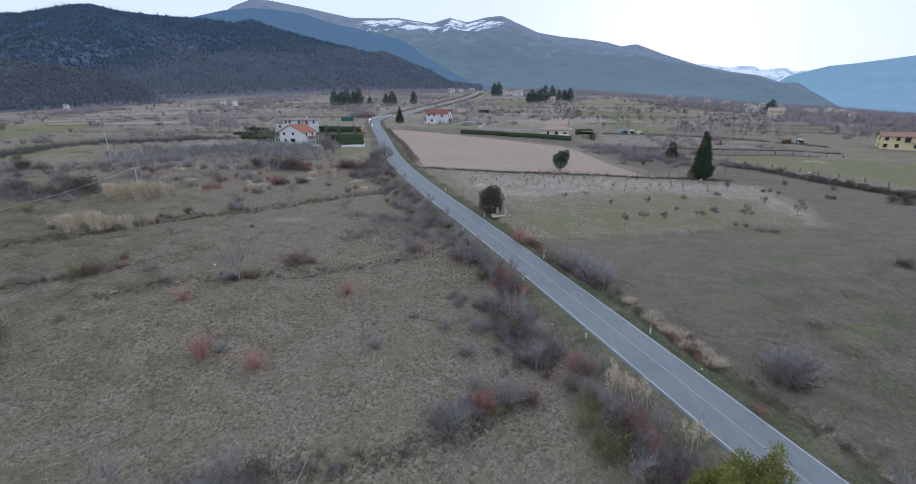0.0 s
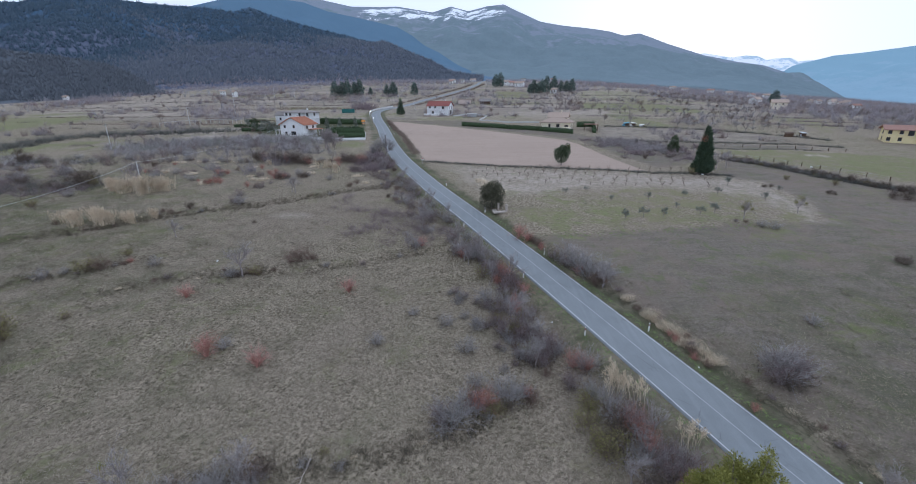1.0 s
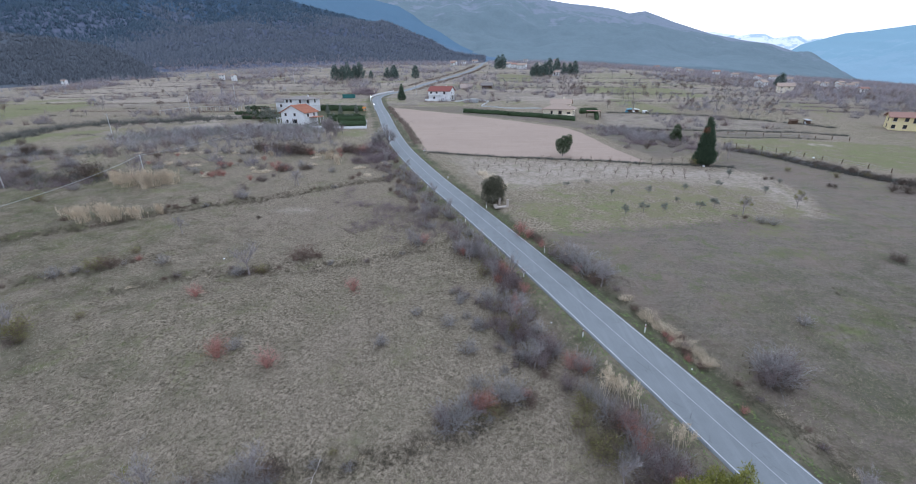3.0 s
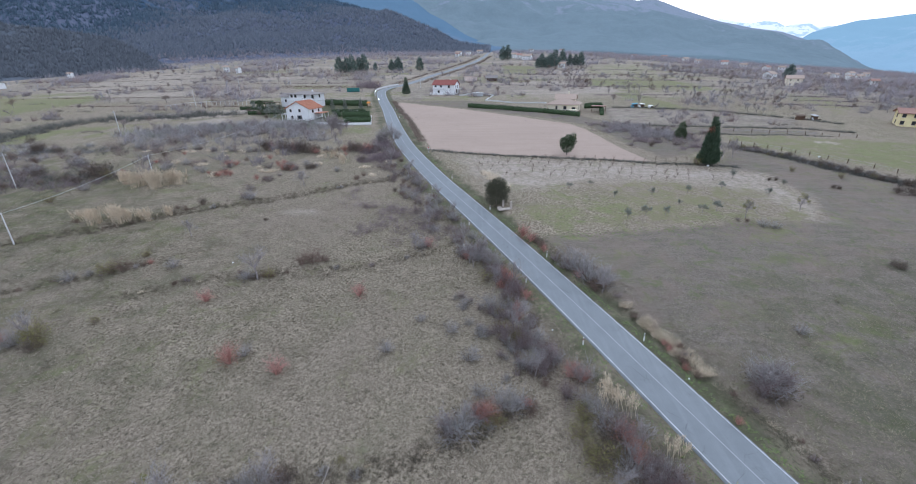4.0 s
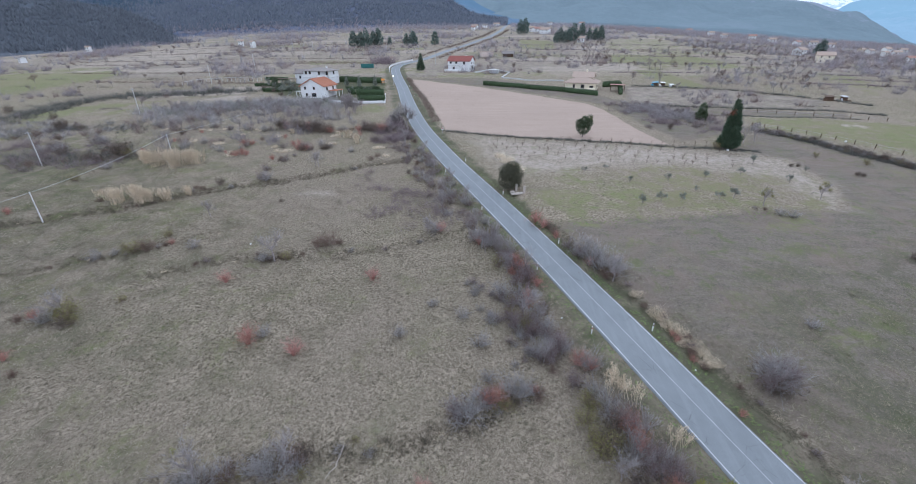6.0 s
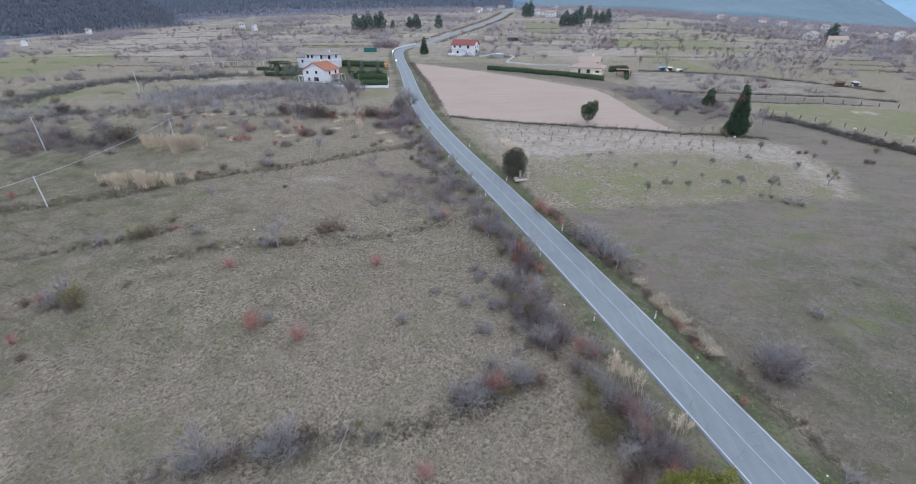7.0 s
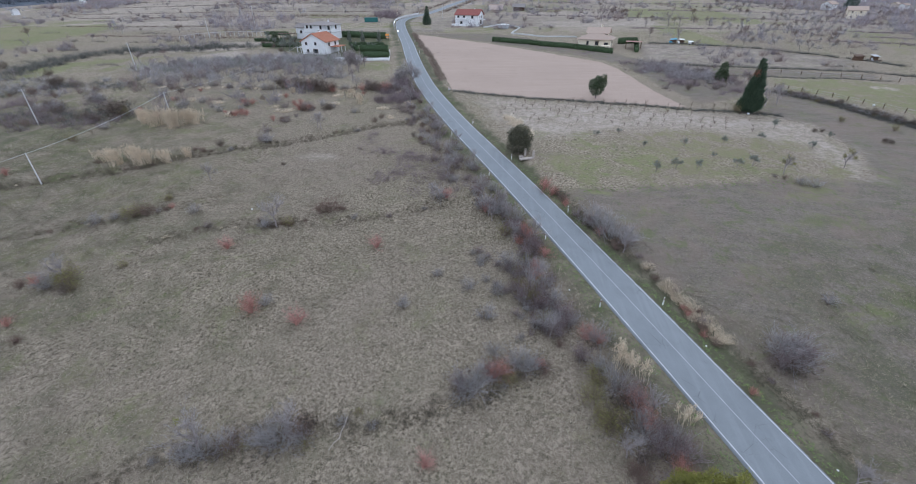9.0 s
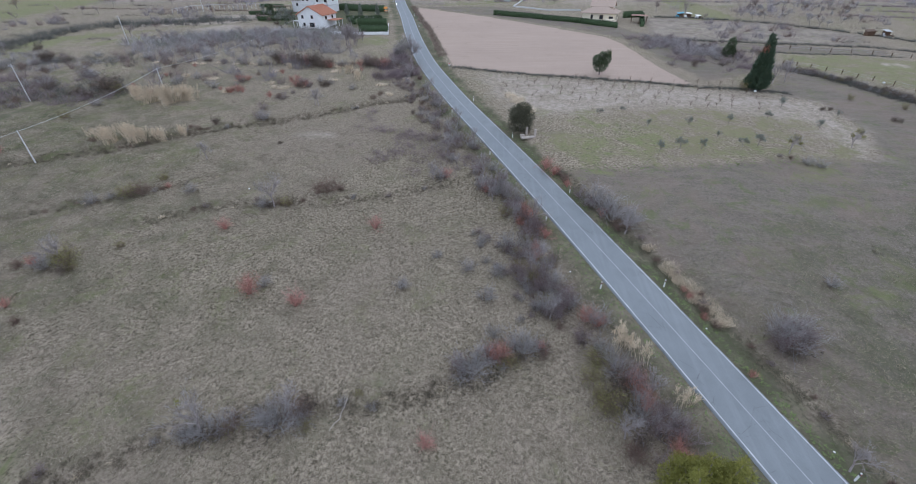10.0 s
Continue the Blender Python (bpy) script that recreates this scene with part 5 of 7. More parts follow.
for x, y, h in ((37.7, 294.5, 0.95), (28.9, 240.7, 0.6), (17.3, 264.2, 0.8), (3.8, 272, 0.7), (-20.4, 361, 1.0), (61.3, 277, 1.5), (66, 283, 1.6), (71, 294, 1.5), (75, 288, 1.4), (94.4, 266.6, 1.2), (99, 263, 1.2), (119, 300, 1.1), (135, 315, 1.0), (154, 351, 1.0), (104, 212, 0.8), (109, 207, 0.7), (120, 212, 0.8), (137, 229, 0.9), (149, 220, 0.8), (121, 188, 0.8)):
    plant("red_tree" if y % 3 < 1 else "far_tree", x, y, h, 5)


def tree_stand(points, label, seed, bark):
    """Many far leafless trees as one growth: trunk, limbs and a loose crown of twigs each."""
    r = np.random.default_rng(seed)
    pieces, tips = [], []
    for x, y, h in points:
        root = np.array([x, y, float(ground_z(x, y)) - 0.1])
        top = root + np.array([r.normal(0, 0.05) * h, r.normal(0, 0.05) * h, 0.34 * h])
        pieces.append(tubes([root], [top], [0.022 * h], [0.014 * h], 5))
        a = r.uniform(0, 2 * math.pi, 6)
        D = np.stack([np.cos(a) * 0.55, np.sin(a) * 0.55, np.ones(6)], -1)
        D /= np.linalg.norm(D, axis=1, keepdims=True)
        levels = grow(r, np.repeat([top], 6, 0), D, h * 0.34 * r.uniform(0.7, 1.1, 6), np.full(6, 0.009 * h), 3, (5, 6), 0.62, 0.05, 0.66)
        pieces += [tubes(*levels[0]), tubes(levels[1][0], levels[1][1], np.maximum(levels[1][2], 0.03), np.maximum(levels[1][3], 0.022))]
        tips.append(cones(levels[2][0], levels[2][1], np.full(len(levels[2][0]), 0.042)))
    V, F = join(pieces)
    stand = tagged(put("tree_stand", mesh_from("tree_stand", V, F, LIMB_PALE)), label, "trees", kind="stuff")
    V, F = join(tips)
    put("twig_mass", mesh_from("twig_mass", V, F, bark), stand)["kind"] = "stuff"
    return stand


def scattered(n, x0, x1, y0, y1, keep, lo, hi):
    out = []
    for k in range(n):
        x, y = rng.uniform(x0, x1), rng.uniform(y0, y1)
        if keep(x, y) and abs(float(road_side(x, y))) > 12 and not open_field(np.array([x]), np.array([y]))[0]:
            out.append((x, y, rng.uniform(lo, hi)))
    return out


tree_stand(scattered(430, 100, 330, 185, 430, lambda x, y: y > 0.98 * x - 20 and math.sin(x / 17 + math.sin(y / 23)) + 0.6 * math.sin(y / 9) > -0.5, 2.8, 5.4), "leafless violet trees among the eastern fields", 71, BARK_GREY)
tree_stand(scattered(300, 70, 330, 190, 430, lambda x, y: y > 0.98 * x - 20 and not (60 < x < 110 and y < 215), 2.5, 5.4), "reddish-brown winter trees among the eastern fields", 72, BARK_BROWN)
tree_stand(scattered(120, -330, -120, 190, 460, lambda x, y: y > 0.95 * abs(x) - 10 and math.sin(x / 21 + math.sin(y / 19)) > -0.2, 3.0, 5.6), "leafless violet trees on the western terraces", 73, BARK_VIOLET)
tree_stand(scattered(120, -110, 60, 300, 470, lambda x, y: not (-120 < x < -35 and 380 < y < 425) and not (25 < x < 66 and y > 372), 2.6, 5.2), "leafless trees between the fields beyond the bend", 74, BARK_GREY)


# ---- loose ground cover ----
def grass(name, label, n, region, seed, length, mat, keep, wide=0.028):
    """Loose blades in tufts, all bent the way the wind laid them."""
    r = np.random.default_rng(seed)
    x, y = r.uniform(region[0], region[1], n), r.uniform(region[2], region[3], n)
    ok = keep(x, y, r)
    x, y = x[ok], y[ok]
    n = len(x)
    z = ground_z(x, y)
    k = 4
    flow = 1.6 * np.sin(x * 0.75 + 1.3 * np.sin(y * 0.58)) + 1.4 * np.sin(y * 1.3 + x * 0.4) + 0.4
    a = np.repeat(flow, k) + r.normal(0, 1.3, n * k)
    ln = length * np.repeat(r.uniform(0.5, 1.2, n), k) * r.uniform(0.7, 1.2, n * k)
    B = np.repeat(np.stack([x, y, z - 0.02], -1), k, 0) + np.concatenate([r.normal(0, 0.06, (n * k, 2)), np.zeros((n * k, 1))], 1)
    d = np.stack([np.cos(a), np.sin(a), r.uniform(0.25, 0.9, n * k)], -1)
    side = np.stack([-np.sin(a), np.cos(a), np.zeros(n * k)], -1)
    w = (wide * r.uniform(0.6, 1.4, n * k))[:, None]
    T = B + d * ln[:, None] * np.array([1, 1, 0.7])
    V = np.stack([B - side * w, B + side * w, T], 1).reshape(-1, 3)
    F = (np.arange(n * k) * 3)[:, None] + np.array([[0, 1, 2]])
    return tagged(put(name, mesh_from(name, V, F, mat)), label, "grass", kind="stuff")


def clump_field(x, y):
    return np.sin(x * 3.1 + 2 * np.sin(y * 1.7)) * np.sin(y * 3.5 + 1.6 * np.sin(x * 1.5))


grass("meadow_grass", "matted dry straw-coloured grass of the winter meadow", 380000, (-100, 17, 10, 125), 1, 0.36, GRASS, lambda x, y, r: (road_side(x, y) < -4.2) & (y > 0.78 * np.abs(x) - 10) & (r.random(len(x)) < (0.62 + 0.38 * clump_field(x, y)) * (1 - 0.8 * smooth((y - 45) / 75))), 0.027)
grass("meadow_grass", "short dead grass on the fallow field", 170000, (16, 80, 10, 66), 2, 0.24, GRASS_FALLOW, lambda x, y, r: (road_side(x, y) > 4.8) & (y > 0.8 * np.abs(x) - 4) & (r.random(len(x)) < (0.5 + 0.5 * clump_field(x * 0.7, y * 0.7)) * (1 - 0.95 * smooth((y - 25) / 38))), 0.026)
grass("verge_grass", "green grass along both road verges", 64000, (-25, 36, 8, 130), 3, 0.2, GRASS_GREEN, lambda x, y, r: ((road_side(x, y) > 2.85) & (road_side(x, y) < 4.2 + 1.0 * smooth((36 - y) / 10))) | ((road_side(x, y) < -2.9) & (road_side(x, y) > -4.6)))
grass("roadside_straw", "pale straw grass beyond the roadside ditch", 16000, (5, 40, 6, 62), 4, 0.42, GRASS, lambda x, y, r: (road_side(x, y) > 6.1) & (road_side(x, y) < 8.8) & (r.random(len(x)) < 0.45 + 0.5 * np.sin(y * 0.5 + 1)))
grass("bank_grass", "dark rank grass on the bank below the road", 42000, (2, 40, 4, 66), 5, 0.4, GRASS_RANK, lambda x, y, r: (road_side(x, y) > 4.2 + 1.0 * smooth((36 - y) / 10)) & (road_side(x, y) < 6.1))


def woods(name, label, surf, n, seed, size, mat, lo, hi, keep=None):
    """Crowns of a far wood, each an uneven little clump."""
    r = np.random.default_rng(seed)
    X, Y, Z, S = surf
    i, j = r.integers(0, X.shape[0] - 1, n * 3), r.integers(0, X.shape[1] - 12, n * 3)
    ok = (S[i, j] >= lo) & (S[i, j] <= hi)
    if keep is not None:
        ok &= keep(X[i, j], Y[i, j], S[i, j])
    i, j = i[ok][:n], j[ok][:n]
    u, v = r.random(len(i)), r.random(len(i))
    pick = lambda A: A[i, j] * (1 - u) * (1 - v) + A[i + 1, j] * u * (1 - v) + A[i, j + 1] * (1 - u) * v + A[i + 1, j + 1] * u * v
    C = np.stack([pick(X), pick(Y), pick(Z)], -1)
    return brush(name, label, C, r, size, mat, 3, 0.2)


def brush(name, label, C, r, size, mat, k=9, wide=0.035, splay=0.4):
    """Fuzzy leafless bushes far off: fans of thin upright shoots."""
    n = len(C)
    s = np.repeat(size * r.uniform(0.5, 1.35, n), k)
    P = np.repeat(C, k, 0) + np.stack([r.normal(0, 0.22, n * k) * s, r.normal(0, 0.22, n * k) * s, np.full(n * k, -0.05)], -1)
    T = P + np.stack([r.normal(0, splay, n * k), r.normal(0, splay, n * k), r.uniform(0.45, 1.2, n * k)], -1) * s[:, None]
    w = wide * s
    return tagged(put(name, mesh_from(name, *cones(P, T, w), mat)), label, "scrub", kind="stuff")


# Oak, scrub and pine crowns take the hills' blue haze in their colour.
WOOD_BARE = leafy("haze_tinted_oak_crowns", (0.165, 0.19, 0.23), (0.25, 0.27, 0.315))
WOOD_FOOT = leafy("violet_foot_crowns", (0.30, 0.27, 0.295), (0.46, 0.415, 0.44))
WOOD_LOW = leafy("haze_tinted_scrub_crowns", (0.115, 0.135, 0.16), (0.205, 0.215, 0.24))
WOOD_PINE = leafy("haze_blue_pine_crowns", (0.085, 0.14, 0.195), (0.135, 0.195, 0.255))


def pine_patch(x, y, s):
    """Pines hold the crest and gullies; more stand westward, also darkening that side as lens falloff."""
    az = np.degrees(np.arctan2(x, y))
    return s + 0.3 * np.sin(x / 130 + 1.7 * np.sin(y / 210)) * np.sin(y / 95) + 0.034 * np.clip(-31 - az, 0, 20) + np.random.default_rng(8).normal(0, 0.13, len(x)) > 0.68


woods("bare_woods", "leafless oak woods on the hillside, tinted for haze", FRONT, 20000, 1, 6.5, WOOD_BARE, 0.02, 0.9, lambda x, y, s: ~pine_patch(x, y, s))
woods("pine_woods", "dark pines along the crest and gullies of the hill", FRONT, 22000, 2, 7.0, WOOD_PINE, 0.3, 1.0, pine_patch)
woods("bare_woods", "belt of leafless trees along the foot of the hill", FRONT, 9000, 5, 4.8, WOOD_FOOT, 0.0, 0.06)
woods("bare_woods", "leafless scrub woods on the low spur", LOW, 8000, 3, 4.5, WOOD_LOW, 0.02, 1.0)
r = np.random.default_rng(31)
n = 19000
dist, az = 330 + 900 * r.random(n) ** 0.75, np.radians(r.uniform(-52, 52, n))
x, y = dist * np.sin(az), dist * np.cos(az)
hedge = np.abs(np.mod((y + 0.1 * x + 14 * np.sin(x / 140)) / 23, 1) - 0.5) < 0.08 + 0.42 * smooth((dist - 520) / 420)
ok = hedge & ~open_field(x, y) & (np.abs(road_side(x, y)) > 8) & (r.random(n) < 0.35 + 0.65 * smooth((dist - 420) / 300))
C = np.stack([x[ok], y[ok], ground_z(x[ok], y[ok])], -1)
# Scrub tone is raised towards pale blue-grey in place of haze.
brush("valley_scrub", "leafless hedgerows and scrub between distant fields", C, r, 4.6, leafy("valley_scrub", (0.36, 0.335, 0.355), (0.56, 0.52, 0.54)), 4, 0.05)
n = 2600
x, y = r.uniform(-330, 330, n), r.uniform(105, 420, n)
row = np.abs(np.mod((y + 0.1 * x + 8 * np.sin(x / 90)) / 24, 1) - 0.5) < 0.06
ok = row & (np.abs(road_side(x, y)) > 40) & ((x < -60) & ~((x > -115) & (y > 160) & (y < 240)) | (x > 90) & (y > 160))
x, y = x[ok], y[ok]
k = 9
C = np.stack([np.repeat(x, k) + r.normal(0, 2.6, len(x) * k), np.repeat(y, k) + r.normal(0, 0.7, len(x) * k)], -1)
C = np.concatenate([C, ground_z(C[:, 0], C[:, 1])[:, None]], 1)
brush("terrace_scrub", "low dark scrub along old field terraces", C, r, 1.1, leafy("terrace_scrub", (0.17, 0.145, 0.12), (0.33, 0.28, 0.23)))
n = 5200
x, y = r.uniform(-420, 420, n), r.uniform(110, 470, n)
clump = np.sin(x / 31 + 1.5 * np.sin(y / 47)) * np.sin(y / 23 + x / 90) + 0.35 * np.sin(x / 11) * np.sin(y / 9)
away = np.abs(road_side(x, y)) > 26
ok = away & (clump > 0.10) & ~open_field(x, y) & (y > 0.95 * np.abs(x) - 30) & ~((x > -118) & (x < -34) & (y > 158) & (y < 245)) & ~((x > -45) & (x < 75) & (y > 105) & (y < 245)) & ~((x > 75) & (x < 150) & (y > 88) & (y < 160)) & ~((x > 140) & (x < 190) & (y > 140) & (y < 185))
C = np.stack([x[ok], y[ok], ground_z(x[ok], y[ok])], -1)
half = r.random(len(C))
brush("grey_scrub", "fuzzy leafless grey scrub among the fields", C[half < 0.6], r, 3.6, leafy("grey_scrub", (0.26, 0.22, 0.23), (0.46, 0.40, 0.41)), 24, 0.015)
brush("brown_scrub", "fuzzy reddish-brown scrub among the fields", C[half >= 0.6], r, 3.2, leafy("brown_scrub", (0.24, 0.165, 0.145), (0.42, 0.30, 0.26)), 24, 0.015)

n = 14000
x, y = r.uniform(-420, 640, n), r.uniform(205, 760, n)
grove = np.sin(x / 37 + 1.6 * np.sin(y / 53)) * np.sin(y / 29 + x / 110) + 0.4 * np.sin(x / 13) * np.sin(y / 10) + 0.42 * smooth((x - 140) / 80) + 0.25 * smooth((y - 480) / 200)
ok = (grove > 0.38) & ~open_field(x, y) & (y > 0.95 * np.abs(x) - 30) & (np.abs(road_side(x, y)) > 16) & ~((x > -118) & (x < 80) & (y < 330))
C = np.stack([x[ok], y[ok], ground_z(x[ok], y[ok])], -1)
half = r.random(len(C))
# Both grove tones are lifted to stand in for haze over the valley.
brush("bare_grove", "groves of leafless violet-grey trees across the valley", C[half < 0.55], r, 5.2, leafy("hazy_grove_grey", (0.36, 0.315, 0.335), (0.58, 0.51, 0.525)), 16, 0.016)
brush("brown_grove", "groves of reddish-brown leafless trees across the valley", C[half >= 0.55], r, 4.8, leafy("hazy_grove_brown", (0.36, 0.27, 0.25), (0.57, 0.44, 0.40)), 16, 0.016)


# ---- houses ----
def gable_roof(bm, w, d, eave, peak, over, thick=0.22):
    """Two slabs that meet on a ridge along x."""
    slope = (peak - eave) / (d / 2)
    for s in (-1, 1):
        y0, y1 = s * (d / 2 + over), 0.0
        z0, z1 = eave - slope * over, peak
        n = len(bm.verts)
        vs = [bm.verts.new(p) for p in ((-w / 2 - over, y0, z0), (w / 2 + over, y0, z0), (w / 2 + over, y1, z1), (-w / 2 - over, y1, z1), (-w / 2 - over, y0, z0 + thick), (w / 2 + over, y0, z0 + thick), (w / 2 + over, y1, z1 + thick), (-w / 2 - over, y1, z1 + thick))]
        for q in ((0, 1, 2, 3), (7, 6, 5, 4), (0, 4, 5, 1), (1, 5, 6, 2), (2, 6, 7, 3), (3, 7, 4, 0)):
            bm.faces.new([vs[k] for k in q])
    bmesh.ops.recalc_face_normals(bm, faces=bm.faces)
    return bm


def hip_roof(bm, w, d, eave, peak, over, thick=0.2):
    a, b, r = w / 2 + over, d / 2 + over, max(w - d, 0.6) / 2
    e = [bm.verts.new((x, y, z)) for z in (eave, eave + thick) for x, y in ((-a, -b), (a, -b), (a, b), (-a, b))]
    p, q = bm.verts.new((-r, 0, peak)), bm.verts.new((r, 0, peak))
    for f in ((e[3], e[2], e[1], e[0]), (e[0], e[1], e[5], e[4]), (e[1], e[2], e[6], e[5]), (e[2], e[3], e[7], e[6]), (e[3], e[0], e[4], e[7]), (e[4], e[5], q, p), (e[6], e[7], p, q), (e[5], e[6], q), (e[7], e[4], p)):
        bm.faces.new(f)
    bmesh.ops.recalc_face_normals(bm, faces=bm.faces)
    return bm


def gable_walls(w, d, eave, peak):
    bm = bmesh.new()
    prof = [(-d / 2, -1.0), (d / 2, -1.0), (d / 2, eave), (0, peak), (-d / 2, eave)]
    l, r = [bm.verts.new((-w / 2, y, z)) for y, z in prof], [bm.verts.new((w / 2, y, z)) for y, z in prof]
    bm.faces.new(l[::-1])
    bm.faces.new(r)
    for k in range(5):
        bm.faces.new((l[k], l[(k + 1) % 5], r[(k + 1) % 5], r[k]))
    bmesh.ops.recalc_face_normals(bm, faces=bm.faces)
    return bm


def tile_rows(w, d, eave, peak, over, thick, step=0.45):
    """Ribs of rounded roof tiles running from ridge to eave on both slopes."""
    slope = (peak - eave) / (d / 2)
    xs = np.arange(-w / 2 - over + 0.15, w / 2 + over, step)
    A, B = [], []
    for s in (-1, 1):
        for x in xs:
            A.append((x, 0.03 * s, peak + thick + 0.01))
            B.append((x, s * (d / 2 + over), eave - slope * over + thick + 0.01))
    n = len(A)
    return tubes(A, B, np.full(n, 0.085), np.full(n, 0.085), sides=6)


def add_window(ob, side, u, z, ww, wh, w, d, shutter=None):
    """A window in a facade: a recessed pane, a frame and a sill. side 0 front, 1 right, 2 back, 3 left."""
    turn = (0, 90, 180, 270)[side]
    depth = d / 2 if side in (0, 2) else w / 2
    m = pose(0, 0, 0, 0, 0, turn) @ Matrix.Translation((u, -depth, z))
    win = part("window", box_bm(ww, 0.10, wh, 0, 0.0, 0), WHITE_FRAME, ob, at=m)
    part("pane", box_bm(ww - 0.16, 0.04, wh - 0.16, 0, -0.06, 0.08), GLASS, win)
    part("sill", box_bm(ww + 0.2, 0.24, 0.07, 0, -0.1, -0.07), CONCRETE, win)
    if shutter:
        part("lintel", box_bm(ww + 0.3, 0.5, 0.08, 0, -0.25, wh + 0.1), shutter, win)
    return win


WHITE_FRAME = speckled("window_frame_paint", (0.30, 0.20, 0.14), (0.24, 0.16, 0.11), 4.0, 0.6)


def make_house(x, y, turn, w, d, eave, peak, wall, roof, label, windows, roof_kind="gable", over=0.6, chimney=True, ribs=True, z=None):
    base = float(min(ground_z(x - w / 2, y - d / 2), ground_z(x + w / 2, y - d / 2), ground_z(x, y))) if z is None else z
    ob = thing("house", label, "house", pose(x, y, base, 0, 0, turn))
    if roof_kind == "gable":
        part("wall", gable_walls(w, d, eave, peak), wall, ob)
        part("roof", gable_roof(bmesh.new(), w, d, eave + 0.02, peak + 0.02, over), roof, ob)
        if ribs:
            put("roof_tiles", mesh_from("roof_tiles", *tile_rows(w, d, eave, peak, over, 0.22), roof, True), ob)["kind"] = "stuff"
    else:
        part("wall", box_bm(w, d, eave + 1.0, 0, 0, -1.0), wall, ob)
        part("roof", hip_roof(bmesh.new(), w, d, eave, peak, over), roof, ob)
    if chimney:
        ch = part("chimney", box_bm(0.6, 0.6, 1.5, w * 0.2, d * 0.12, peak - 0.9, 0.03), wall, ob)
        part("chimney_cap", box_bm(0.8, 0.8, 0.12, w * 0.2, d * 0.12, peak + 0.6, 0.02), ROOF_GREY, ch)
    for side, u, zz, ww, wh in windows:
        add_window(ob, side, u, zz, ww, wh, w, d)
    return ob


# white house with the orange roof: its gable looks down the valley
h1 = make_house(-67.6, 180.6, 90 - 9, 11.0, 10.0, 4.6, 7.2, WHITE_WALL, ROOF_ORANGE, "white two-storey house with an orange tiled gable roof", [(3, -3.0, 3.3, 0.9, 1.1), (3, 0.9, 3.3, 0.9, 1.1), (3, 0.6, 0.5, 2.0, 1.5), (3, -2.6, 0.7, 0.9, 1.2), (0, 2.5, 2.9, 1.2, 1.2), (0, -2.5, 2.9, 1.2, 1.2)])
part("porch_roof", box_bm(6.5, 3.4, 0.22, 1.5, -6.72, 2.5, 0.04), ROOF_ORANGE, h1, "orange porch roof")
for px in (-1.4, 1.4, 4.4):
    part("porch_post", pole_bm(0.14, 0.12, 3.4, 8, None, px, -8.1, -0.85), WHITE_WALL, h1)
part("balcony", box_bm(3.0, 2.4, 0.2, -4.0, 6.22, 2.3, 0.03), CONCRETE, h1, "concrete side balcony")
for px in (-5.4, -3.0):
    part("balcony_post", pole_bm(0.12, 0.12, 3.1, 8, None, px, 7.2, -0.75), WHITE_WALL, h1)
# larger white house behind it
h2 = make_house(-78.2, 214.5, -10, 13.2, 9.5, 6.3, 7.7, WHITE_WALL, ROOF_GREY, "large white house with a grey roof and an arched balcony", [(0, -5.2, 5.0, 1.1, 1.3), (0, -3.2, 5.0, 1.1, 1.3), (0, 1.6, 4.6, 1.0, 2.0), (0, 5.4, 4.6, 1.6, 2.0), (0, 5.4, 1.4, 1.6, 1.8), (0, -3.4, 1.6, 1.2, 1.3), (1, 0, 4.8, 1.3, 1.6)], "hip", 0.8)
part("balcony", box_bm(6.4, 2.6, 0.22, 3.6, -6.0, 3.7, 0.03), CONCRETE, h2, "long concrete balcony")
part("balcony_rail", box_bm(6.4, 0.08, 0.9, 3.6, -7.22, 3.92, 0.02), WHITE_WALL, h2)
part("cornice", box_bm(13.8, 10.1, 0.18, 0, 0, 3.35, 0.03), CONCRETE, h2, "pale string course between the storeys")
part("loggia_roof", box_bm(5.0, 2.6, 0.2, 3.9, -6.0, 6.35, 0.03), ROOF_GREY, h2, "grey roof over the upper balcony")
for px in (1.7, 6.1):
    part("loggia_post", box_bm(0.24, 0.24, 2.45, px, -7.0, 3.92, 0.03), WHITE_WALL, h2)
for px in (0.5, 3.6, 6.6):
    part("balcony_post", pole_bm(0.16, 0.16, 4.7, 8, None, px, -7.0, -0.95), WHITE_WALL, h2)
make_house(-88.0, 217.5, -10, 5.2, 7.0, 4.8, 6.2, WHITE_WALL, ROOF_GREY, "low white annex with a small grey roof", [(0, 0, 2.4, 1.0, 1.2)], chimney=False)
# white house with the dark red roof
h3 = make_house(-13.0, 261.8, -17, 13.0, 8.6, 5.4, 7.7, WHITE_WALL, ROOF_RED, "white house with a dark red tiled roof behind a terrace", [(0, -4.8, 3.6, 1.2, 1.4), (0, -1.5, 3.6, 1.2, 1.4), (0, 3.2, 3.6, 1.2, 1.4), (1, -1.5, 3.6, 1.0, 1.3), (1, 1.6, 3.6, 1.0, 1.3), (1, 0, 0.8, 1.8, 2.0), (0, -3, 0.9, 1.2, 1.4)])
part("terrace", box_bm(9.0, 2.4, 1.6, -3.2, -5.6, -0.6, 0.04), WHITE_WALL, h3, "white terrace wall")
part("balcony", box_bm(2.0, 6.0, 0.2, 7.5, 0.0, 2.9, 0.03), CONCRETE, h3)
part("front_balcony", box_bm(7.0, 1.5, 0.2, -2.6, -5.05, 2.9, 0.03), CONCRETE, h3)
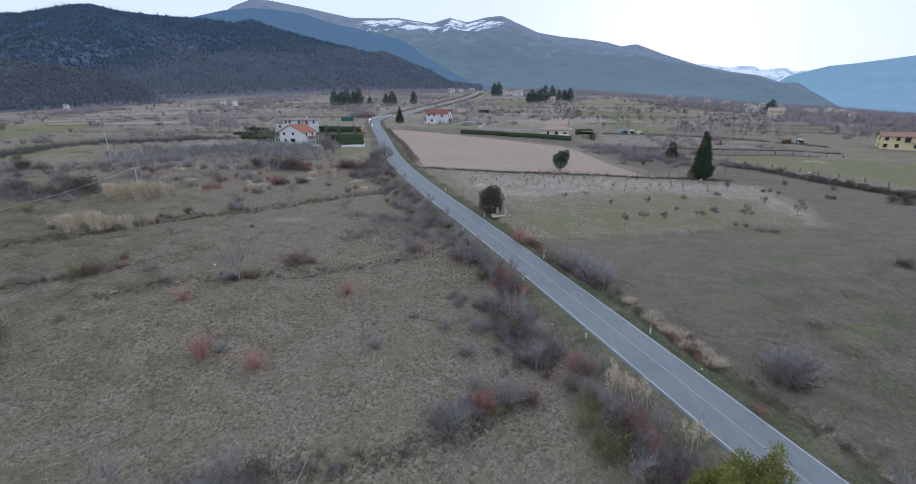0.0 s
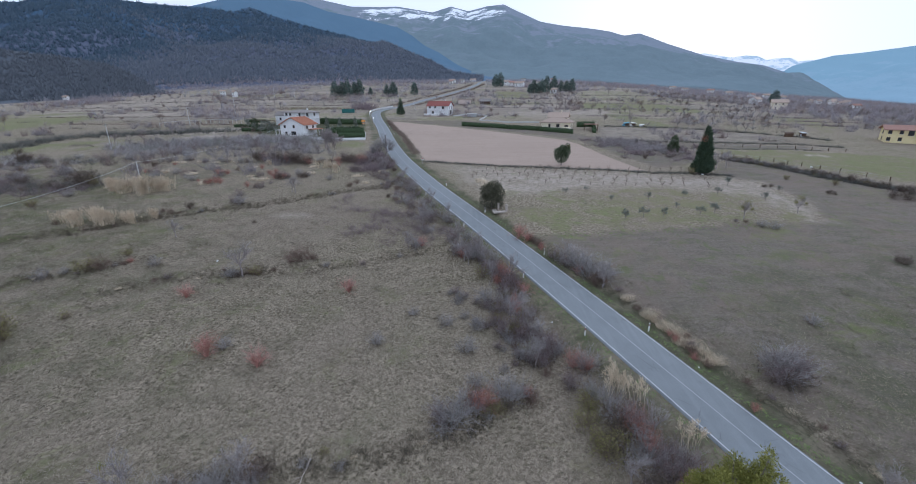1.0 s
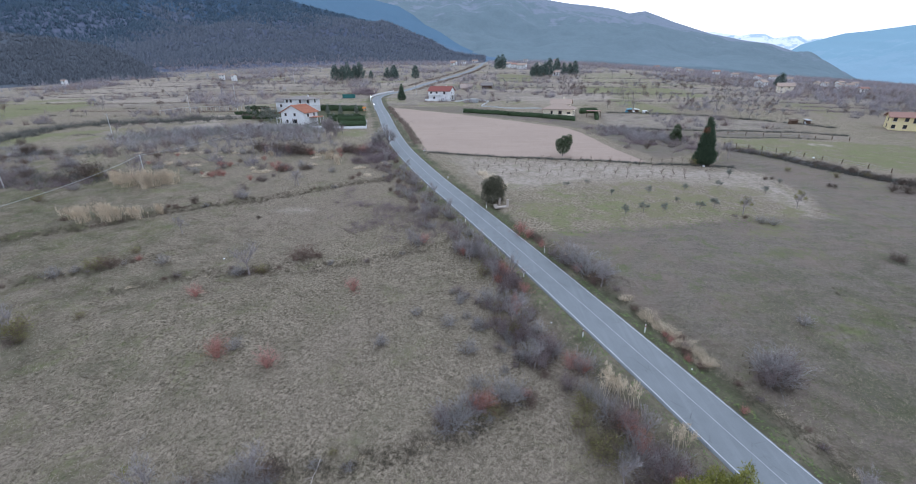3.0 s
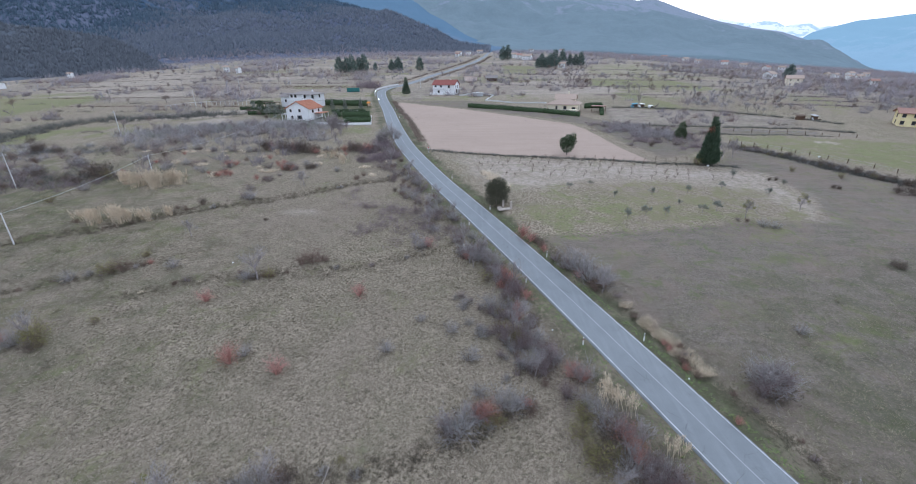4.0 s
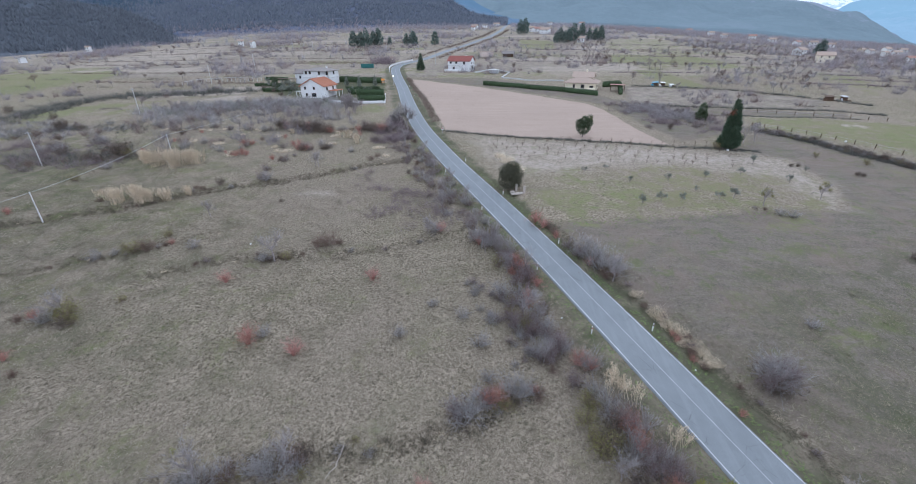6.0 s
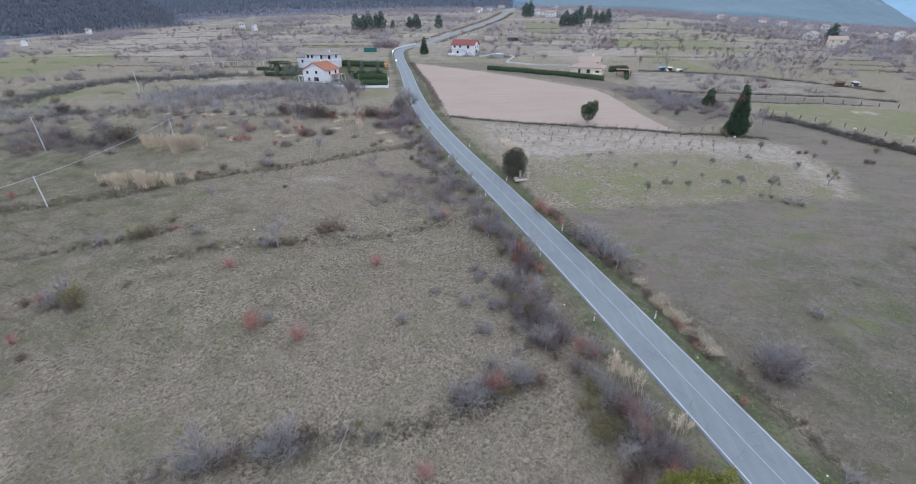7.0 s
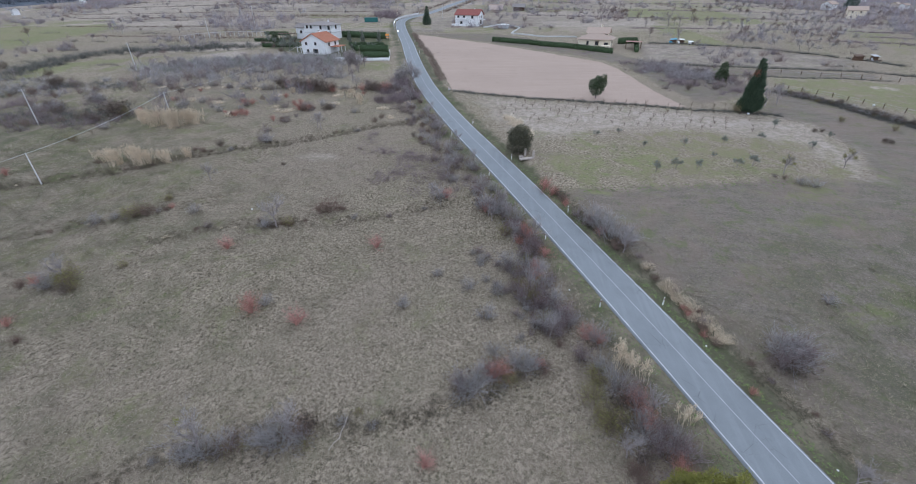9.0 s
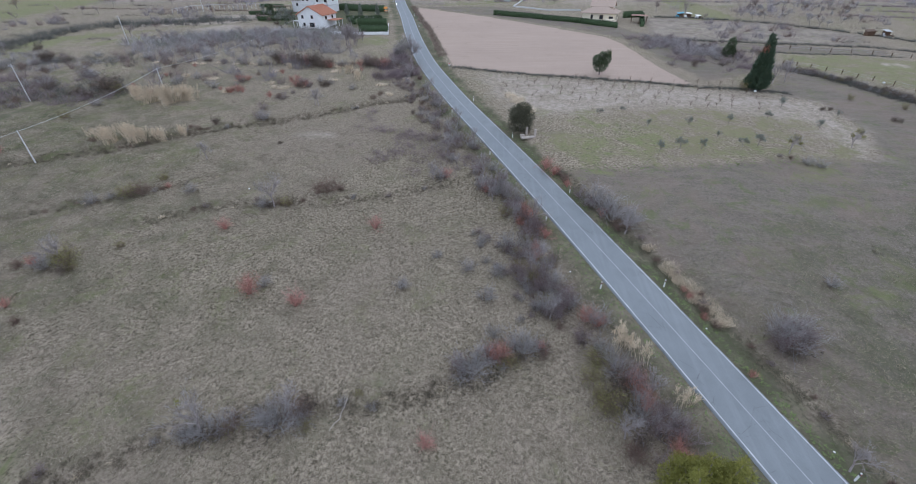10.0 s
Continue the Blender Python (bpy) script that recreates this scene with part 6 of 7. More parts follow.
part("balcony_rail", box_bm(7.0, 0.08, 0.9, -2.6, -5.75, 3.1, 0.02), WHITE_WALL, h3)
part("aerial", pole_bm(0.05, 0.04, 3.6, 6, None, -3.5, 0.5, 8.4), METAL, h3, "thin rooftop aerial")
# cream house with stepped beige roofs
h4 = make_house(42.4, 196.2, -19, 12.4, 11.0, 3.5, 6.4, CREAM_WALL, ROOF_BEIGE, "cream villa with stepped beige hipped roofs behind a hedge", [(0, -2.6, 1.6, 0.9, 1.4), (0, 1.0, 1.6, 1.4, 1.4), (0, 4.6, 0.8, 1.6, 1.8), (1, -2.5, 1.5, 1.2, 1.4), (1, 2.0, 0.6, 1.4, 2.0)], "hip", 0.9, False)
up = part("upper_storey", gable_walls(8.0, 5.4, 5.8, 7.4), CREAM_WALL, h4, at=Matrix.Translation((0.4, 1.4, 0)))
part("upper_roof", gable_roof(bmesh.new(), 8.0, 5.4, 5.85, 7.45, 0.7, 0.18), ROOF_BEIGE, up)
part("upper_chimney", box_bm(0.6, 0.6, 1.5, 1.0, 0.3, 7.0, 0.03), CREAM_WALL, up)
part("porch", box_bm(3.2, 3.0, 2.6, 4.6, -6.6, -0.8, 0.04), CREAM_WALL, h4)
shed = thing("car_port", "open timber car port with a reddish sheet roof", "shed", seat(56.8, 193.5, -14))
part("roof", box_bm(6.0, 4.5, 0.14, 0, 0, 2.5, 0.02), ROOF_DUSTY, shed)
for sx, sy in ((-2.8, -2), (2.8, -2), (-2.8, 2), (2.8, 2)):
    part("post", box_bm(0.14, 0.14, 2.5, sx, sy, 0), TIMBER, shed)
# yellow house on the right
h5 = make_house(161.4, 156.6, -33, 17.0, 9.0, 4.9, 6.1, YELLOW_WALL, ROOF_DUSTY, "yellow two-storey house with a dusty pink-brown roof and balconies", [(0, u, zz, 1.1, 1.3) for u in (-7.5, -4.5, 0.5, 7.0) for zz in (1.0, 3.4)] + [(0, -2.0, 2.9, 1.6, 1.8), (3, 0, 3.2, 1.2, 1.4), (3, 0, 1.0, 1.2, 1.4)], over=0.8)
part("balcony", box_bm(9.0, 1.5, 0.2, 3.5, -5.2, 2.9, 0.03), CONCRETE, h5)
part("balcony_rail", box_bm(9.0, 0.08, 0.9, 3.5, -5.9, 3.1, 0.02), YELLOW_WALL, h5)
# farther houses
rng = np.random.default_rng(77)
WALLS, ROOFS = (WHITE_WALL, WHITE_WALL, WHITE_WALL, CREAM_WALL), (ROOF_DUSTY, ROOF_GREY, ROOF_BEIGE, ROOF_BEIGE)
FAR_LABELS = {0: "small white house with a tiled roof among distant fields", 1: "small white house with a tiled roof among distant fields", 2: "small white house with a tiled roof among distant fields", 3: "small cream house with a tiled roof among distant fields"}
FAR = [(-14.8, 670, 13), (-0.8, 703, 11), (19.7, 840, 16), (58, 600, 12), (63, 590, 15), (70, 556, 17), (88, 437, 10), (120, 900, 13), (175, 880, 14), (236, 780, 14), (290, 820, 14), (350, 838, 15), (304, 656, 12), (298, 608, 11), (344, 628, 13), (337, 573, 12), (335, 524, 11), (237, 364, 13), (243, 372, 9), (213, 302, 14), (352, 524, 10), (382, 540, 12), (345, 447, 9), (336, 426, 9), (359, 426, 9), (314, 383, 7), (284, 324, 7), (410, 500, 11), (430, 505, 10), (-238, 444, 8), (-216, 424, 7), (-357, 336, 8), (-400, 448, 7), (-16, 640, 7)]
for k, (x, y, w) in enumerate(FAR):
    j = 3 if (x, y) in ((213, 302), (345, 447)) else int(rng.integers(0, 4)) % 3
    e = rng.uniform(3.4, 5.2)
    w *= 0.62
    make_house(x, y, rng.uniform(-35, 35), w, w * 0.75, e, e + w * 0.2, WALLS[j], ROOFS[int(rng.integers(0, 4))], FAR_LABELS[j], [(0, -w * 0.25, 1.0, 0.8, 0.9), (0, w * 0.2, 1.0, 0.8, 0.9), (0, -w * 0.25, e - 1.5, 0.8, 0.9), (0, w * 0.2, e - 1.5, 0.8, 0.9)], chimney=False, ribs=False)
barn = thing("barn", "low stone barn with a pale wall among bare fields", "barn", seat(1.5, 328.5, 5))
part("wall", box_bm(9, 6, 3.6, 0, 0, -0.6, 0.05), PINK_WALL, barn)
part("roof", box_bm(9.6, 6.6, 0.2, 0, 0, 3.0, 0.05), ROOF_BEIGE, barn)
hut = thing("hut", "dark open shed with a sloping sheet roof", "shed", seat(16.7, 325.4, -8))
part("wall", box_bm(7, 4, 2.6, 0, 0, -0.4), TIMBER, hut)
part("roof", gable_roof(bmesh.new(), 8, 5, 2.2, 3.8, 0.4), ROOF_GREY, hut)
for x, y, m, lab in ((77.0, 206.8, BLUE_SHEET, "low shed under a blue plastic sheet"), (80.0, 205.8, PLASTIC_WHITE, "low shed under a white plastic sheet"), (83.4, 204.4, PLASTIC_WHITE, "low shed with a pale sheet roof"), (132.8, 171, METAL, "low shed with a pale metal roof"), (128, 171.6, TIMBER, "dark low timber shed at a field edge")):
    s = thing("shed", lab, "shed", seat(x, y, rng.uniform(-20, 20)))
    w, h = rng.uniform(1.6, 2.6), rng.uniform(0.9, 1.5)
    part("wall", box_bm(w, 1.6, h + 0.3, 0, 0, -0.3, 0.03), TIMBER, s)
    part("roof", box_bm(w + 0.5, 2.2, 0.1, 0, 0, 0, 0.02), m, s, at=pose(0, 0, h + 0.12, rng.uniform(5, 14), rng.uniform(-8, 8), rng.uniform(-12, 12)))
    part("leaning_sheet", box_bm(1.3, 0.06, 1.2, 0, 0, 0, 0.01), m, s, at=pose(-0.6 * w, -1.15, -0.1, -22, 0, rng.uniform(-25, 25)))
    part("board_pile", box_bm(1.5, 0.7, 0.4, 0.8 * w, -0.6, -0.05, 0.03), TIMBER, s)
bin_ = thing("skip_container", "teal metal waste container beside the road", "container", seat(-70.2, 272.5, 8))
part("body", box_bm(7.5, 2.4, 2.1, 0, 0, 0, 0.12), GREEN_PAINT, bin_)
part("lid", box_bm(7.6, 2.5, 0.15, 0, 0, 2.12, 0.03), GREEN_PAINT, bin_)


# ---- garden walls and hedges ----
def hedge_box(x0, y0, x1, y1, h, d, seed, label="clipped dark green boundary hedge", mat=None):
    r = np.random.default_rng(seed)
    ln = math.hypot(x1 - x0, y1 - y0)
    n = int(ln * 130)
    t = r.random(n)
    u, v = r.uniform(-d / 2, d / 2, n), r.uniform(0, h, n)
    face = r.integers(0, 3, n)
    u = np.where(face == 0, -d / 2, np.where(face == 1, d / 2, u))
    v = np.where(face == 2, h, v)
    nx, ny = -(y1 - y0) / ln, (x1 - x0) / ln
    X, Y = x0 + (x1 - x0) * t + nx * u, y0 + (y1 - y0) * t + ny * u
    C = np.stack([X, Y, ground_z(X, Y) + v], -1) + r.normal(0, 0.06, (n, 3))
    ob = thing("hedge", label, "hedge")
    put("foliage", mesh_from("foliage", *leaves(r, C, 0.24, 1.2), mat or HEDGE), ob)
    k = max(int(ln / 1.5), 2)
    P = np.stack([np.linspace(x0, x1, k), np.linspace(y0, y1, k)], -1)
    z = ground_z(P[:, 0], P[:, 1])
    off = np.array([nx, ny]) * d * 0.42
    V = np.stack([np.concatenate([P + off * q, (z + t)[:, None]], 1) for q, t in ((-1, -0.1), (-1, h * 0.93), (1, h * 0.93), (1, -0.1))], 1)
    idx = np.arange(k * 4).reshape(-1, 4)
    F = np.concatenate([np.stack([idx[:-1, a], idx[:-1, b], idx[1:, b], idx[1:, a]], -1) for a, b in ((0, 1), (1, 2), (2, 3), (3, 0))] + [idx[:1, ::-1], idx[-1:]])
    put("inner_growth", mesh_from("inner_growth", V.reshape(-1, 3), F, HEDGE), ob)
    return ob


for i, (a, b, c, d, h, w) in enumerate(((-48.4, 169.8, -37.8, 169.4, 2.2, 1.4), (-58, 191, -54, 184, 1.5, 1.2), (-52.6, 182.8, -41.2, 182.8, 2.4, 1.3), (-62, 199, -46.5, 198.5, 0.9, 1.0), (-71.0, 219.5, -49.2, 215.5, 2.5, 1.2), (-97, 191.6, -82, 193.4, 1.3, 1.2), (-108, 207, -94, 206.5, 1.2, 1.2), (-112, 226, -100, 225.5, 1.3, 1.2), (0.0, 209.8, 20.1, 199.6, 1.7, 1.2), (20.1, 199.6, 34.2, 191.6, 1.7, 1.2), (34.2, 191.6, 45.9, 181.6, 1.7, 1.2), (53.4, 204, 61.5, 206.7, 2.2, 1.3), (61.5, 206.7, 55.6, 184, 1.7, 1.2))):
    hedge_box(a, b, c, d, h, w, 40 + i)
for x, y in ((-64, 207), (-57.5, 205.5), (-50.5, 207)):
    ob = make_evergreen(int(x) + 200, [(0, 0, 0.9 + 0.8 * k, 1.0 * (1 - k / 5), 1.0 * (1 - k / 5), 0.8) for k in range(5)], 700, 0.25, LEAF_OLIVE, "garden_cypress", "small blue-grey garden cypress on a lawn", 0.1, 3.6)
    ob.matrix_basis = seat(x, y)
for x, y, s in ((-91, 201, 1.2), (-95, 199, 1.0), (-86, 197, 1.3), (-99, 202, 1.0), (-48, 187, 0.9), (-51, 190, 0.8), (-57, 192, 0.8), (-82, 188, 1.2), (-85, 184, 1.1), (-104, 212, 1.1)):
    plant("olive", x, y, 1.5 * s)
ob = make_evergreen(55, [(0, 0, 1.5, 1.5, 1.5, 1.5), (0.2, 0, 3.0, 1.1, 1.1, 1.3)], 900, 0.3, LEAF_DARK, "garden_tree", "round dark evergreen in the house garden", 0.12, 2.6)
ob.matrix_basis = seat(-97, 204)


def low_wall(points, h, w, label, mat, name="garden_wall"):
    """A coped wall along a line of the plan."""
    P = []
    for (x0, y0), (x1, y1) in zip(points, points[1:]):
        k = max(int(math.hypot(x1 - x0, y1 - y0) / 1.5), 1)
        P += [(x0 + (x1 - x0) * i / k, y0 + (y1 - y0) * i / k) for i in range(k)]
    P = np.array(P + [points[-1]])
    T = np.gradient(P, axis=0)
    T /= np.linalg.norm(T, axis=1, keepdims=True)
    N = np.stack([-T[:, 1], T[:, 0]], -1)
    z = ground_z(P[:, 0], P[:, 1])

    def band(wide, lo, hi):
        V = np.stack([np.concatenate([P + N * s * wide, (z + t)[:, None]], 1) for s, t in ((-0.5, lo), (-0.5, hi), (0.5, hi), (0.5, lo))], 1)
        idx = np.arange(len(P) * 4).reshape(-1, 4)
        F = np.concatenate([np.stack([idx[:-1, a], idx[:-1, b], idx[1:, b], idx[1:, a]], -1) for a, b in ((0, 1), (1, 2), (2, 3), (3, 0))] + [idx[:1, ::-1], idx[-1:]])
        return V.reshape(-1, 3), F

    ob = tagged(put(name, mesh_from(name, *band(w, -0.4, h), mat)), label, "wall", kind="structure")
    put("coping", mesh_from("coping", *band(w + 0.1, h + 0.003, h + 0.08), CONCRETE), ob)
    return ob


low_wall([(-58, 165.4), (-37.0, 165.0)], 0.9, 0.25, "low white garden wall before the hedge", WHITE_WALL)
low_wall([(-37.0, 165.3), (-40.6, 183)], 0.7, 0.25, "low white garden wall beside the road", WHITE_WALL)
yy = np.linspace(254, 306, 27)
low_wall([(float(road_x(v)) - 3.6, float(v)) for v in yy], 0.85, 0.3, "white parapet round the outside of the bend", CONCRETE, "parapet")
low_wall([(-5, 250), (5.5, 262), (14.0, 250.5)], 0.6, 0.25, "low pale garden wall", CONCRETE)
low_wall([(14.2, 250), (9.0, 231), (22, 222.5), (38.6, 220)], 0.5, 0.25, "low pale garden wall", CONCRETE)
tank = thing("water_tank", "pale blue-grey square tank in a yard", "tank", seat(5.5, 249, -15))
part("body", box_bm(5, 3, 1.8, 0, 0, 0, 0.1), METAL, tank)
part("lid", box_bm(5.1, 3.1, 0.12, 0, 0, 1.82, 0.03), PLASTIC_WHITE, tank)
for pts in ([(-139.9, 215.8), (-129.0, 220.1), (-109.9, 222.0)], [(-139.9, 215.8), (-143.5, 206.5)]):
    rack = thing("trellis", "row of pale vine posts with a top rail", "trellis", group="pale trellis rows")
    for (x0, y0), (x1, y1) in zip(pts, pts[1:]):
        k = max(int(math.hypot(x1 - x0, y1 - y0) / 2.0), 1)
        for i in range(k + 1):
            x, y = x0 + (x1 - x0) * i / k, y0 + (y1 - y0) * i / k
            part("post", pole_bm(0.11, 0.09, 2.1, 6), CONCRETE, rack, at=pose(x, y, float(ground_z(x, y)) - 0.1, 2 * math.sin(x), 2 * math.cos(y), 0))
        ends = [Vector((a, b, float(ground_z(a, b)) + 1.95)) for a, b in ((x0, y0), (x1, y1))]
        rail = mesh_from("rail", *tubes(np.array([ends[0]]), np.array([ends[1]]), [0.08], [0.08], 5), CONCRETE)
        put("rail", rail, rack)
pergola = thing("pergola", "long low dark timber pergola in the garden", "pergola", seat(-96, 212.6, 4))
part("roof", box_bm(11.0, 3.6, 0.14, 0, 0, 2.35, 0.03), TIMBER, pergola)
for sx in (-5.2, -1.7, 1.7, 5.2):
    for sy in (-1.6, 1.6):
        part("post", box_bm(0.16, 0.16, 2.55, sx, sy, -0.2), TIMBER, pergola)
kiosk = thing("shrine", "small pale roadside shrine with a pointed roof", "shrine", seat(-60.5, 297, 0))
part("wall", box_bm(2.2, 2.2, 2.8, 0, 0, -0.3, 0.04), CREAM_WALL, kiosk)
part("roof", gable_roof(bmesh.new(), 2.3, 2.3, 2.5, 3.6, 0.2, 0.12), ROOF_BEIGE, kiosk)
toy = thing("play_tower", "orange garden play tower", "play tower", seat(-47.7, 211.5))
for sx, sy in ((-0.6, -0.6), (0.6, -0.6), (-0.6, 0.6), (0.6, 0.6)):
    part("post", box_bm(0.1, 0.1, 2.0, sx, sy, 0), TIMBER, toy)
part("roof", gable_roof(bmesh.new(), 1.3, 1.3, 2.0, 2.6, 0.1, 0.08), ORANGE_PAINT, toy)
part("platform", box_bm(1.4, 1.4, 0.1, 0, 0, 1.1), ORANGE_PAINT, toy)


# ---- poles, cables, signs and small things ----
def utility_pole(x, y, h, lean=0.0, arms=True):
    ob = thing("utility_pole", "slender pale concrete utility pole in a field", "pole", seat(x, y, 20, 1, 0.1, lean), "utility poles")
    part("shaft", pole_bm(0.125, 0.085, h + 0.1, 10), CONCRETE, ob)
    if arms:
        arm = part("crossarm", box_bm(1.1, 0.09, 0.09, 0, 0, h - 0.35, 0.01), METAL, ob)
        for sx in (-0.48, 0.48):
            part("insulator", pole_bm(0.045, 0.03, 0.16, 8, None, sx, 0, h - 0.26), PLASTIC_WHITE, arm)
    part("cap", pole_bm(0.09, 0.05, 0.06, 10, None, 0, 0, h + 0.1), METAL, ob)
    return ob


utility_pole(-105.1, 92.9, 8.0)
utility_pole(-77.8, 64.6, 5.7, arms=False)
utility_pole(-119.5, 145.5, 8.4)
utility_pole(-76.0, 98.5, 6.0, arms=False)
for x, y in ((-133, 213), (-139, 270), (-160, 380), (-142, 378)):
    utility_pole(x, y, 8.5)
utility_pole(-30.6, 288, 8.0)


def cable(p, q, sag, name="overhead_cable"):
    cu = bpy.data.curves.new(name, "CURVE")
    cu.dimensions, cu.bevel_depth, cu.bevel_resolution = "3D", 0.024, 1
    sp = cu.splines.new("POLY")
    sp.points.add(20)
    for k in range(21):
        t = k / 20
        sp.points[k].co = (p[0] + (q[0] - p[0]) * t, p[1] + (q[1] - p[1]) * t, p[2] + (q[2] - p[2]) * t - 4 * sag * t * (1 - t), 1)
    cu.materials.append(WIRE)
    return tagged(new(name, cu), "pale sagging overhead cable between field poles", "cable")


def top_of(x, y, h):
    return (x, y, float(ground_z(x, y)) + h)


cable(top_of(-77.8, 64.6, 5.6), top_of(-76.0, 98.5, 5.9), 0.7)
cable(top_of(-76.0, 98.5, 5.9), top_of(-74.6, 176, 3.2), 1.6)
cable(top_of(-95, 30, 6.0), top_of(-77.8, 64.6, 5.6), 0.8)


def delineator(x, y):
    ob = thing("marker_post", "white plastic roadside marker post with a dark band", "road marker", seat(x, y, 20), "roadside marker posts")
    bm = bmesh.new()
    bmesh.ops.create_cone(bm, cap_ends=True, segments=3, radius1=0.09, radius2=0.085, depth=1.0, matrix=Matrix.Translation((0, 0, 0.5)))
    bmesh.ops.bevel(bm, geom=list(bm.edges), offset=0.012, segments=1, affect="EDGES")
    part("post", bm, PLASTIC_WHITE, ob)
    part("band", pole_bm(0.092, 0.092, 0.2, 3, None, 0, 0, 0.7), PLASTIC_BLACK, ob)
    part("reflector", box_bm(0.05, 0.02, 0.12, 0, -0.055, 0.74), PLASTIC_RED, ob)


for y, s in ((39.0, 3.15), (58.3, 3.2), (77, 3.2), (96, 3.2), (19.5, 3.2), (38.2, -3.6), (51.0, -3.3), (70, -3.3), (89, -3.3), (180, 3.3), (205, 3.3)):
    delineator(float(road_x(y)) + s * 1.07, y)
sign = thing("road_sign", "small red and white roadside sign on a thin post", "road sign", seat(-11.2, 121.4, 15))
part("post", pole_bm(0.035, 0.035, 1.5, 8), METAL, sign)
part("plate", box_bm(0.55, 0.04, 0.55, 0, -0.05, 1.05, 0.015), PLASTIC_WHITE, sign)
part("border", box_bm(0.42, 0.02, 0.2, 0, -0.085, 1.36, 0.005), PLASTIC_RED, sign)

LAMP_ON = bpy.data.materials.new("lit_lamp_globe")
LAMP_ON.use_nodes = True
lb = LAMP_ON.node_tree.nodes["Principled BSDF"]
lb.inputs["Base Color"].default_value = (1, 0.95, 0.85, 1)
lb.inputs["Emission Color"].default_value = (1, 0.9, 0.72, 1)
lb.inputs["Emission Strength"].default_value = 6.0
for x, y in ((-50.6, 243), (-42.6, 211)):
    lamp = thing("street_lamp", "slim street lamp with a lit round globe", "street lamp", seat(x, y), "street lamps at the bend")
    part("pole", pole_bm(0.06, 0.045, 3.6, 8), METAL, lamp)
    bm = bmesh.new()
    bmesh.ops.create_uvsphere(bm, u_segments=12, v_segments=8, radius=0.22, matrix=Matrix.Translation((0, 0, 3.78)))
    part("globe", bm, LAMP_ON, lamp, "lit globe")

# stone remains beside the juniper
ruin = thing("stone_remains", "two pale stone pillars and broken slabs beside the juniper", "ruin", seat(8.0, 78.0, 20))
part("pillar", box_bm(0.35, 0.35, 1.5, -0.5, 1.2, -0.1, 0.04), STONE, ruin)
part("pillar", box_bm(0.38, 0.36, 1.6, 0.3, -0.7, -0.1, 0.04), STONE, ruin)
part("slab", box_bm(2.6, 0.8, 0.28, -1.0, -0.6, -0.05, 0.06), STONE, ruin)
part("slab", box_bm(1.3, 0.9, 0.2, 2.2, 0.5, -0.05, 0.06), STONE, ruin)
part("slab", box_bm(0.8, 0.6, 0.35, -1.6, 0.5, -0.05, 0.06), STONE, ruin)


def fence(points, label, step=3.0, h=1.05):
    ob = thing("fence", label, "fence")
    tops = []
    for (x0, y0), (x1, y1) in zip(points, points[1:]):
        k = max(int(math.hypot(x1 - x0, y1 - y0) / step), 1)
        for i in range(k):
            x, y = x0 + (x1 - x0) * i / k, y0 + (y1 - y0) * i / k
            z = float(ground_z(x, y))
            part("post", pole_bm(0.10, 0.08, h + 0.1, 6), TIMBER, ob, at=pose(x, y, z - 0.1, 4 * math.sin(x), 3 * math.cos(y * 3), 0))
            tops.append((x, y, z))
    T = np.array(tops)
    for f in (0.45, 0.9):
        Q = T + np.array([0, 0, h * f])
        put("wire_strand", mesh_from("wire_strand", *tubes(Q[:-1], Q[1:], np.full(len(Q) - 1, 0.012), np.full(len(Q) - 1, 0.012)), METAL), ob)["kind"] = "stuff"
    return ob


fence([(78.4, 130), (83.5, 126.4), (87.4, 120.2), (91.2, 114.9), (95.2, 107.3), (97.8, 102.7), (102, 95)], "wire fence with dark timber posts along a green field")
fence([(86, 152), (95.7, 148), (110.4, 143.6), (126, 136)], "wire fence with dark timber posts along a green field", 4.0)
fence([(-134.9, 186), (-118, 190), (-100, 194)], "row of pale stakes along a field edge", 3.0, 1.2)

# fallen branch and bits of litter
branch = thing("fallen_branch", "bleached fallen branch lying in dry grass", "branch")
bp = [(-10.9, 23.7), (-11.05, 23.1), (-11.2, 22.6), (-11.15, 22.1), (-11.5, 21.6), (-11.7, 21.0)]
Q = np.array([(x, y, float(ground_z(x, y)) + 0.16 + 0.05 * math.sin(3 * y)) for x, y in bp])
part_me = mesh_from("limb", *tubes(Q[:-1], Q[1:], np.linspace(0.055, 0.03, 5), np.linspace(0.05, 0.022, 5), 6), STONE, True)
put("limb", part_me, branch, "pale bare wood")
Q2 = np.array([Q[2], Q[2] + np.array([-0.3, -0.25, 0.12]), Q[2] + np.array([-0.5, -0.6, 0.1])])
put("side_twig", mesh_from("side_twig", *tubes(Q2[:-1], Q2[1:], [0.025, 0.018], [0.018, 0.01], 5), STONE, True), branch)
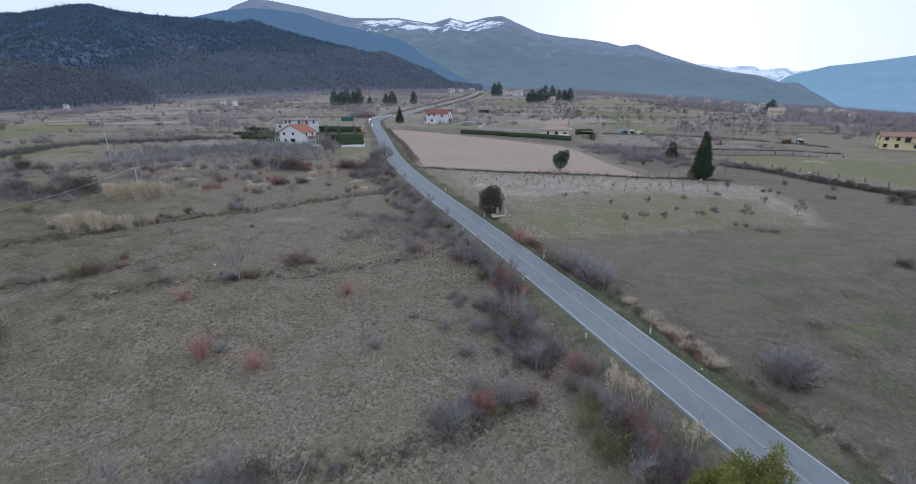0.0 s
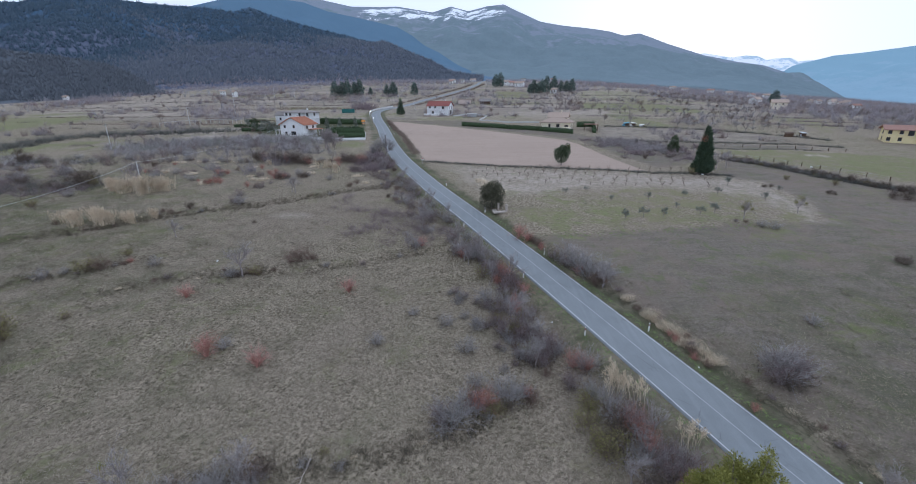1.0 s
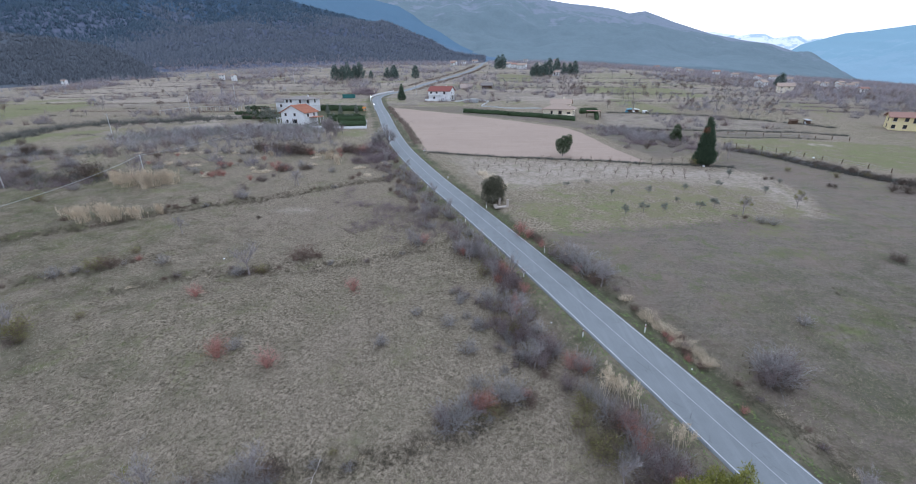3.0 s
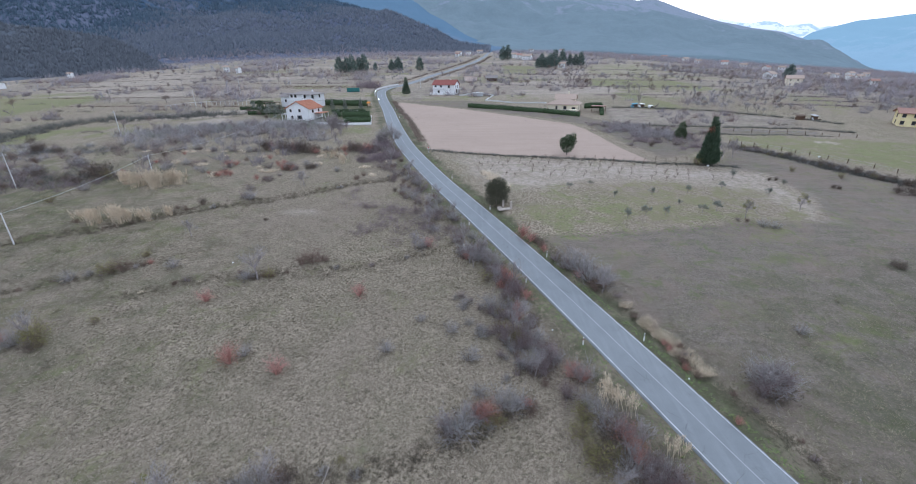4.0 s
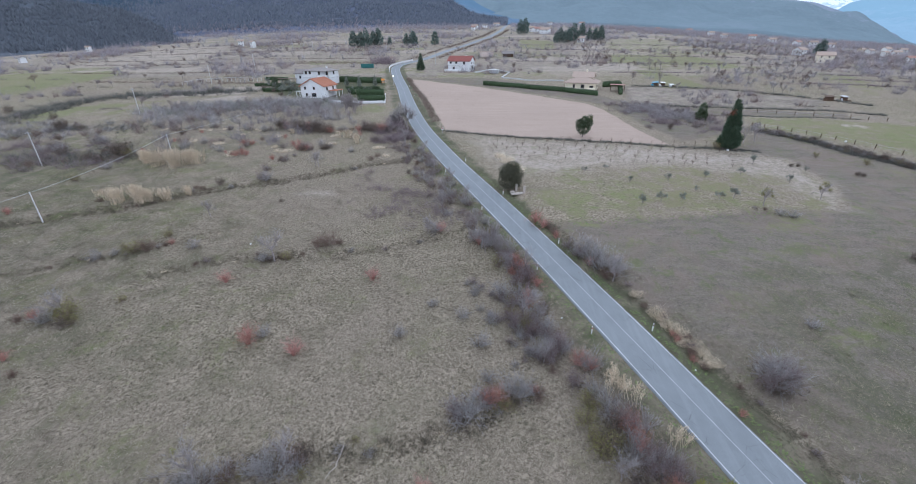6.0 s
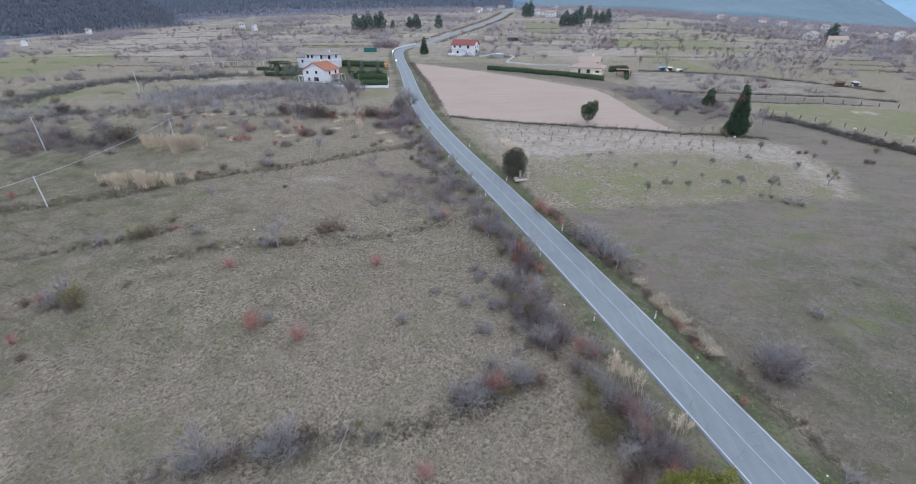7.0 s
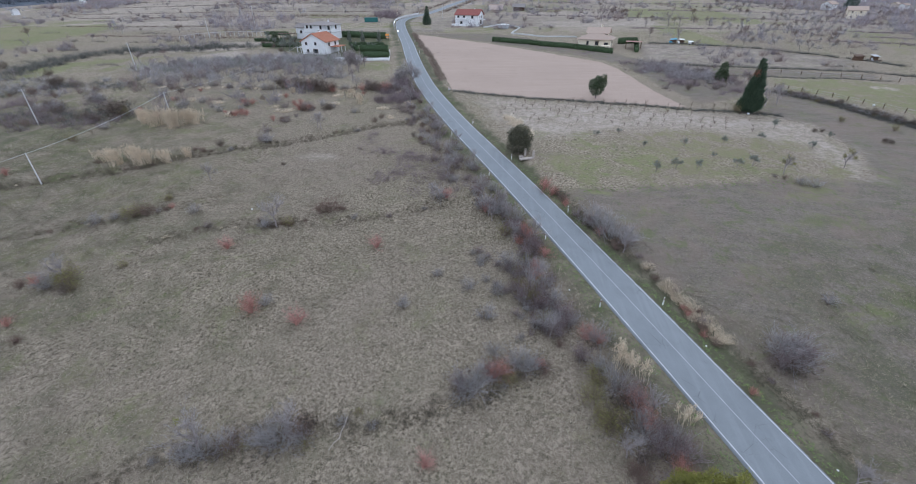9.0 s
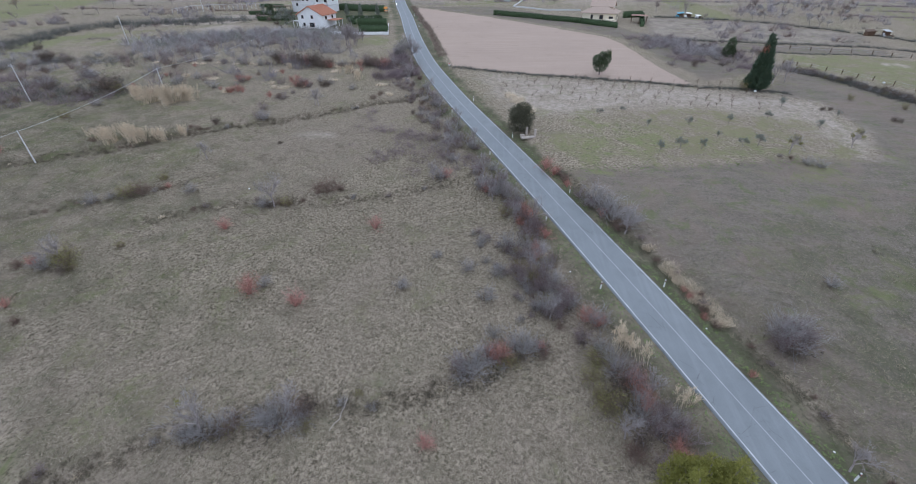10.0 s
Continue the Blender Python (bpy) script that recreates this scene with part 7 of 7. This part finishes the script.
for x, y, s in ((-36.0, 57.6, 0.15), (27.2, 21.6, 0.09), (22.2, 33.2, 0.08), (10.2, 41.2, 0.1), (7.9, 44.5, 0.1), (6.0, 47.0, 0.09), (-0.5, 63.5, 0.16), (59.4, 104.6, 0.3), (92.4, 113.0, 0.3)):
    bm = bmesh.new()
    bmesh.ops.create_icosphere(bm, subdivisions=2, radius=s)
    for v in bm.verts:
        v.co *= 1 + 0.35 * noise.noise(v.co * 6 + Vector((x, y, 0)))
        v.co.z *= 0.7
    me = bpy.data.meshes.new("litter")
    bm.to_mesh(me)
    bm.free()
    me.materials.append(PLASTIC_WHITE)
    tagged(put("litter", me, at=seat(x, y, 0, 1, -s * 0.5)), "crumpled white plastic litter on the ground", "litter")
tuft = mesh_from("leaf_tuft", *leaves(np.random.default_rng(2), np.random.default_rng(3).normal(0, 0.1, (60, 3)), 0.1), LEAF_PINE)
tagged(put("leaf_tuft", tuft, at=pose(-23.3, 20.6, 7.9)), "small tuft of bright yellow leaves on a bare tree", "leaves")


# garden shrubs round the white houses
for x, y, h in ((-79.5, 184, 1.5), (-83, 186.5, 1.7), (-86.5, 189.5, 1.4), (-79, 178, 1.2), (-60, 184, 1.0), (-57, 185.5, 1.2), (-53, 186, 1.1), (-49, 184.5, 1.0), (-89, 194, 1.5), (-81, 192, 1.3)):
    plant("olive", x, y, h, label="grey-green garden olive tree beside the white house")
for x, y, h in ((-84.5, 181, 0.7), (-91.5, 190, 0.8), (-95, 193, 0.9), (-62, 170, 0.5), (-80, 175, 0.5), (-99, 197, 0.9), (-88, 203, 0.9)):
    plant("dark_shrub", x, y, h)


# ---- scrub on field banks ----
def scrub_line(points, label, seed, size, per_m, spread, tone):
    r = np.random.default_rng(seed)
    C = []
    for (x0, y0), (x1, y1) in zip(points, points[1:]):
        n = int(math.hypot(x1 - x0, y1 - y0) * per_m)
        t = r.random(n)
        C.append(np.stack([x0 + (x1 - x0) * t + r.normal(0, spread, n), y0 + (y1 - y0) * t + r.normal(0, spread, n)], -1))
    C = np.concatenate(C)
    keep = np.abs(road_side(C[:, 0], C[:, 1])) > 4
    C = C[keep]
    C = np.concatenate([C, ground_z(C[:, 0], C[:, 1])[:, None]], 1)
    n = len(C)
    k = 12
    P = np.repeat(C, k, 0) + np.concatenate([r.normal(0, size * 0.35, (n * k, 2)), np.full((n * k, 1), -0.05)], 1)
    D = np.concatenate([r.normal(0, 0.55, (n * k, 2)), np.ones((n * k, 1))], 1) * (size * r.uniform(0.5, 1.2, (n * k, 1)))
    w = np.full(n * k, 0.02 + size * 0.018)
    return tagged(put("bank_scrub", mesh_from("bank_scrub", *cones(P, P + D, w), tone)), label, "scrub", kind="stuff")


def thicket(poly, label, n, size, mat, seed, k=22, wide=0.010):
    """Fuzzy bare growth that fills a patch of the plan."""
    r = np.random.default_rng(seed)
    px, py = [v[0] for v in poly], [v[1] for v in poly]
    x, y = r.uniform(min(px), max(px), n), r.uniform(min(py), max(py), n)
    ok = (inside(x, y, poly, 4.0) > 0.5 + r.normal(0, 0.2, n)) & (np.sin(x / 3.1 + 1.3 * np.sin(y / 4.3)) * np.sin(y / 3.7) + 0.5 * np.sin(x / 9.1 + y / 7.3) > 0.05) & (np.abs(road_side(x, y)) > 4.5)
    C = np.stack([x[ok], y[ok], ground_z(x[ok], y[ok])], -1)
    return brush("thicket", label, C, r, size, mat, k, wide, 0.62)


thicket([(44, 167), (47, 150), (47.5, 134), (52, 117), (70, 123), (73, 146), (62, 159), (50, 173)], "violet-grey thicket of bare scrub beside the ploughed field", 760, 2.0, BARK_VIOLET, 61)
thicket([(46, 163), (49, 140), (66, 138), (71, 147), (60, 157)], "grey thicket of bare scrub beside the ploughed field", 420, 2.2, BARK_GREY, 62)
thicket([(-34, 231), (0, 209), (26, 186), (42, 170), (46, 178), (30, 196), (4, 219), (-30, 238)], "low violet scrub on the bank above the ploughed field", 1800, 0.8, BARK_VIOLET, 63)
thicket([(-150, 84), (-88, 92), (-86, 106), (-120, 112), (-165, 108)], "dark violet thicket of bare scrub below the terraces", 620, 2.1, BARK_VIOLET, 64)
thicket([(-175, 108), (-120, 114), (-100, 122), (-100, 130), (-135, 132), (-180, 126)], "grey thicket of bare scrub below the terraces", 480, 1.9, BARK_GREY, 65)
thicket([(-118, 134), (-62, 130), (-40, 140), (-50, 152), (-64, 160), (-96, 152)], "fuzzy grey saplings in the plot before the houses", 820, 2.1, BARK_GREY, 66)
thicket([(-30, 116), (-19, 112), (-17.5, 128), (-24, 140), (-30, 134)], "violet brambles beside the bend of the road", 600, 2.2, BARK_VIOLET, 67)
thicket([(-18, 62), (-4, 62), (-3, 72), (-12, 92), (-22, 100), (-26, 90)], "thin violet brambles in the meadow beside the road", 700, 1.5, BARK_VIOLET, 68, 16, 0.008)
for x, y, h in ((50, 160, 1.0), (53, 155, 1.2), (57, 158, 0.9), (60, 150, 1.1), (64, 146, 1.0), (56, 146, 0.8), (66, 139, 0.9), (58, 133, 0.8), (62, 128, 1.0), (67, 131, 0.8), (54, 126, 0.7), (70, 137, 1.1), (68, 151, 0.9)):
    plant(("fuzzy_tree", "violet_shrub", "near_violet", "brown_shrub", "dark_shrub")[int(x * 7 + y) % 5], x, y, h * (0.55 if int(x * 7 + y) % 5 == 0 else 1.0))
for i, off in enumerate((-8.5, 8.0)):
    scrub_line([(float(road_x(v)) + off, v) for v in (312, 340, 372, 405, 440, 480, 525, 580, 640)], "brown scrub along the distant road", 90 + i, 1.3, 1.3, 1.2, BARK_BROWN)
scrub_line([(76.5, 124.5), (80.3, 119.5), (85.5, 109.5), (88.6, 100.9), (92.1, 95), (99, 84)], "dark tangled scrub along the field ditch", 14, 1.0, 9.0, 0.9, BARK_DARK)
scrub_line([(54, 166), (68, 160), (93, 156.4), (113, 154), (128, 146)], "dark scrub along a field bank", 1, 0.8, 4.0, 0.5, BARK_DARK)
scrub_line([(66, 147), (90, 143.5), (104, 142.5), (117, 140)], "dark weeds along a field bank", 13, 0.5, 4.0, 0.4, BARK_DARK)
scrub_line([(66, 206), (82, 203.5), (103.8, 195), (114, 186), (128, 172.5), (136, 162)], "dark scrub along a field bank", 2, 0.9, 4.0, 0.6, BARK_DARK)
scrub_line([(-10.4, 123), (-3.4, 119.6), (3, 117.2), (18.3, 114.2), (34, 111), (47.5, 108), (58.2, 105.6), (67, 104.2)], "dark weeds along the lower edge of the ploughed field", 3, 0.55, 7.0, 0.5, BARK_DARK)
scrub_line([(14, 64.6), (21, 65.6), (28, 66.6), (36, 67.8), (50, 69.6)], "weedy bank below the olive field", 4, 0.22, 3.0, 0.7, GRASS_GREEN)
scrub_line([(-14.6, 135), (-18.3, 153), (-24, 176), (-31, 201), (-38.6, 230)], "weeds between the road and the ploughed field", 5, 0.7, 4.5, 0.7, BARK_BROWN)
scrub_line([(-155.8, 131.9), (-159.2, 148.3), (-157.9, 166.0), (-151.8, 177.4), (-131.6, 183), (-100.2, 194)], "dense violet hedgerow between terraces", 6, 2.2, 3.4, 3.4, BARK_DARK)
scrub_line([(-140, 88), (-125, 94), (-111.7, 99.0), (-98, 101), (-85, 103)], "dark scrub below the terraces", 7, 1.6, 3.2, 4.6, BARK_DARK)
scrub_line([(-175, 112), (-150, 118), (-122, 124.7), (-101, 127)], "dark scrub below the terraces", 8, 1.3, 2.6, 3.4, BARK_DARK)
scrub_line([(-118, 147), (-96, 156), (-74.7, 164), (-50, 163)], "grey thicket before the houses", 9, 2.6, 4.2, 4.5, BARK_GREY)
scrub_line([(-112, 150), (-92, 157), (-72, 163), (-56, 160)], "grey-green saplings in the plot before the houses", 12, 2.3, 1.6, 4.0, LEAF_OLIVE)
scrub_line([(-130, 300), (-60, 296)], "scrub along a terrace", 10, 1.2, 1.4, 1.0, BARK_BROWN)
scrub_line([(-61, 287), (-65, 300), (-71, 294)], "tall grey scrub beside the bend", 11, 4.5, 2.4, 2.4, BARK_VIOLET)
for i, yv in enumerate((215, 250, 291, 318, 372, 428)):
    scrub_line([(-0.95 * yv, yv + 6), (-0.5 * yv, yv + 2 * math.sin(i)), (-128 if yv < 260 else -64, yv)], "brown scrub along an old field terrace", 20 + i, 0.75, 1.8, 0.7, BARK_BROWN)
for i, (xa, ya, xb, yb) in enumerate(((70, 250, 200, 236), (60, 290, 240, 270), (20, 330, 230, 305), (0, 300, 70, 292), (40, 370, 260, 345), (30, 410, 300, 385), (130, 215, 210, 190), (165, 225, 240, 200))):
    scrub_line([(xa, ya), ((xa + xb) / 2, (ya + yb) / 2 + 4), (xb, yb)], "violet scrub along an old field terrace", 50 + i, 0.9, 1.9, 0.9, BARK_VIOLET)
for i, (y0, k, xa, xb, h) in enumerate(LEDGES):
    xs = np.arange(xa + 2, xb - 1, 4.0)
    scrub_line([(float(v), float(y0 + k * v - 0.9 * math.sin(v * 0.21 + y0) - 0.5 * math.sin(v * 0.53) - 0.5)) for v in xs], "matted dark grass on an old terrace lip", 80 + i, 0.42, (7.0, 3.0, 6.0, 2.5)[i], 0.5, GRASS_LIP)
